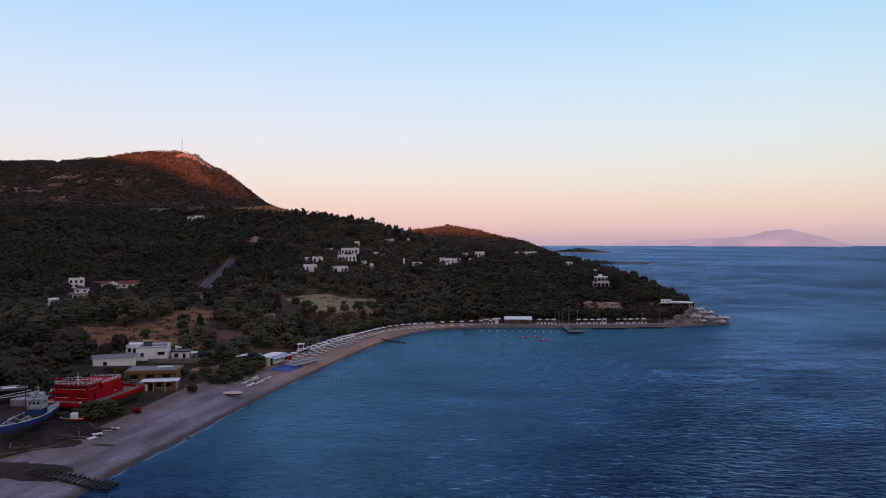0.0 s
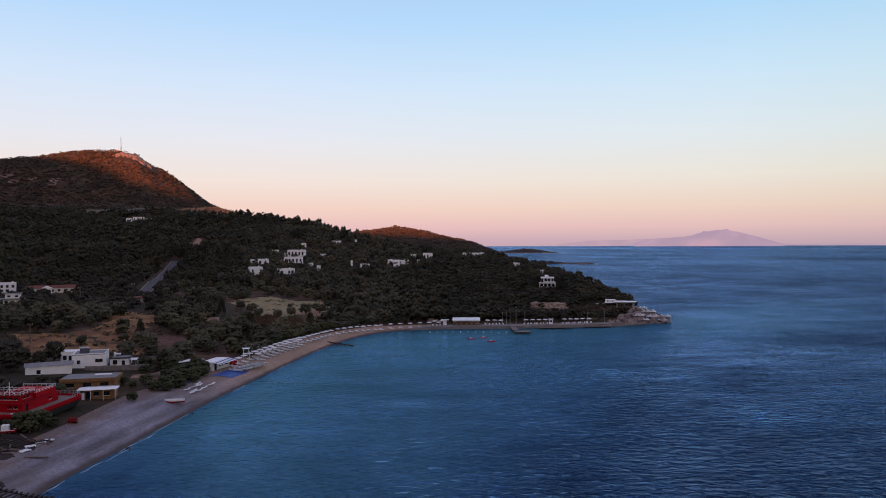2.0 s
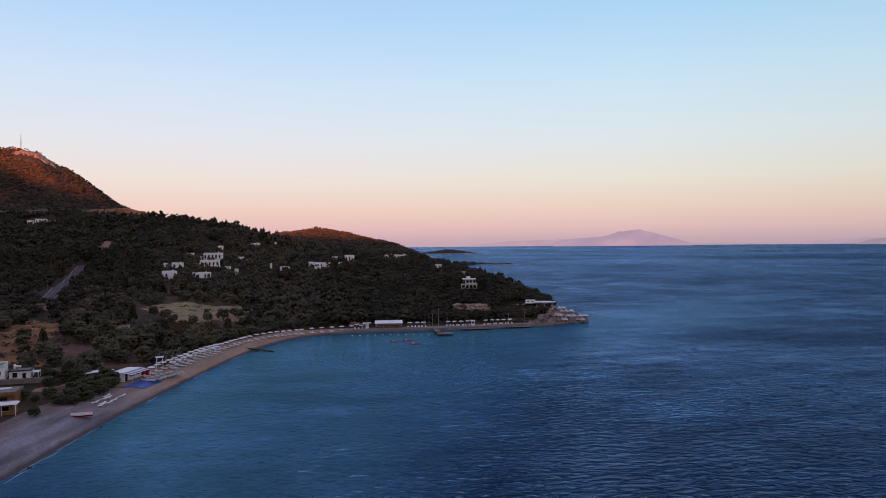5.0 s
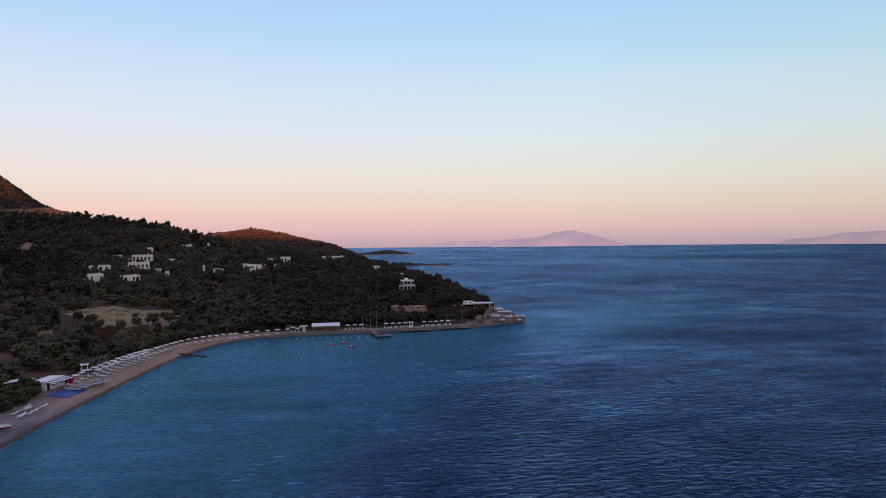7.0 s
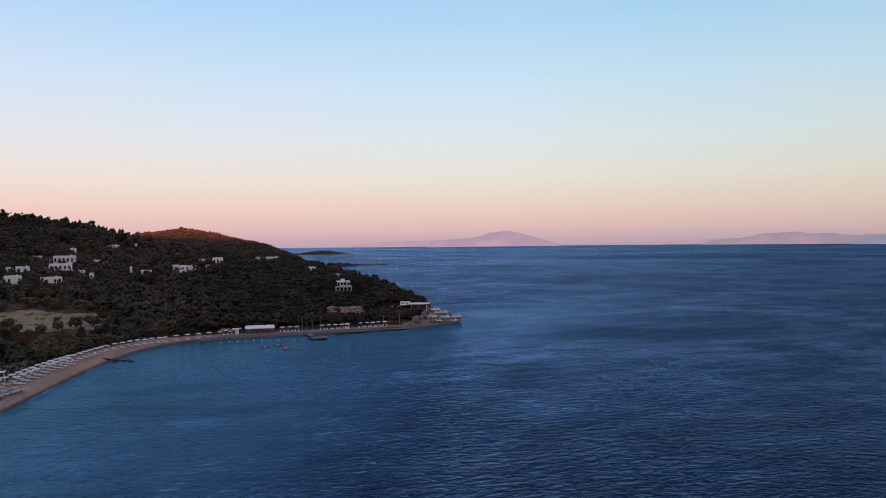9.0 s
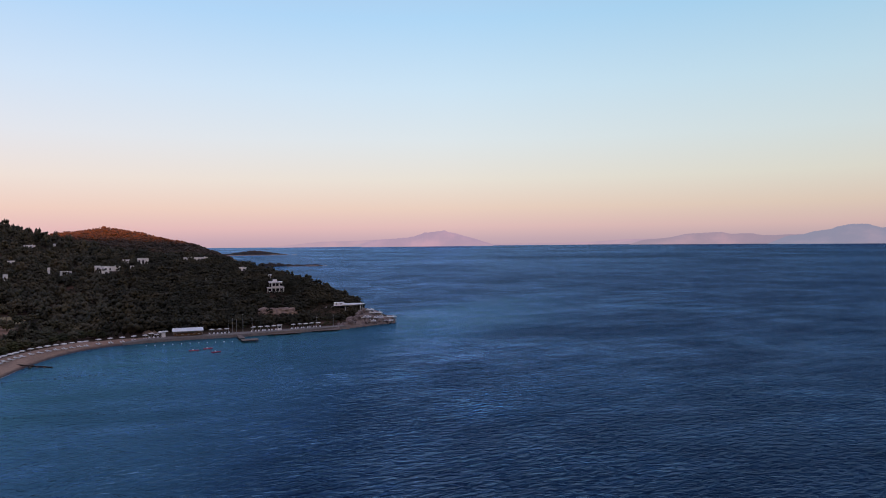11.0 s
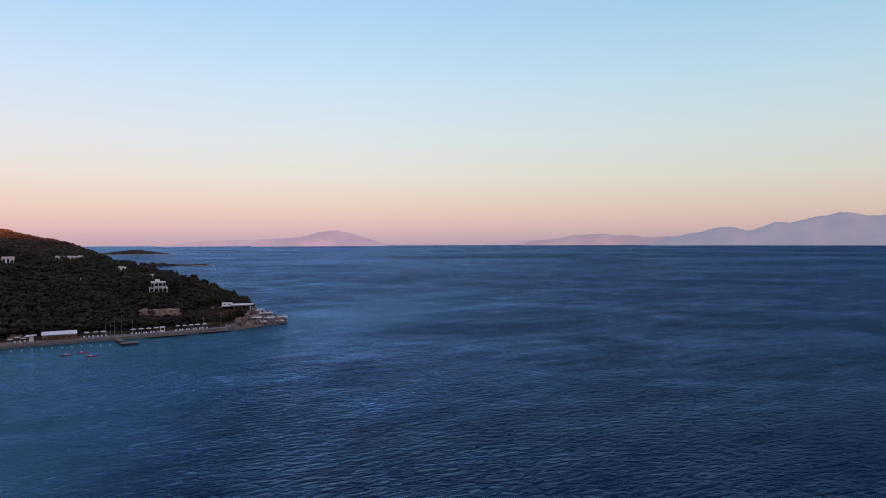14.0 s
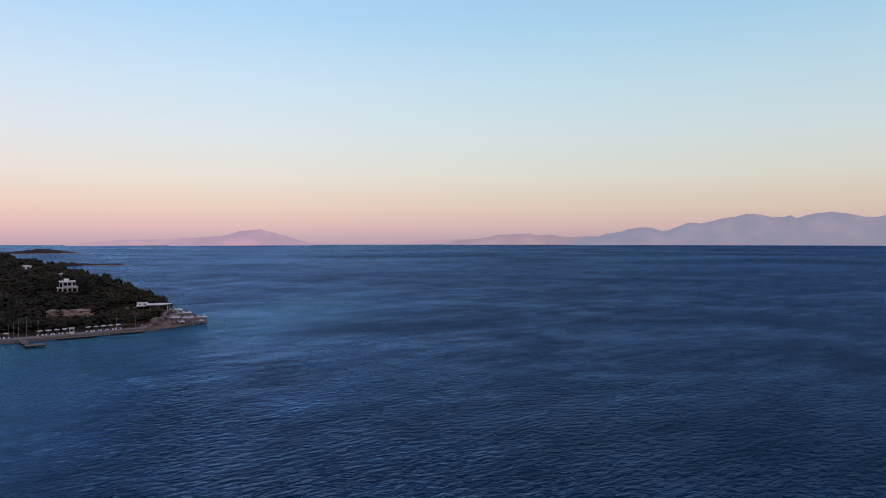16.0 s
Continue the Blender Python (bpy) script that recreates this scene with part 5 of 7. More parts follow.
part("tank_legs", boxes((-2.7, -2.6, 3.75, 3.85, 4.063, 5.3), (-0.6, -0.5, 3.75, 3.85, 4.063, 5.3)), M["steel"], h)
for px in (-2.2, 2.0):
    bm = B()
    rod(bm, (px, -0.8, 0), (px, -0.8, 1.7), 0.05)
    part("gate_post", bm, M["white_paint"], h)
h = thing("house", -94.0, 214.0, land(-95, 215) - 0.2, 14, "small white flat-roofed house beside the larger one", "house")
shell(h, 5.0, 5, 2.9, [(0.6, 1.6, 0.9, 2.2), (2.1, 2.9, 0.05, 2.1), (3.5, 4.4, 1.0, 2.1)])
flat_roof(h, 5.0, 5, 2.9, M["white"])
h = thing("house", -79.4, 212.5, land(-79, 213) - 0.8, 10, "small white cottage with dark flat roof and water heater", "house")
shell(h, 5.2, 5.5, 2.8, [(0.8, 2.0, 1.2, 2.5), (3.2, 4.1, 0.05, 2.3)], [(1.5, 2.8, 1.0, 2.3)])
flat_roof(h, 5.2, 5.5, 2.8, M["roof_grey"], edge=M["dark_wood"], over=0.2)
part("veranda_roof", boxes((2.85, 4.6, 0.0, 3.6, 2.3, 2.42)), M["white"], h)
part("veranda_posts", boxes((4.4, 4.52, 0.1, 0.22, 0, 2.297), (4.4, 4.52, 3.3, 3.42, 0, 2.297)), M["white_paint"], h)
bm = B()
rod(bm, (-1.6, 2, 4.0), (0.0, 2, 4.0), 0.3, n=10)
part("tank", bm, M["white_paint"], h)
part("tank_legs", boxes((-1.4, -1.32, 1.96, 2.04, 2.963, 3.8), (-0.3, -0.22, 1.96, 2.04, 2.963, 3.8)), M["steel"], h)
part("chimney", boxes((-2.3, -1.8, 4.2, 4.7, 2.963, 4.2)), M["white"], h)

h = thing("boat_shed", -76.0, 182.8, land(-76, 186) - 0.3, 8, "long low shed with grey roof and brown boards", "shed")
shell(h, 12.5, 7, 2.7, [(1, 3, 1.0, 2.0), (5, 7, 1.0, 2.0), (9, 11, 1.0, 2.0)], mat=M["fascia"])
part("fascia", boxes((-6.6, 6.6, -0.55, -0.35, 2.45, 3.25), (6.42, 6.6, -0.35, 7.4, 2.45, 3.25)), M["fascia"], h, "brown timber fascia")
part("roof", boxes((-6.6, 6.4, -0.35, 7.4, 2.90, 3.10)), M["roof_grey"], h)
bm = B()
rounded(bm, 0.5, 4.5, 4.0, 5.2, 3.103, 3.4, 0.08)
part("roof_sheet", bm, M["white_paint"], h)
h = thing("beach_hut", -70.2, 174.6, land(-70, 176) - 0.1, 8, "brown timber hut under a white sagging awning", "hut")
shell(h, 7.0, 4, 2.3, [(0.6, 1.6, 0.05, 1.9), (2.4, 3.6, 0.9, 1.9), (4.6, 6.0, 0.9, 1.9)], mat=M["fascia"])
for i in range(9):
    x0 = -4.6 + i
    bm = B()
    v = box(bm, x0, x0 + 1.0, -1.6, 1.9, 2.55, 2.63)
    for w in v:
        w.co.z += 0.04 * math.cos(w.co.x * 1.9) + 0.08 * (w.co.y > 0)
    part("awning_panel", bm, M["canvas"], h, "white canvas awning")
for px in (-4.2, -1.4, 1.4, 4.2):
    bm = B()
    rod(bm, (px, -1.4, 0), (px, -1.4, 2.55), 0.06)
    part("awning_post", bm, M["white_paint"], h)
part("roof", boxes((-3.7, 3.7, 1.95, 4.3, 2.303, 2.45)), M["roof_grey"], h)
part("panel", boxes((-3.4, -2.8, -1.2, -1.1, 0.0, 1.9)), M["white_paint"], h, "white board by the door")

# garden walls by the track to the beach
for x0, y0, x1, y1, tall in [(-68.5, 197.0, -58.8, 202.5, 1.1), (-74.5, 222, -62.0, 228, 0.9), (-86, 204.8, -69, 206.5, 1.0)]:
    L = math.hypot(x1 - x0, y1 - y0)
    w = thing("garden_wall", x0, y0, land(x0, y0) - 0.4, math.degrees(math.atan2(y1 - y0, x1 - x0)), "low pale rubble wall along the track", "wall", "garden walls")
    n = int(L / 0.9)
    for i in range(n):
        for j in range(2):
            bm = B()
            rounded(bm, i * L / n + 0.02, (i + 1) * L / n - 0.02, -0.25 + random.uniform(-.04, .04), 0.25, j * 0.7, j * 0.7 + 0.68 + (tall - 0.7) * j * random.uniform(0.2, 0.5), 0.06)
            part("stone", bm, M["concrete"], w)


# ---- the bathing beach ----
def at(bearing, inland, up=0.0):
    """A place by bearing and distance inland from the water's edge."""
    r = float(shore_r(bearing)) + inland
    x, y = r * math.sin(radians(bearing)), r * math.cos(radians(bearing))
    return x, y, land(x, y) + 0.10 + up


def build_umbrella():
    u = thing("beach_umbrella", 0, 0, -60, 0, "open white canvas umbrella on a pole in the sand", "umbrella", "umbrellas on the beach")
    bm = B()
    rod(bm, (0, 0, -0.3), (0, 0, 2.35), 0.035, n=6)
    part("pole", bm, M["steel"], u)
    bm = B()
    n = 8
    for r0, z0, r1, z1 in ((0.0, 2.45, 0.6, 2.38), (0.6, 2.38, 1.16, 2.20)):
        for i in range(n):
            p = [(r * math.cos(6.2832 * k / n), r * math.sin(6.2832 * k / n), z) for r, z, k in ((r0, z0, i), (r1, z1, i), (r1, z1, i + 1), (r0, z0, i + 1))]
            p = p if r0 else p[:3]
            bm.faces.new([bm.verts.new(c) for c in p])
    for i in range(n):
        a0, a1 = 6.2832 * i / n, 6.2832 * (i + 1) / n
        bm.faces.new([bm.verts.new(c) for c in ((1.16 * math.cos(a0), 1.16 * math.sin(a0), 2.20), (1.15 * math.cos(a0), 1.15 * math.sin(a0), 2.08),
                                                (1.15 * math.cos(a1), 1.15 * math.sin(a1), 2.08), (1.16 * math.cos(a1), 1.16 * math.sin(a1), 2.20))])
    bmesh.ops.remove_doubles(bm, verts=bm.verts, dist=0.002)
    bmesh.ops.solidify(bm, geom=bm.faces[:], thickness=0.02)
    part("canopy", bm, M["canvas"], u)
    return u


def build_lounger():
    s = thing("sun_lounger", 0, 0, -60, 0, "white plastic sun lounger with raised back on the sand", "sun lounger", "loungers on the beach")
    bm = B()
    rounded(bm, -0.33, 0.33, -0.95, 0.35, 0.30, 0.38, 0.02)
    part("seat", bm, M["plastic"], s)
    bm = B()
    box(bm, -0.33, 0.33, 0, 0.75, -0.03, 0.04, pose(0, 0.36, 0.36, 26))
    part("backrest", bm, M["plastic"], s)
    for x in (-0.28, 0.28):
        for y in (-0.85, 0.28):
            part("leg", boxes((x - 0.03, x + 0.03, y - 0.03, y + 0.03, 0, 0.30)), M["plastic"], s)
    return s


umb, bed = build_umbrella(), build_lounger()
made = {"umb": 0, "bed": 0}


def put_umbrella(x, y, z, turn=0, k=1.0):
    ob = umb if made["umb"] == 0 else copy_thing(umb, pose(x, y, z, random.uniform(-3, 3), random.uniform(-3, 3), turn))
    ob.matrix_world = pose(x, y, z, random.uniform(-3, 3), random.uniform(-3, 3), turn)
    made["umb"] += 1


def put_bed(x, y, z, turn):
    ob = bed if made["bed"] == 0 else copy_thing(bed, pose(x, y, z, 0, 0, turn))
    ob.matrix_world = pose(x, y, z, 0, 0, turn)
    made["bed"] += 1


def beach_rows(a0, a1, inland, step, umbrellas=True, beds=2, bed_ahead=0.3):
    """A row along the beach between two bearings; inland: distance from the water at each end and the middle."""
    a = a0
    while a < a1:
        k = (a - a0) / (a1 - a0)
        d = float(np.interp(k, np.linspace(0, 1, len(inland)), inland)) + random.uniform(-0.3, 0.3)
        x, y, z = at(a, d)
        x2, y2, _ = at(a + 0.3, d)
        turn = math.degrees(math.atan2(y2 - y, x2 - x)) + random.uniform(-5, 5)
        if umbrellas:
            put_umbrella(x, y, z, turn)
        for b in range(beds):
            c, s_ = math.cos(radians(turn)), math.sin(radians(turn))
            ox = (b - (beds - 1) / 2) * 1.0
            px, py = x + ox * c + bed_ahead * s_, y + ox * s_ - bed_ahead * c
            put_bed(px, py, land(px, py) + 0.10, turn + random.uniform(-6, 6))
        a += math.degrees(step / math.hypot(x, y)) / (1.0 if a > -5 else 1.55)


beach_rows(-12.4, -7.0, [25, 26.5, 26.5, 23], 2.6)
beach_rows(-6.95, -1.0, [21, 18, 13.5, 9, 5.5], 2.7)
beach_rows(-10.5, -7.0, [21.5, 21.5, 18.5], 2.7)
beach_rows(-10.2, -6.8, [18.5, 18.5, 16], 2.6, umbrellas=False, beds=1)
beach_rows(-0.8, 4.6, [5.5, 4.5, 4.5], 4.4)
for x, y in ((-52.8, 186.7), (-50.8, 184.1), (-51.9, 190.5), (-49.9, 187.0), (-52.0, 193.6), (-49.3, 190.2), (-48.5, 194.5), (-50.9, 185.6), (-51.2, 191.8)):
    put_bed(x, y, land(x, y) + 0.10, -40 + random.uniform(-10, 10))

# kiosk with striped awning, and the blue ground sheet before it
k = thing("beach_kiosk", -50.9, 216.0, land(-51, 216), 72, "beach kiosk with blue and white striped awning", "kiosk")
shell(k, 9.0, 4.0, 2.5, [(0.6, 2.0, 0.05, 2.1), (3.2, 5.4, 0.95, 2.0), (6.6, 8.2, 0.95, 2.0)], mat=M["white"])
part("roof", boxes((-4.7, 4.7, -0.1, 4.3, 2.503, 2.66)), M["white_paint"], k)
for i in range(12):
    bm = B()
    box(bm, 0, 0.8, -2.7, 0, -0.02, 0.02, pose(-4.8 + i * 0.8, -0.06, 2.72, 12))
    part("awning_stripe", bm, M["blue_paint"] if i % 2 else M["canvas"], k, "blue awning stripe" if i % 2 else "white awning stripe")
for px in (-4.6, 0, 4.6):
    bm = B()
    rod(bm, (px, -2.6, 0), (px, -2.6, 2.15), 0.05)
    part("awning_post", bm, M["white_paint"], k)
k = thing("drinks_cabinet", -48.4, 221.6, land(-48.6, 221), 66, "red drinks cabinet beside the kiosk", "cabinet")
part("body", boxes((-1.6, 1.6, 0, 0.8, 0, 1.9)), M["dark_red"], k)
for i in range(3):
    part("door", boxes((-1.5 + i * 1.03, -0.56 + i * 1.03, -0.04, -0.003, 0.15, 1.75)), M["red_paint"], k)
k = thing("lean_to", -59.5, 212.0, land(-59.5, 212) + 0.0, 40, "white roofed lean-to behind the tamarisks", "shelter")
part("roof", boxes((-6, 5, 0, 3.2, 2.45, 2.55)), M["white_paint"], k)
for px in (-5.6, -2, 1.5, 4.6):
    for py in (0.2, 3.0):
        part("post", boxes((px - 0.05, px + 0.05, py - 0.05, py + 0.05, 0, 2.447)), M["wood"], k)
X, Y = np.meshgrid(np.linspace(-49.6, -43.6, 14), np.linspace(205.0, 215.0, 18))
Xr, Yr = X + (Y - 211) * 0.28, Y + 0.5 * np.sin(X * 1.3)
Z = height(Xr, Yr) + 0.22 + 0.04 * wave2(Xr, Yr, 2.1, 3.0)
t_ = part("ground_sheet", mesh_of("ground_sheet", *(lambda i: (np.stack([Xr, Yr, Z], -1).reshape(-1, 3), np.stack([i[:-1, :-1], i[:-1, 1:], i[1:, 1:], i[1:, :-1]], -1).reshape(-1, 4)))(np.arange(X.size).reshape(X.shape)), True), M["blue_tarp"])
tagged(t_, "bright blue ground sheet spread on the sand", "ground sheet")
tagged(part("boat_cover", (lambda bm: (rounded(bm, -0.9, 0.9, -0.5, 0.5, 0, 0.35, 0.1), bm)[1])(B()), M["blue_tarp"]), "small dark blue cover lying on sand", "cover").matrix_world = pose(-55.5, 195.5, land(-55.5, 195.5) + 0.1, 0, 0, 20)


def catamaran(x, y, turn, lean):
    s = thing("sailing_catamaran", x, y, land(x, y) + 0.12, turn, "white beach catamaran with bare mast drawn up on sand", "catamaran", "catamarans on the beach")
    for sx in (-1.1, 1.1):
        bm = B()
        rows = [(0.0, 0.05, 0.30), (0.6, 0.16, 0.12), (2.2, 0.20, 0.02), (4.2, 0.18, 0.03), (5.0, 0.14, 0.10)]
        vs = [[bm.verts.new(c) for c in ((sx - w, py, 0.5), (sx, py, b_), (sx + w, py, 0.5))] for py, w, b_ in rows]
        for r0, r1 in zip(vs, vs[1:]):
            for j in range(3):
                bm.faces.new((r0[j], r0[(j + 1) % 3], r1[(j + 1) % 3], r1[j]))
        bm.faces.new(vs[0][::-1])
        bm.faces.new(vs[-1])
        part("hull", bm, M["white_paint"], s)
    part("trampoline", boxes((-0.95, 0.95, 1.9, 4.0, 0.50, 0.53)), M["dark_steel"], s, "dark mesh trampoline")
    for py in (1.85, 4.05):
        bm = B()
        rod(bm, (-1.15, py, 0.52), (1.15, py, 0.52), 0.05)
        part("crossbeam", bm, M["steel"], s)
    bm = B()
    rod(bm, (0, 1.9, 0.55), (lean, 1.9 - 1.9 * lean, 8.0), 0.06, 0.035)
    part("mast", bm, M["steel"], s)
    bm = B()
    rod(bm, (0.05, 2.0, 1.0), (0.2, 4.2, 1.05), 0.04)
    part("boom", bm, M["steel"], s)


for i, (x, y) in enumerate([(-47.8, 214.9), (-46.9, 216.9), (-46.0, 218.9), (-45.1, 220.9), (-44.2, 222.9), (-43.3, 224.9)]):
    catamaran(x, y, -112 + random.uniform(-6, 6), -random.uniform(0.9, 1.7))

# lifeguard tower behind the rows
s = thing("watch_tower", -47.0, 233.0, land(-47, 233), 10, "white timber watch tower at the back of the beach", "tower")
for px in (-0.8, 0.8):
    for py in (-0.8, 0.8):
        bm = B()
        rod(bm, (px * 1.2, py * 1.2, 0), (px, py, 3.4), 0.08)
        part("leg", bm, M["white_paint"], s)
part("platform", boxes((-1.1, 1.1, -1.1, 1.1, 1.7, 1.8)), M["white_paint"], s)
part("roof", boxes((-1.2, 1.2, -1.2, 1.2, 3.4, 3.52)), M["white_paint"], s)

# a dark groyne across the sand, and floats on ropes
s = thing("groyne", -26.0, 279.8, 0, -122, "dark low pipe running across the sand into the sea", "groyne")
bm = B()
rod(bm, (0, 0, 0.95), (0, 6.0, 0.55), 0.26, n=8)
rod(bm, (0, 6.0, 0.55), (0, 14.0, 0.12), 0.26, n=8)
part("pipe", bm, M["dark_wood"], s)
bm = B()
rod(bm, (-2.2, 5.6, 0.62), (2.6, 7.4, 0.40), 0.22, n=8)
part("branch", bm, M["dark_wood"], s)
for i in range(5):
    bm = B()
    rounded(bm, -0.5, 0.5, i * 2.6 + 0.6, i * 2.6 + 1.3, -0.3, 0.62 - 0.09 * i, 0.08)
    part("block", bm, M["concrete"], s)
for i in range(12):
    x, y, z = at(-27.0 + i * 2.0 + random.uniform(-1, 1), -0.8 + random.uniform(-1.5, 1.0))
    bm = bmesh.new()
    bmesh.ops.create_icosphere(bm, subdivisions=1, radius=random.uniform(0.2, 0.55))
    for v in bm.verts:
        v.co *= random.uniform(0.75, 1.2)
        v.co.z *= 0.6
    if i in (1, 4, 6):
        tagged(part("rock", bm, M["antifoul"]), "dark wet rock at the water's edge", "rock", "rocks at the shore").matrix_world = Matrix.Translation((x, y, 0.05))
    else:
        bm.free()
FLOAT = bmesh.new()
bmesh.ops.create_icosphere(FLOAT, subdivisions=1, radius=0.28)
me_float = bpy.data.meshes.new("float")
FLOAT.to_mesh(me_float)
FLOAT.free()
me_dark = me_float.copy()
me_float.materials.append(M["plastic"])
me_dark.materials.append(M["antifoul"])


def floats(bearings, out, me, label, k=1.0):
    for b_, o in zip(bearings, out):
        x, y, _ = at(b_, -o)
        tagged(part("float", me, None), label, "float", "floats of the swimming line").matrix_world = pose(x, y, 0.05) @ Matrix.Diagonal((k, k, k * 0.7, 1))


floats(np.arange(3.2, 9.6, 0.62), np.interp(np.arange(3.2, 9.6, 0.62), [3, 10], [9, 14]), me_float, "small white float on the bathing line")
def float_line(x0, y0, x1, y1, n, k):
    for i in range(n):
        t = (i + random.uniform(-0.25, 0.25)) / (n - 1)
        tagged(part("float", me_dark, None), "dark float on the swimming line", "float", "floats of the swimming line").matrix_world = pose(x0 + (x1 - x0) * t, y0 + (y1 - y0) * t + 0.6 * math.sin(i * 0.9), 0.05) @ Matrix.Diagonal((k, k, k * 0.7, 1))


float_line(-26.0, 250.5, 6.0, 249.5, 15, 1.0)
float_line(-37.0, 206.0, 1.0, 192.0, 26, 0.7)


def kayak(x, y, turn):
    s = thing("kayak", x, y, 0.02, turn, "red plastic pedal boat moored in the bay", "boat", "moored red boats")
    bm = B()
    rows = [(-1.8, 0.05, 0.32), (-1.3, 0.36, 0.24), (0, 0.50, 0.22), (1.3, 0.36, 0.24), (1.8, 0.05, 0.32)]
    vs = [[bm.verts.new(c) for c in ((-w, py, t), (-w * 0.7, py, -0.1), (w * 0.7, py, -0.1), (w, py, t), (w * 0.5, py, t + 0.06), (-w * 0.5, py, t + 0.06))] for py, w, t in rows]
    for r0, r1 in zip(vs, vs[1:]):
        for j in range(6):
            bm.faces.new((r0[j], r0[(j + 1) % 6], r1[(j + 1) % 6], r1[j]))
    bm.faces.new(vs[0][::-1])
    bm.faces.new(vs[-1])
    part("hull", bm, M["kayak"], s)
    bm = B()
    rounded(bm, -0.26, 0.26, 0.0, 0.6, 0.28, 0.58, 0.06)
    part("seat", bm, M["plastic"], s, "pale moulded seat")
    return s


kayak(33.0, 287.0, 80)
kayak(38.6, 289.5, 100)
kayak(40.2, 279.0, 95)

# ---- promenade, pavilion and jetties under the headland ----
a = np.arange(1.6, 18.41, 0.15)
sh_ = np.array([float(shore_r(v)) for v in a])
wid = np.interp(a, [1.6, 3, 14, 18.4], [3.0, 6.5, 7.0, 4.0])
rows_r = np.stack([sh_ - 0.35, sh_ - 0.3, sh_ + 0.5, sh_ + wid * 0.5, sh_ + wid, sh_ + wid + 0.1])
ztop = np.interp(a, [1.6, 3.2, 18.4], [0.75, 1.25, 1.35])
rows_z = np.stack([ztop * 0 - 1.2, ztop, ztop, ztop + 0.02, ztop + 0.05, ztop * 0 + 0.3])
ang = np.radians(a)[None] + 0 * rows_r
prom = tagged(sheet("promenade", rows_r * np.sin(ang), rows_r * np.cos(ang), rows_z, M["concrete"], False), "pale concrete promenade with a quay wall", "promenade", kind="structure")


def quay(bearing, inland):
    x, y, _ = at(bearing, inland)
    return x, y, float(np.interp(bearing, [1.6, 3.2, 18.4], [0.75, 1.25, 1.35])) + 0.02


for x0 in (956, 969, 981, 1026, 1038, 1049, 1061, 1096, 1107, 1118, 1129, 1141, 862, 875):
    b_ = math.degrees(math.atan((x0 - 784) / 1244))
    x, y, z = quay(b_, 4.2)
    put_umbrella(x, y, z)
    for k_ in (-0.9, 0.9):
        px, py, pz = quay(b_ + k_ * 0.17, 3.7)
        put_bed(px, py, pz, -b_ + random.uniform(-8, 8))

p_ = thing("pavilion", *quay(6.15, 4.0), -6.1, "long open pavilion with a white sloping roof", "pavilion")
bm = B()
prism(bm, [(-6.4, -1.4), (6.4, -1.4), (6.4, 5.6), (-6.4, 5.6)], 2.1, 2.28, [(-6.4, -1.4), (6.4, -1.4), (6.4, 5.6), (-6.4, 5.6)])
for v in bm.verts:
    v.co.z += 0.09 * max(0, v.co.y + 1.4)
part("roof", bm, M["white_paint"], p_, "white sheet roof")
for i in range(7):
    for py, tall in ((-1.1, 2.10), (5.2, 2.66)):
        part("post", boxes((-6.1 + i * 2.03 - 0.07, -6.1 + i * 2.03 + 0.07, py - 0.07, py + 0.07, 0, tall)), M["wood"], p_)
part("bar_counter", boxes((-5.6, 5.6, 1.0, 1.7, 0, 1.1)), M["fascia"], p_)
part("back_wall", boxes((-6.1, 6.1, 5.0, 5.14, 0, 2.6)), M["cream"], p_)
for i, (px, py) in enumerate([(-4.5, -0.4), (-2.3, -0.2), (0.2, -0.5), (2.4, -0.3), (4.6, -0.4)]):
    t_ = thing("table", *(p_.matrix_world @ Vector((px, py, 0))), 0, "small pale table under the pavilion", "table", "pavilion tables")
    part("tabletop", boxes((-0.5, 0.5, -0.4, 0.4, 0.72, 0.76)), M["canvas"], t_)
    bm = B()
    rod(bm, (0, 0, 0), (0, 0, 0.72), 0.05)
    part("leg", bm, M["steel"], t_)

def deck_jetty(x, y, turn, length, width, top, label, piles=True):
    s = thing("jetty", x, y, 0, turn, label, "jetty")
    n = int(length / 0.55)
    me = None
    for i in range(n):
        if me is None:
            bm = B()
            box(bm, -width / 2, width / 2, -0.25, 0.25, 0, 0.09)
            ob = part("plank", bm, M["deck"], s)
            me = ob.data
        else:
            ob = part("plank", me, None, s)
        ob.matrix_local = pose(random.uniform(-0.03, 0.03), (i + 0.5) * length / n, top, 0, 0, random.uniform(-0.5, 0.5))
    for sx in (-0.42, 0.42):
        part("beam", boxes((sx * width - 0.12, sx * width + 0.12, 0.05, length - 0.05, top - 0.3, top - 0.003)), M["dark_wood"], s)
    if piles:
        for i in range(int(length / 3) + 1):
            for sx in (-0.42, 0.42):
                bm = B()
                rod(bm, (sx * width, 0.4 + i * 3 * 0.95, -2.0), (sx * width, 0.4 + i * 3 * 0.95, top - 0.31), 0.13, n=7)
                part("pile", bm, M["dark_wood"], s)
    return s


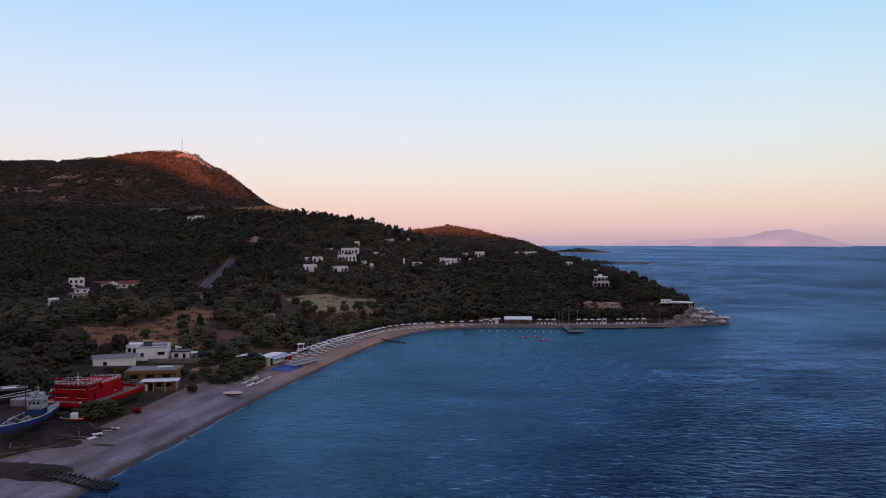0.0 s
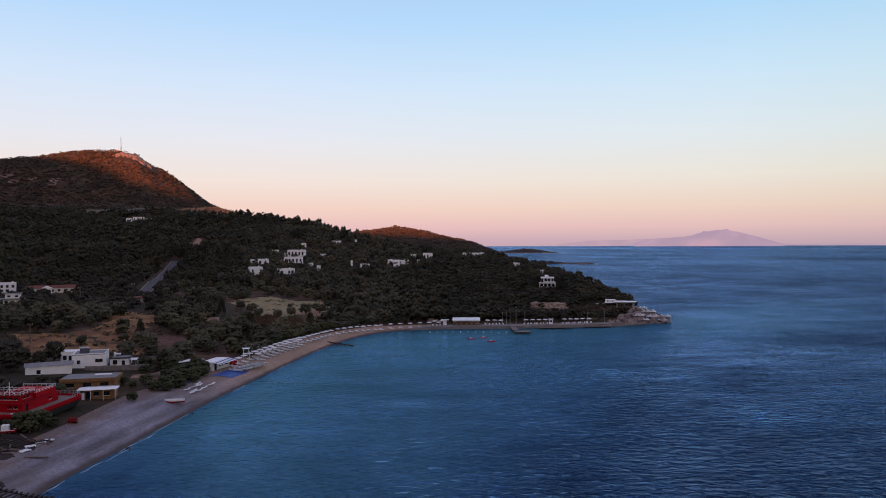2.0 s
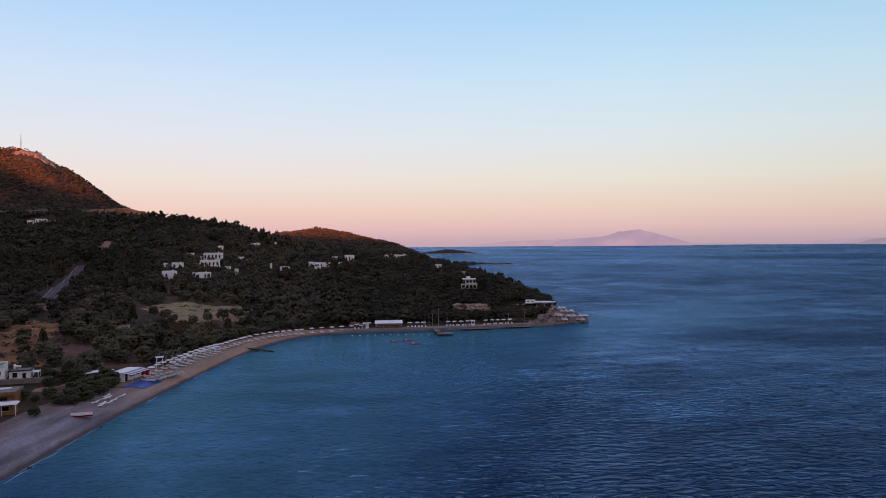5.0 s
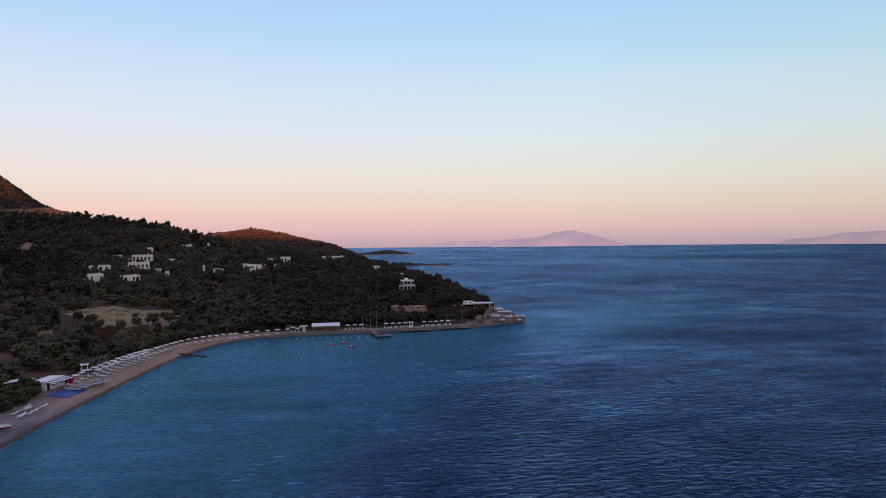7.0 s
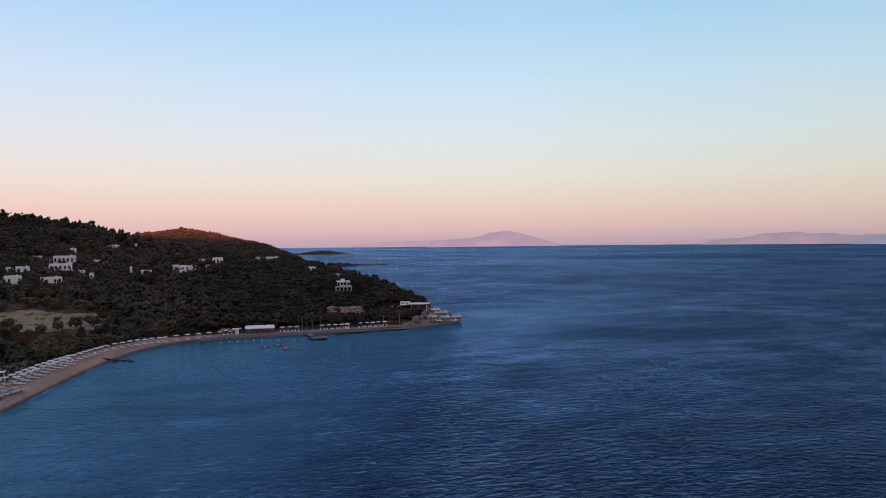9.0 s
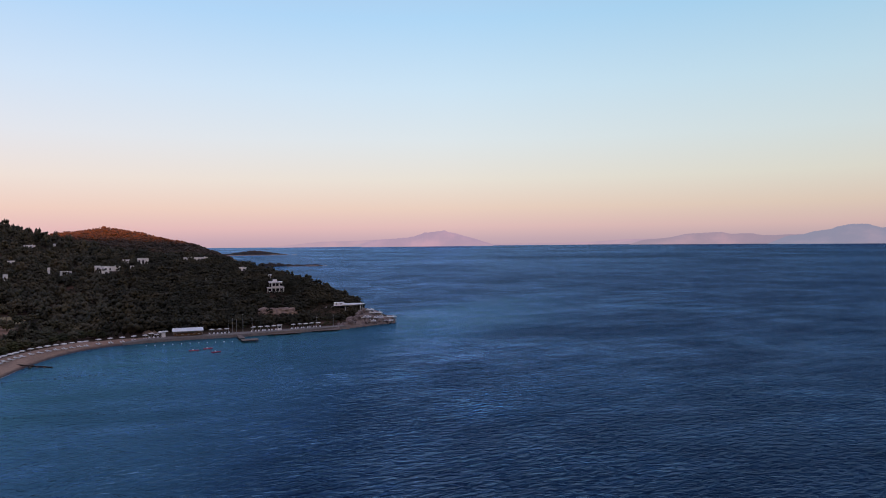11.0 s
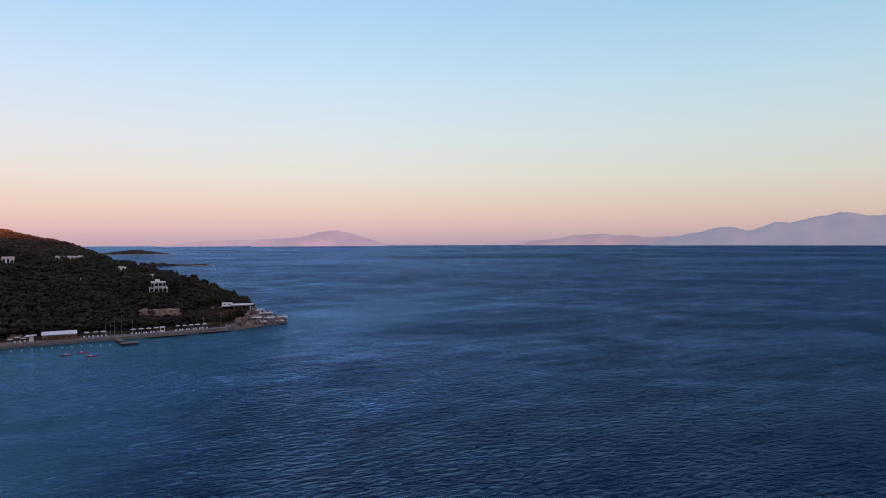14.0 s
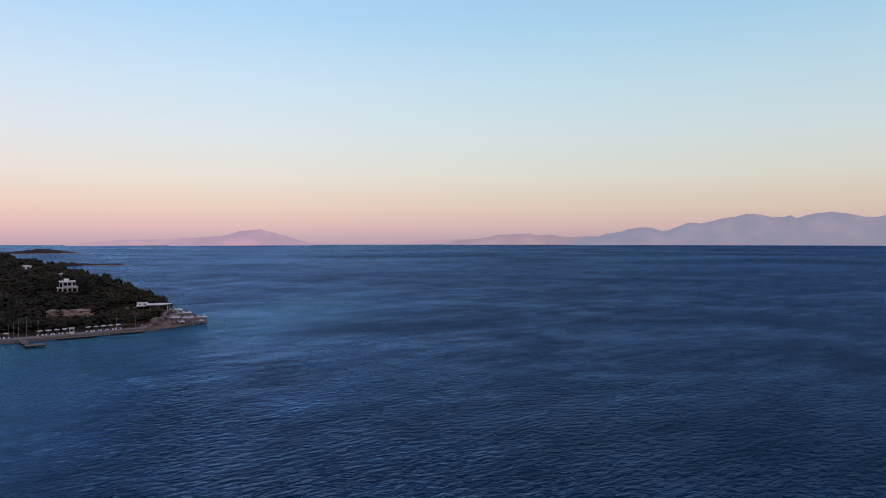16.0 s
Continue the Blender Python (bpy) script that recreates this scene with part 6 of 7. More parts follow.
jb = math.degrees(math.atan((1000 - 784) / 1244))
x, y, z = quay(jb, 0)
deck_jetty(x + 0.5, y + 0.3, -175 - jb, 12.5, 2.4, 0.95, "timber jetty running out from the promenade")
x2, y2 = 57.0, 305.0
deck_jetty(x2 - 3.4, y2 - 3.4, -92, 6.8, 5.2, 0.85, "broad timber bathing platform at the jetty's end")
for bearing, ln in ((13.3, 15), (16.6, 13)):
    x, y, z = quay(bearing, -2.6)
    deck_jetty(x - ln / 2 * math.cos(radians(bearing)), y + ln / 2 * math.sin(radians(bearing)) - 0.5, -90 - bearing * 0.2, ln, 4.2, 0.55, "low timber bathing deck along the quay")
for dx, tall in ((-2.2, 6.0), (-0.4, 6.8), (1.2, 6.3)):
    x, y, z = quay(jb - 0.35 + dx * 0.18, 3.5)
    s = thing("flagpole", x, y, z, 0, "slender pale flagpole by the jetty", "flagpole", "flagpoles")
    bm = B()
    rod(bm, (0, 0, 0), (0, 0, tall), 0.09, 0.05)
    part("pole", bm, M["steel"], s)
    bm = B()
    rod(bm, (0, 0, 0), (0, 0, 0.35), 0.25, n=8)
    part("foot", bm, M["concrete"], s)
for bearing, tall in ((10.2, 8.0), (10.9, 6.0), (17.2, 5), (15.9, 4.5)):
    x, y, z = quay(bearing, 5.6)
    s = thing("street_lamp", x, y, z, 0, "tall grey lamp post behind the promenade", "lamp post", "lamp posts")
    bm = B()
    rod(bm, (0, 0, 0), (0, 0, tall), 0.10, 0.06)
    part("pole", bm, M["steel"], s)
    bm = B()
    rounded(bm, -0.35, 0.35, -0.15, 0.15, tall, tall + 0.14, 0.04)
    part("head", bm, M["steel"], s)
b_ = math.degrees(math.atan((1071 - 784) / 1244))
s = thing("beach_hut", *quay(b_, 4.0), -b_, "small white booth on the promenade", "booth")
part("body", boxes((-0.9, 0.9, -0.8, 0.8, 0, 2.3)), M["white"], s)
part("roof", boxes((-1.15, 1.15, -1.05, 1.05, 2.303, 2.42)), M["white_paint"], s)
part("hatch", boxes((-0.6, 0.6, -0.83, -0.803, 1.0, 1.9)), M["glass"], s)
b_ = math.degrees(math.atan((880 - 784) / 1244))
s = thing("beach_hut", *quay(b_, 5.0), -b_, "small white changing booth by the umbrellas", "booth")
part("body", boxes((-0.8, 0.8, -0.8, 0.8, 0, 2.4)), M["white"], s)
part("roof", boxes((-1.9, 1.9, -1.5, 1.5, 2.403, 2.52)), M["canvas"], s)

# thin lines of foam where small waves break
M["foam"] = worn("sea_foam", (0.36, 0.40, 0.44), 0.6, grain=2.5, amount=0.25)
rs_ = np.random.default_rng(3)
for b0, ln, out in ((-25.5, 1.4, 1.2), (-23.2, 1.5, 1.8), (-21.6, 1.9, 2.6), (-20.6, 1.6, 1.0), (-19.2, 1.3, 2.2), (-18.3, 1.7, 0.8), (-16.6, 0.9, 0.9), (-12.4, 0.9, 0.8), (-9.0, 1.0, 0.7), (-6.3, 1.2, 0.7)):
    aa = np.linspace(b0, b0 + ln, 26)
    rr_ = np.array([float(shore_r(v)) for v in aa]) - out + 0.25 * np.sin(np.linspace(0, 9, 26) + b0)
    w_ = 0.28 * np.sin(np.linspace(0.05, 3.09, 26)) * (0.5 + 0.5 * rs_.uniform(0, 1, 26))
    rad = np.radians(aa)
    R2 = np.stack([rr_ - w_, rr_, rr_ + w_])
    Z2 = np.stack([0 * w_ + 0.005, 0 * w_ + 0.05, 0 * w_ + 0.005])
    tagged(sheet("foam", R2 * np.sin(rad), R2 * np.cos(rad), Z2, M["foam"]), "thin white line of breaking foam", "foam", kind="structure")


# ---- headland: rocks, restaurant, villa ----
def crag(name, X, Y, Z, material, label, category):
    return tagged(sheet(name, X, Y, Z, material, False), label, category, kind="structure")


a = np.linspace(17.2, 22.6, 90)
k = np.linspace(0, 1, 40)
A, K = np.meshgrid(np.radians(a), k)
deg = np.degrees(A)
R = shore_r(deg) - 4 + K * np.interp(deg, [17.2, 19.5, 21.2, 22.6], [14, 40, 34, 10])
X, Y = R * np.sin(A), R * np.cos(A)
rise = np.interp(deg, [17.2, 18.3, 19.6, 20.8, 21.6, 22.1, 22.6], [0.8, 3.0, 6.6, 4.2, 2.3, 0.9, 0.2])
prof = np.interp(K, [0, 0.10, 0.22, 0.45, 0.75, 1.0], [-1.2, 0.25, 0.7, 1.0, 0.85, -0.4])
jag = np.array([[noise.turbulence(Vector((x_ * 0.22, y_ * 0.22, 3.0)), 4, True) for x_, y_ in zip(rx_, ry_)] for rx_, ry_ in zip(X, Y)])
Z = prof * rise + (jag - 0.75) * 2.3 * np.clip(K * 8, 0, 1) * np.interp(deg, [17, 18, 22, 22.6], [0.3, 1, 0.7, 0.2]) - 1.4 * np.clip((deg - 22.1) / 0.5, 0, 1)
crag("rock_shore", X, Y, Z, M["stone"], "jagged grey limestone shore of the headland", "rocks")

ROCKS = []
for i in range(5):
    bm = bmesh.new()
    bmesh.ops.create_icosphere(bm, subdivisions=2, radius=1.0)
    for v in bm.verts:
        v.co *= 0.72 + 0.45 * noise.noise(v.co * 1.3 + Vector((i * 7, 0, 0))) + 0.25 * noise.noise(v.co * 3 + Vector((0, i * 5, 0)))
    me = bpy.data.meshes.new("boulder")
    bm.to_mesh(me)
    bm.free()
    me.materials.append(M["stone"])
    ROCKS.append(me)
for i in range(70):
    b_ = random.uniform(17.6, 22.1)
    d_ = random.uniform(-2.5, 7) if i % 3 else random.uniform(4, 22)
    r_ = float(shore_r(b_)) + d_
    x, y = r_ * math.sin(radians(b_)), r_ * math.cos(radians(b_))
    kk = np.clip((d_ + 4) / np.interp(b_, [17.2, 19.5, 21.2, 22.6], [14, 40, 34, 10]), 0, 1)
    z = float(np.interp(kk, [0, 0.10, 0.22, 0.45, 0.75, 1.0], [-1.2, 0.25, 0.7, 1.0, 0.85, -0.4]) * np.interp(b_, [17.2, 18.3, 19.6, 20.8, 21.6, 22.1, 22.6], [0.8, 3.0, 6.6, 4.2, 2.3, 0.9, -1.4]))
    s = random.uniform(0.5, 1.7) * (0.75 if d_ < 0 else 1)
    ob = part("boulder", ROCKS[i % 5], None)
    ob.matrix_world = pose(x, y, max(z, -0.2), random.uniform(0, 360), random.uniform(0, 40), random.uniform(0, 360)) @ Matrix.Diagonal((s * 1.3, s, s * 0.75, 1))
    tagged(ob, "weathered grey boulder on the rocky shore", "rock", "boulders of the headland")

# bathing platforms on the rocks
for b_, d_, up, w_, l_ in ((20.22, 1.0, 1.98, 5.1, 2.6), (20.79, 3.0, 3.15, 5.2, 2.6), (21.63, 6.0, 2.68, 8.2, 2.6), (20.59, 10.5, 4.92, 7.0, 2.6), (19.82, 3.0, 4.04, 5.1, 2.6), (21.63, 1.0, 1.32, 4.6, 2.6), (20.02, 15.0, 6.32, 5.8, 2.6)):
    r_ = float(shore_r(b_)) + d_
    s = thing("bathing_platform", r_ * math.sin(radians(b_)), r_ * math.cos(radians(b_)), up, -b_ + 6, "white bathing platform on posts over the rocks", "platform", "platforms on the rocks")
    part("deck", boxes((-w_ / 2, w_ / 2, -l_ / 2, l_ / 2, 0, 0.16)), M["white_paint"], s)
    for px in (-w_ / 2 + 0.3, 0, w_ / 2 - 0.3):
        for py in (-l_ / 2 + 0.3, l_ / 2 - 0.3):
            bm = B()
            rod(bm, (px, py, -2.6), (px, py, -0.003), 0.09)
            part("post", bm, M["steel"], s)
    for i in range(3):
        m_ = s.matrix_world @ Vector((-w_ / 3 + i * w_ / 3, 0, 0.16))
        put_bed(m_.x, m_.y, m_.z, 20 + random.uniform(-20, 20))

# cut rock face under the villa
u, v = np.meshgrid(np.linspace(0, 1, 60), np.linspace(0, 1, 16))
x0, y0, x1, y1 = 72.5, 360.5, 93.0, 355.0
jag = np.array([[noise.turbulence(Vector((a_ * 9, b_ * 2.5, 8.0)), 4, True) for a_, b_ in zip(ra_, rb_)] for ra_, rb_ in zip(u, v)])
tall = np.interp(u, [0, 0.15, 0.35, 0.6, 0.85, 1], [2.4, 4.3, 4.6, 4.3, 4.2, 2.2])
push = v * 1.6 + (jag - 0.7) * 1.3
X, Y = x0 + (x1 - x0) * u + 0.25 * push, y0 + (y1 - y0) * u + push + 3.0 * (v > 0.95)
Z = 3.4 + np.interp(u, [0, 0.3, 1], [1.6, 0, 0.8]) + tall * v - 0.6 * (v < 0.05)
crag("rock_face", X, Y, Z, M["beige_rock"], "cut beige rock face above the promenade", "rock face")
for x, y, w_, t_ in ((-6, 334, 9, 2.6), (21, 336, 7, 2.4), (33.5, 340, 8, 2.2)):
    u, v = np.meshgrid(np.linspace(0, 1, 24), np.linspace(0, 1, 8))
    jag = np.array([[noise.turbulence(Vector((a_ * 4 + x, b_ * 2, 2.0)), 3, True) for a_, b_ in zip(ra_, rb_)] for ra_, rb_ in zip(u, v)])
    crag("rock_face", x + w_ * (u - 0.5), y + v * 1.5 + (jag - 0.6) + 2.5 * (v > 0.9), land(x, y) - 0.5 + t_ * v * np.sin(3.14 * np.clip(u, 0.03, 0.97)) ** 0.4, M["beige_rock"], "low bank of brown earth and rock", "bank")

r_ = thing("restaurant", 118.8, 361.8, 3.9, -19, "white cliff-top restaurant with a wide flat canopy roof", "restaurant")
part("terrace", boxes((-13, 13, -3, 8, -2.6, 0)), M["stone"], r_, "stone retaining terrace")
shell(r_, 12, 7, 3.2, row_of(4, 12, 2.6, 0.1, 2.9), [(1, 5.5, 0.1, 2.6)], z=0.003, x=0, y=2.5, mat=M["stone"], frame_mat=M["dark_wood"])
part("roof", boxes((-6.3, 6.3, 0.2, 9.8, 3.206, 3.45)), M["white"], r_)
bm = B()
prism(bm, [(4.5 + 5.0 * math.sin(math.pi * i / 12), 3.4 - 4.4 * math.cos(math.pi * i / 12)) for i in range(13)] + [(-2.0, 7.8), (-2.0, -1.0)], 3.46, 3.95, [(4.7 + 5.6 * math.sin(math.pi * i / 12), 3.4 - 4.9 * math.cos(math.pi * i / 12)) for i in range(13)] + [(-2.0, 8.2), (-2.0, -1.4)])
part("canopy", bm, M["white_paint"], r_, "wide white rounded canopy")
for px, py in ((8.2, -0.2), (9.0, 3.2), (8.0, 6.6), (4.0, -0.7), (0.0, -0.8)):
    bm = B()
    rod(bm, (px, py, 0), (px, py, 3.457), 0.10)
    part("column", bm, M["white_paint"], r_)
shell(r_, 5, 3.5, 1.2, [(0.8, 1.6, 0.3, 0.9), (3.2, 4.0, 0.3, 0.9)], z=3.46, x=-3.5, y=2.5)
part("roof_hut", boxes((-6.2, -0.8, 2.3, 6.2, 4.663, 4.8)), M["white"], r_)
part("side_roof", boxes((-13, -6.4, 0.5, 6.5, 2.5, 2.7)), M["cream"], r_)
for px in (-12.6, -10.5, -8.4):
    part("side_post", boxes((px - 0.1, px + 0.1, 0.8, 1.0, 0, 2.497)), M["white_paint"], r_)
part("lower_terrace", boxes((-14, -4, -5.5, -3.003, -2.6, -0.9)), M["white"], r_, "white lower terrace wall")
for i in range(14):
    part("baluster", boxes((-6 + i * 1.2, -5.94 + i * 1.2, -2.9, -2.84, 0, 0.9)), M["white_paint"], r_)
part("handrail", boxes((-6.1, 9.8, -2.92, -2.82, 0.903, 0.98)), M["white_paint"], r_)

v_ = thing("villa", 91.0, 403.0, 9.7, -12, "white three-storey villa with deep loggias among pines", "villa")
for lev in range(3):
    z_ = 0.003 + lev * 3.0
    w_ = 11.0 if lev < 2 else 9.0
    shell(v_, w_, 8, 2.85, row_of(4, w_, 1.9, 0.1, 2.3), row_of(2, 7.5, 1.4, 0.8, 2.1), row_of(2, 7.5, 1.4, 0.8, 2.1), z=z_, y=1.5)
    part("floor_slab", boxes((-6.2 if lev < 2 else -4.9, 6.2 if lev < 2 else 4.9, -0.3, 9.8, z_ + 2.853, z_ + 2.997)), M["white"], v_)
    for px in (-5.6, -2.8, 0, 2.8, 5.6):
        if lev < 2 or abs(px) < 5:
            part("pillar", boxes((px - 0.22, px + 0.22, -0.2, 0.2, z_, z_ + 2.85)), M["white"], v_)
            if px < 5:
                part("balcony_rail", boxes((px + 0.223, px + 2.577, -0.15, -0.05, z_ + 0.1, z_ + 0.85)), M["white"], v_)
part("roof_hut", boxes((-2, 1.0, 4, 7, 9.003, 10.2)), M["white"], v_)
v_.matrix_world = v_.matrix_world @ Matrix.Diagonal((0.80, 1, 1, 1))

# ---- white houses on the wooded hill ----
def hill_house(x, y, turn, w, d, h, label, storeys=1, lift=1.2):
    s = thing("house", x, y, land(x, y) + lift, turn, label, "house", "houses on the hill")
    part("footing", boxes((-w / 2, w / 2, 0, d, -4.5, -0.003)), M["stone"], s, "rubble stone footing")
    n = max(1, int(w / 2.3))
    each = h / storeys
    for k_ in range(storeys):
        shell(s, w, d, each, row_of(n, w, random.uniform(0.9, 1.5), random.uniform(0.06, 0.3) * each, 0.74 * each, [q for q in range(n) if n > 2 and random.random() < 0.35]) if w > 2.6 else (), row_of(2, d - 0.5, 0.8, 0.38 * each, 0.72 * each) if d > 3.6 else (), z=k_ * each)
    flat_roof(s, w, d, h, M["white"], parapet=0.3)
    if w > 7:
        part("pergola_roof", boxes((-w / 2 - 2.6, -w / 2 - 0.003, 0.4, d * 0.7, h * 0.55, h * 0.55 + 0.14)), M["white"], s)
        for py in (0.6, d * 0.6):
            part("pergola_post", boxes((-w / 2 - 2.5, -w / 2 - 2.3, py, py + 0.2, -2.5, h * 0.55 - 0.003)), M["white"], s)
        part("chimney", boxes((w / 4, w / 4 + 0.6, d * 0.6, d * 0.6 + 0.6, h + 0.163, h + 1.1)), M["white"], s)
    return s


LBL = "white flat-roofed house half hidden among the pines"
HILL = [(-71.7, 542.2, 12.8, 4.6, 1, 3.7), (-70.4, 517.5, 13.1, 4.1, 1, 3.7), (-71.4, 590.2, 3.8, 3.3, 1, 3.7), (-88.2, 472.9, 7.9, 4.6, 1, 3.7), (-68.5, 474.1, 10.2, 3.5, 1, 3.5), (-91.1, 515.3, 7.4, 3.1, 1, 3.6),
        (-99.8, 520.3, 3.4, 2.0, 1, 3.5), (-92.0, 569.6, 6.0, 1.7, 1, 3.4), (-52.8, 557.4, 5.0, 1.7, 1, 3.6), (-49.5, 495.1, 1.9, 3.6, 1, 3.6), (-45.8, 620.8, 7.4, 1.7, 1, 3.7), (-30.8, 634.8, 2.4, 2.4, 1, 3.7),
        (-18.3, 512.3, 6.5, 2.3, 1, 3.6), (0.0, 519.2, 3.9, 3.2, 1, 3.6), (8.5, 512.2, 10.3, 2.7, 1, 3.5), (4.7, 507.6, 4.2, 1.7, 1, 3.5), (17.1, 531.1, 4.8, 2.0, 1, 3.5), (27.6, 518.6, 7.0, 3.6, 1, 3.6),
        (21.3, 507.8, 3.0, 1.7, 1, 3.3), (-63.4, 513.8, 3.5, 1.7, 1, 2.9), (-57.3, 514.5, 3.5, 1.7, 1, 3.4), (-28.2, 516.4, 1.5, 4.3, 1, 3.6), (56.1, 517.4, 5.6, 1.7, 1, 3.4), (64.2, 514.4, 9.3, 1.7, 1, 3.2),
        (82.2, 458.4, 4.9, 1.7, 1, 3.1), (58.4, 441.1, 1.0, 1.7, 1, 3.0), (92.9, 426.0, 2.0, 1.7, 1, 2.8), (-271.0, 783.1, 11.2, 3.6, 1, 3.9), (-275.6, 767.2, 5.5, 4.1, 1, 4.0)]
for i, (x, y, w, h_, st, up) in enumerate(HILL):
    hill_house(x, y, -math.degrees(math.atan2(x, y)) + random.uniform(-14, 14), w, min(7.0, 2.5 + 0.5 * w), h_, LBL if w > 4 else "small white outbuilding among the pines", st, up)

# garden trees and tall shrubs before the houses
p, size, tall = [], [], []
for x, y, w, h_, st, up in HILL:
    r_ = math.hypot(x, y)
    ux, uy = x / r_, y / r_
    for i in range(int(8 + 1.6 * w)):
        side, ahead = random.uniform(-w / 2 - 2.5, w / 2 + 2.5), random.uniform(0.8, 9.0)
        p.append((x - ux * ahead + uy * side, y - uy * ahead - ux * side))
        size.append(random.uniform(2.8, 4.6))
        tall.append(max(1.5, (up + 0.6 + random.uniform(-0.4, 1.1) + (2.2 if random.random() < 0.16 else 0)) * 1.22 + 0.05 * ahead))
woods("garden_wood", np.array(p), np.array(size), np.array(tall), round_shapes, M["pine_light"], "dark green shrubs and small trees below the houses", "trees")

# houses among the olives
hill_house(-197.5, 379, 24, 7.4, 7, 4.6, "pale two-storey house above the olives", 2, 0.2)
h = thing("house", -170, 330.5, land(-170, 331) - 0.1, 22, "white house with a broad grey overhanging roof", "house")
shell(h, 7.5, 6, 2.9, row_of(3, 7.5, 1.3, 0.8, 2.1), row_of(2, 5.5, 1.1, 0.8, 2.0))
part("roof", boxes((-5.2, 5.2, -1.6, 7.2, 2.903, 3.15)), M["roof_grey"], h)
shell(h, 6, 4.5, 2.0, row_of(2, 6, 1.2, 0.5, 1.4), z=3.153, y=1.0)
part("upper_roof", boxes((-3.6, 3.6, 0.4, 6.0, 5.156, 5.35)), M["roof_grey"], h)
part("terrace_wall", boxes((-9, -4.0, -2.0, -1.7, 0, 1.0)), M["cream"], h)


def gable(bm, w, d, z, rise, over=0.4):
    prism(bm, [(-w / 2 - over, -over), (w / 2 + over, -over), (w / 2 + over, d + over), (-w / 2 - over, d + over)], z, z + rise,
          [(-w / 2 - over, d / 2 - 0.1), (w / 2 + over, d / 2 - 0.1), (w / 2 + over, d / 2 + 0.1), (-w / 2 - over, d / 2 + 0.1)])


h = thing("house", -178.5, 383, land(-178, 385) - 0.2, 24, "long low house with red tiled roof and white porch", "house")
shell(h, 24, 6, 2.6, row_of(8, 24, 1.2, 0.8, 2.0), mat=M["cream"])
bm = B()
gable(bm, 24, 6, 2.603, 1.5)
part("roof", bm, M["tile"], h, "red tiled roof")
shell(h, 4.6, 2.0, 2.7, [(1.5, 3.1, 0.05, 2.2)], z=0, x=-1.0, y=-2.05)
bm = B()
prism(bm, [(-3.6, -2.3), (1.6, -2.3), (1.6, 0.6), (-3.6, 0.6)], 2.706, 3.9, [(-1.2, -2.3), (-0.8, -2.3), (-0.8, 0.6), (-1.2, 0.6)])
part("porch_gable", bm, M["white"], h)
hill_house(-167, 303, 28, 12, 6, 3.0, "unfinished grey-brown block house among olives", 1, 0.1)
h = thing("house", -124, 362, land(-124, 362) - 0.6, 20, "small tiled cottage hidden among the olives", "house")
shell(h, 6, 5, 2.6, row_of(2, 6, 1.1, 0.8, 1.9), mat=M["cream"])
bm = B()
gable(bm, 6, 5, 2.603, 1.3)
part("roof", bm, M["tile"], h)

# ---- poles, pylon and the mast on the summit ----
def utility_pole(x, y, tall, arm=True):
    s = thing("utility_pole", x, y, land(x, y), 20, "grey wooden utility pole with crossarm", "pole", "utility poles")
    bm = B()
    rod(bm, (0, 0, -0.3), (0, 0, tall), 0.16, 0.10)
    part("pole", bm, M["wood"], s)
    if arm:
        part("crossarm", boxes((-0.9, 0.9, -0.06, 0.06, tall - 0.8, tall - 0.65)), M["wood"], s)
        for px in (-0.75, 0, 0.75):
            bm = B()
            rod(bm, (px, 0, tall - 0.647), (px, 0, tall - 0.40), 0.05)
            part("insulator", bm, M["plastic"], s)


for x, y, t_ in ((-130.9, 369, 8.5), (-147, 346, 8.5), (-170.8, 302, 8), (-141, 415, 8), (-143, 450, 8), (-160, 520, 8), (-151, 560, 8), (-139, 392, 6), (-118, 240, 7), (-35, 350, 7)):
    utility_pole(x, y, t_)


def lattice(name, x, y, z, tall, w0, w1, label, cat, mat, n=8):
    s = thing(name, x, y, z, 15, label, cat)
    lv = [(tall * i / n, w0 + (w1 - w0) * i / n) for i in range(n + 1)]
    for sx, sy in ((-1, -1), (1, -1), (1, 1), (-1, 1)):
        bm = B()
        rod(bm, (sx * w0, sy * w0, -1), (sx * w1, sy * w1, tall), 0.03 * w0 + 0.07, n=5)
        part("leg", bm, mat, s)
    for i in range(n):
        (z0, a0), (z1, a1) = lv[i], lv[i + 1]
        bm = B()
        for (sx, sy), (tx, ty) in (((-1, -1), (1, -1)), ((1, -1), (1, 1)), ((1, 1), (-1, 1)), ((-1, 1), (-1, -1))):
            rod(bm, (sx * a0, sy * a0, z0), (tx * a1, ty * a1, z1), 0.05, n=4)
            rod(bm, (sx * a1, sy * a1, z1), (tx * a1, ty * a1, z1), 0.05, n=4)
        part("bracing", bm, mat, s)
    return s


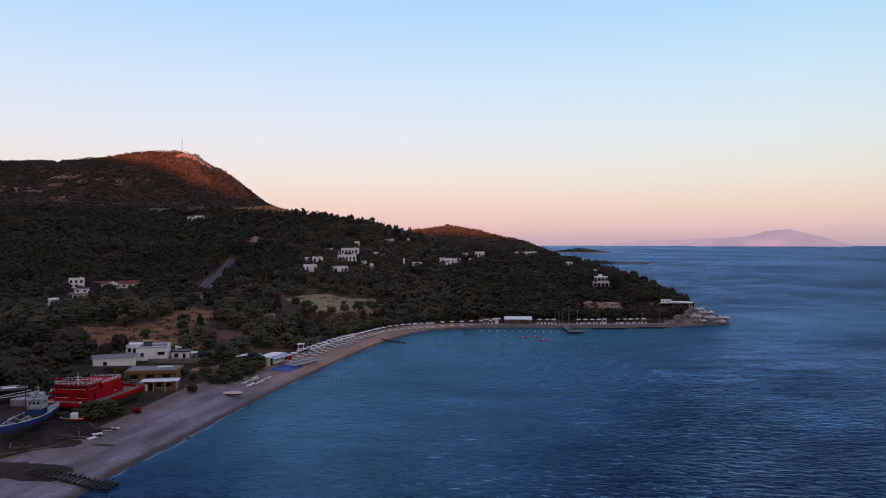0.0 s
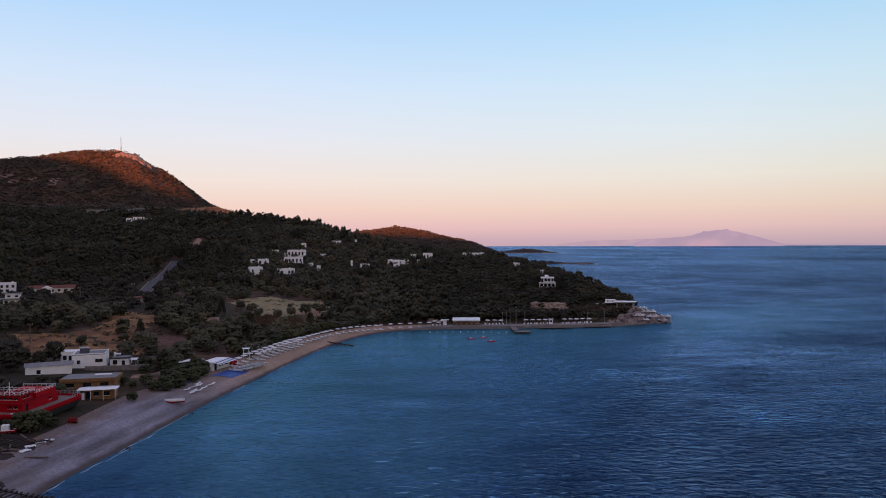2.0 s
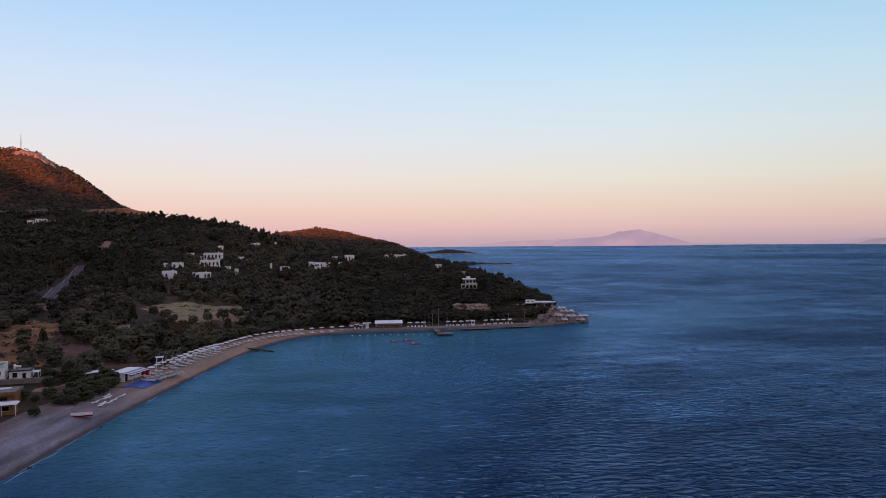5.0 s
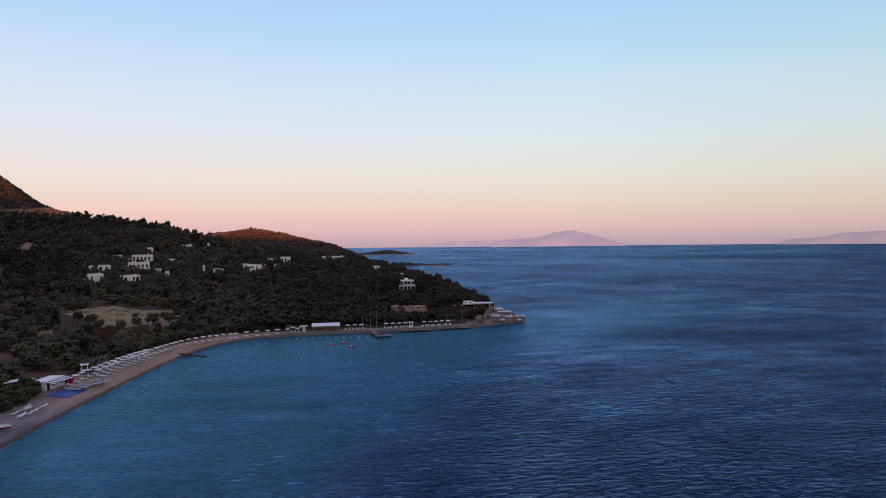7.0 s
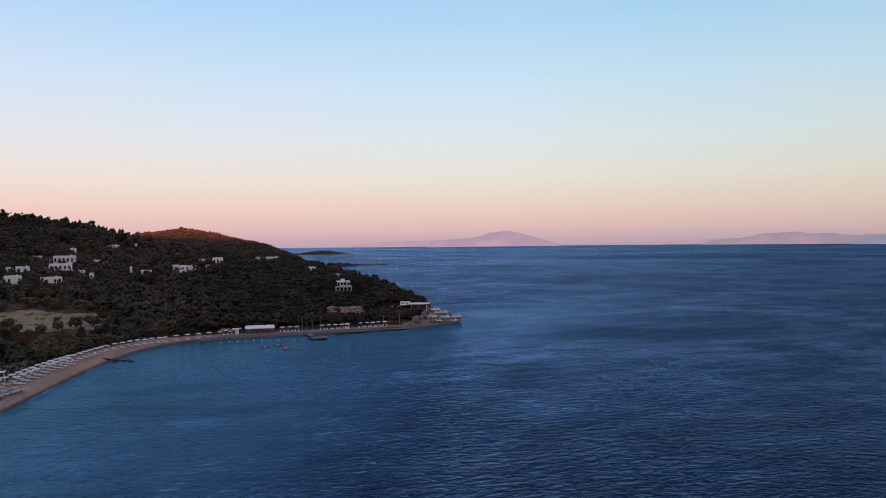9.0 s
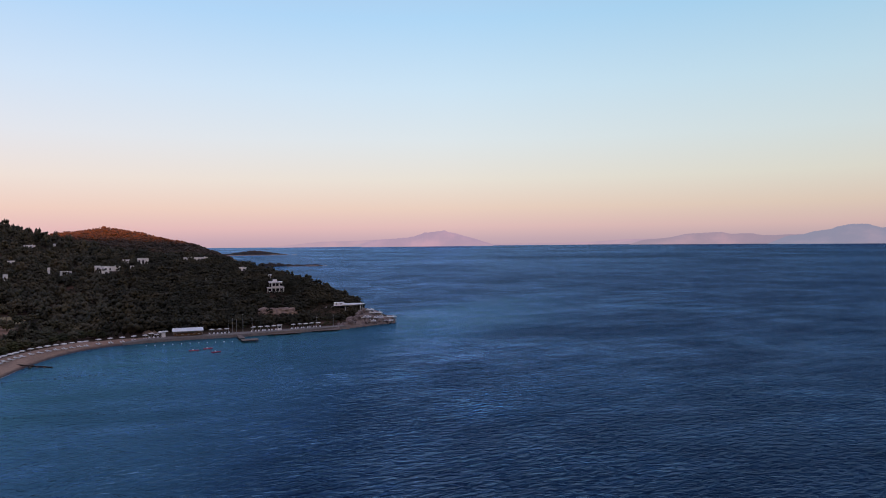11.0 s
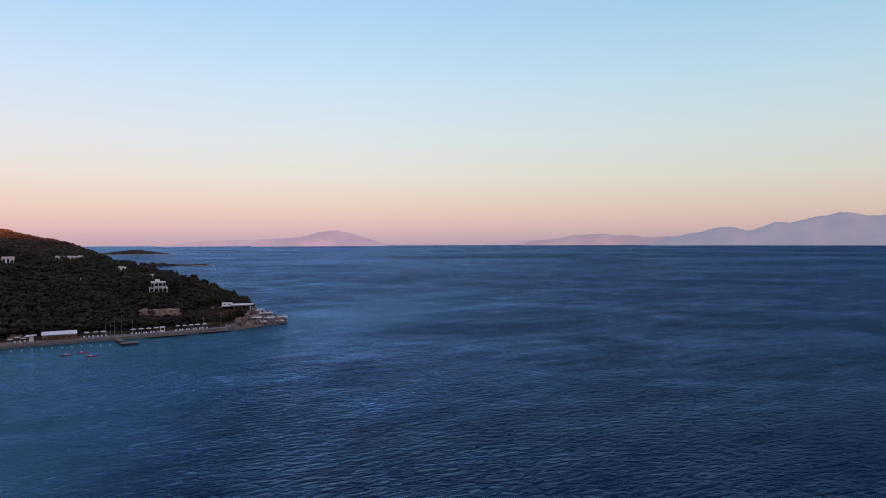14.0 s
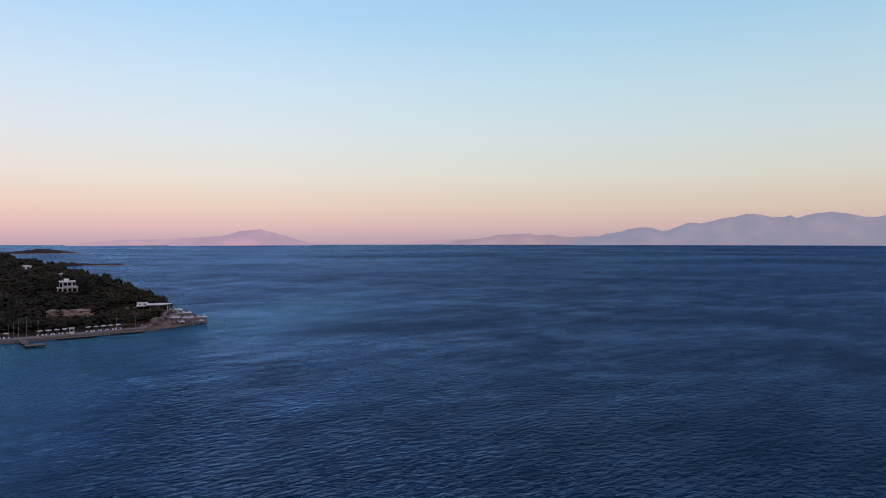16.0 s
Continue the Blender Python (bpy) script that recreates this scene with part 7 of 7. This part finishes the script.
lattice("pylon", -191.4, 348.4, land(-191.4, 348.4), 13, 1.1, 0.35, "dark lattice steel power pylon among trees", "pylon", M["dark_steel"])
ax, ay = 1795 * math.sin(radians(-20.25)), 1795 * math.cos(radians(-20.25))
m_ = lattice("radio_mast", ax, ay, land(ax, ay), 34, 1.2, 0.5, "slender radio mast on the summit", "mast", M["dark_steel"], 12)
part("equipment_hut", boxes((-9, -3, -3, 3, -2, 5.0)), M["cream"], m_, "pale equipment hut")
M["pale_rock"] = worn("pale_rock", (0.30, 0.195, 0.15), 0.95, grain=0.10, amount=0.55)
for az_, r_, a_, b_ in ((-20.5, 1742, 9, 16), (-20.1, 1756, 8, 26), (-19.85, 1746, 7, 20), (-19.55, 1758, 9, 30), (-19.25, 1748, 8, 26), (-18.95, 1757, 9, 32), (-18.65, 1746, 7, 24), (-18.4, 1756, 8, 30), (-19.3, 1722, 6, 10), (-18.8, 1718, 7, 9), (-18.3, 1728, 6, 14)):
    patch("summit_rock", r_ * math.sin(radians(az_)), r_ * math.cos(radians(az_)), a_, b_, 19, M["pale_rock"], "bare pale rock below the summit", "rock", 2.5)

# green scrub on the bank between the promenade and the pines
p = scatter(1500, 9.5, 19.2, 325, 385)
a, r, d, z = place_kind(p)
p = p[(d > 9) & (d < 30) & (wave2(p[:, 0], p[:, 1], 9, 2.2) > -0.3)]
size = rng.uniform(0.9, 2.3, len(p))
woods("bank_scrub", p, size, size * rng.uniform(0.5, 0.75, len(p)), low_shapes, M["tamarisk"], "low green scrub on the bank above the promenade", "shrubs")

p = scatter(2600, 9.5, 17.6, 335, 420)
a, r, d, z = place_kind(p)
p = p[open_ground(p, 1.05) & (d > 9)]
size = rng.uniform(1.2, 2.8, len(p))
woods("bank_bushes", p, size, size * rng.uniform(0.45, 0.65, len(p)), low_shapes, M["pine_head"], "dark green bushes on the open bank", "shrubs")

# ---- single trees of the low ground ----
def build_tree(kind, rnd, material, label, category, group):
    t = thing("tree", 0, 0, -60, 0, label, category, group)
    bm = B()
    lean = [rnd.uniform(-0.05, 0.05), rnd.uniform(-0.05, 0.05)]
    rod(bm, (0, 0, -0.1), (lean[0], lean[1], 0.34), 0.045, 0.03, 7)
    for i in range(5):
        a_ = i * 1.26 + rnd.uniform(-0.3, 0.3)
        q_ = rnd.uniform(0.16, 0.28)
        rod(bm, (lean[0], lean[1], 0.26 + 0.03 * i), (q_ * math.cos(a_), q_ * math.sin(a_), rnd.uniform(0.5, 0.7)), 0.022, 0.008, 5)
    part("trunk", bm, M["bark"], t)
    v, f = crown_shape(70, 520, kind, rnd, 0.62)
    me = mesh_of("crown", v, f)
    me.attributes.new("tint", "FLOAT", "POINT").data.foreach_set("value", np.full(len(v), rnd.uniform(0, 1), np.float32))
    part("crown", me, material, t)
    return t


rnd = np.random.default_rng(11)
TREES = {"olive": [build_tree("round", rnd, M["olive"], "rounded grey-green olive tree on dry ground", "olive tree", "olive trees") for _ in range(5)],
         "tamarisk": [build_tree("round", rnd, M["tamarisk"], "bushy green tamarisk behind the beach", "tamarisk", "tamarisks") for _ in range(4)],
         "dark": [build_tree("round", rnd, M["olive_dark"], "dark bushy tree at the back of the boatyard", "tree", "trees round the yard") for _ in range(4)],
         "pine": [build_tree("pine", rnd, M["pine"], "dark green pine on the low ground", "pine tree", "pine trees") for _ in range(4)]}
used = {k_: 0 for k_ in TREES}


def plant(kind, x, y, width, tall, sink=0.0):
    group = TREES[kind]
    src = group[used[kind] % len(group)]
    m = pose(x, y, land(x, y) - sink, 0, 0, random.uniform(0, 360))
    ob = src if used[kind] < len(group) else copy_thing(src, m)
    ob.matrix_world = m @ Matrix.Diagonal((width, width, tall, 1))
    used[kind] += 1


# tamarisks behind the beach, round the boats and huts
for x, y, w, t_ in [(-60.5, 185, 4.6, 3.2), (-59, 188.5, 5.4, 3.8), (-57.5, 185.5, 4, 2.6), (-57, 192, 5.4, 4.2), (-60, 194, 5.6, 4.4), (-55.5, 197, 5.4, 4.2), (-58.5, 199, 5.6, 4.6), (-54.6, 201.5, 4.4, 3.8), (-57.5, 204, 5.4, 4.4), (-55.4, 189.5, 4, 2.8),
                    (-53.6, 196.5, 3.6, 2.6), (-63.5, 208, 6, 5), (-54.6, 208.6, 5.2, 3.9), (-57.0, 211.5, 5.4, 4.4), (-53.4, 205.2, 4.6, 3.2), (-65, 192, 4, 3), (-70, 190.5, 3, 2.4), (-66.5, 187, 2.6, 2.2),
                    (-81.5, 146.6, 3.4, 1.7), (-79, 146.0, 3.6, 1.8), (-76.3, 146.2, 4.2, 2.8), (-73.6, 146.8, 5.0, 4.6), (-71.4, 148.8, 5.0, 4.6), (-72.2, 146.2, 4.0, 3.0), (-70.3, 151.6, 3.2, 1.9), (-77.5, 144.6, 3, 1.6),
                    (-91, 174, 6, 3.6), (-87.5, 177, 6, 3.6), (-84, 179.5, 5, 3.0), (-81, 177, 5, 2.8), (-95, 178, 6, 4), (-99, 172, 7, 5), (-93, 168, 6, 4), (-97, 163, 6, 5), (-102, 168, 7, 6), (-86.0, 188.5, 4, 2.4), (-90, 189, 4, 2.2),
                    (-62.0, 173.5, 3.2, 2.6), (-77.5, 170.5, 3.6, 2.6), (-70.5, 209, 5, 4), (-66, 214, 6, 5), (-69, 203.5, 4, 3), (-104, 155, 6, 5), (-108, 160, 7, 6), (-103, 188, 7, 6), (-108, 180, 7, 6), (-110, 171, 7, 6)]:
    plant("dark" if x < -83 and y < 192 else "tamarisk", x, y, w, t_)
# a hedge of trees along the back of the bathing beach
b_ = -11.6
while b_ < 0.5:
    x, y, z = at(b_, float(np.interp(b_, [-12, -8, -5.5, -3, 0.5], [33, 36, 31, 20, 14])) + random.uniform(0, 4))
    plant("tamarisk" if random.random() < 0.6 else "olive", x, y, random.uniform(4.5, 6.5), random.uniform(3.4, 5.0))
    b_ += 0.62
# olives of the low ground, nearest first
p = scatter(3000, -33, -3, 185, 345)
a, r, d, z = place_kind(p)
ok = (d > beach_width(a) + 6) & ~open_ground(p, 1.02) & (road_gap(p) > 6)
p = p[ok]
keep, grid = [], set()
for x, y in p:
    cell = (round(x / 5.2), round(y / 6.0))
    if cell not in grid and wave2(x, y, 45, 2.5) > -0.55:
        grid.add(cell)
        keep.append((x, y))
for x, y in keep[:235]:
    k_ = random.random()
    if k_ < 0.08 or (x > -70 and k_ < 0.15):
        plant("pine", x, y, random.uniform(4, 6), random.uniform(5, 8))
    else:
        w = random.uniform(4.8, 7.6)
        plant("dark" if x < -88 and y < 236 else "olive", x, y, w, w * random.uniform(0.8, 1.05))

# pines before the villa
for x, y, w, t_ in [(95.6, 395.0, 4.4, 6.8), (98.8, 398.0, 4.5, 7.5), (82.5, 399.5, 4.6, 8.0)]:
    plant("pine", x, y, w, t_)
# brown reeds in the hollow between the field and the beach
M["reed"] = foliage("dry_reeds", [(0.075, 0.046, 0.024), (0.105, 0.066, 0.032), (0.060, 0.046, 0.022), (0.088, 0.050, 0.030)])
reed_shapes = [crown_shape(5, 14, "pine", rng, 0.9) for _ in range(5)]
p = scatter(3400, -14, -5, 285, 330)
u, v = (p[:, 0] + 53) / 16, (p[:, 1] - 306) / 15
p = p[(u * u + v * v < 1 + 0.3 * wave2(p[:, 0], p[:, 1], 11, 2.0))]
size = rng.uniform(0.9, 2.0, len(p))
woods("reeds", p, size, rng.uniform(1.6, 3.4, len(p)), reed_shapes, M["reed"], "tall dry brown reeds behind the beach", "reeds")
# trees standing in the open fields
for x, y, w, t_ in [(-47, 338, 5.5, 4.6), (-41, 345, 7.5, 6.2), (-35, 352, 6.5, 5.4), (-52, 330, 5, 4), (-66, 341, 6, 4.6), (-73, 350, 5.5, 4.4), (-51, 362, 3.2, 3.0), (-33, 372, 6, 5), (-38, 362, 5, 4.2), (-60, 325, 6, 4.6),
                    (-97, 262, 5.5, 4.5), (-101, 275, 6, 5), (-92, 250, 4.5, 3.4), (-118, 232, 4, 2.8), (-103, 243, 4.5, 3.2)]:
    plant("olive", x, y, w, t_)
# low shrubs dotted over the dry fields
p = scatter(14000, -34, -3, 200, 420)
ok = np.zeros(len(p), bool)
for x, y, a_, b_, turn in CLEAR[:5]:
    c_, s_ = math.cos(radians(turn)), math.sin(radians(turn))
    dx, dy = p[:, 0] - x, p[:, 1] - y
    ok |= ((dx * c_ + dy * s_) / a_) ** 2 + ((-dx * s_ + dy * c_) / b_) ** 2 < 1.2
p = p[ok & (wave2(p[:, 0], p[:, 1], 17, 3.1) > np.where(p[:, 0] > -85, 0.55, 0.15))]
size = rng.uniform(0.6, 2.0, len(p))
woods("field_scrub", p, size, size * rng.uniform(0.5, 0.8, len(p)), low_shapes, M["scrub"], "low brownish shrubs dotted over dry grass", "shrubs")
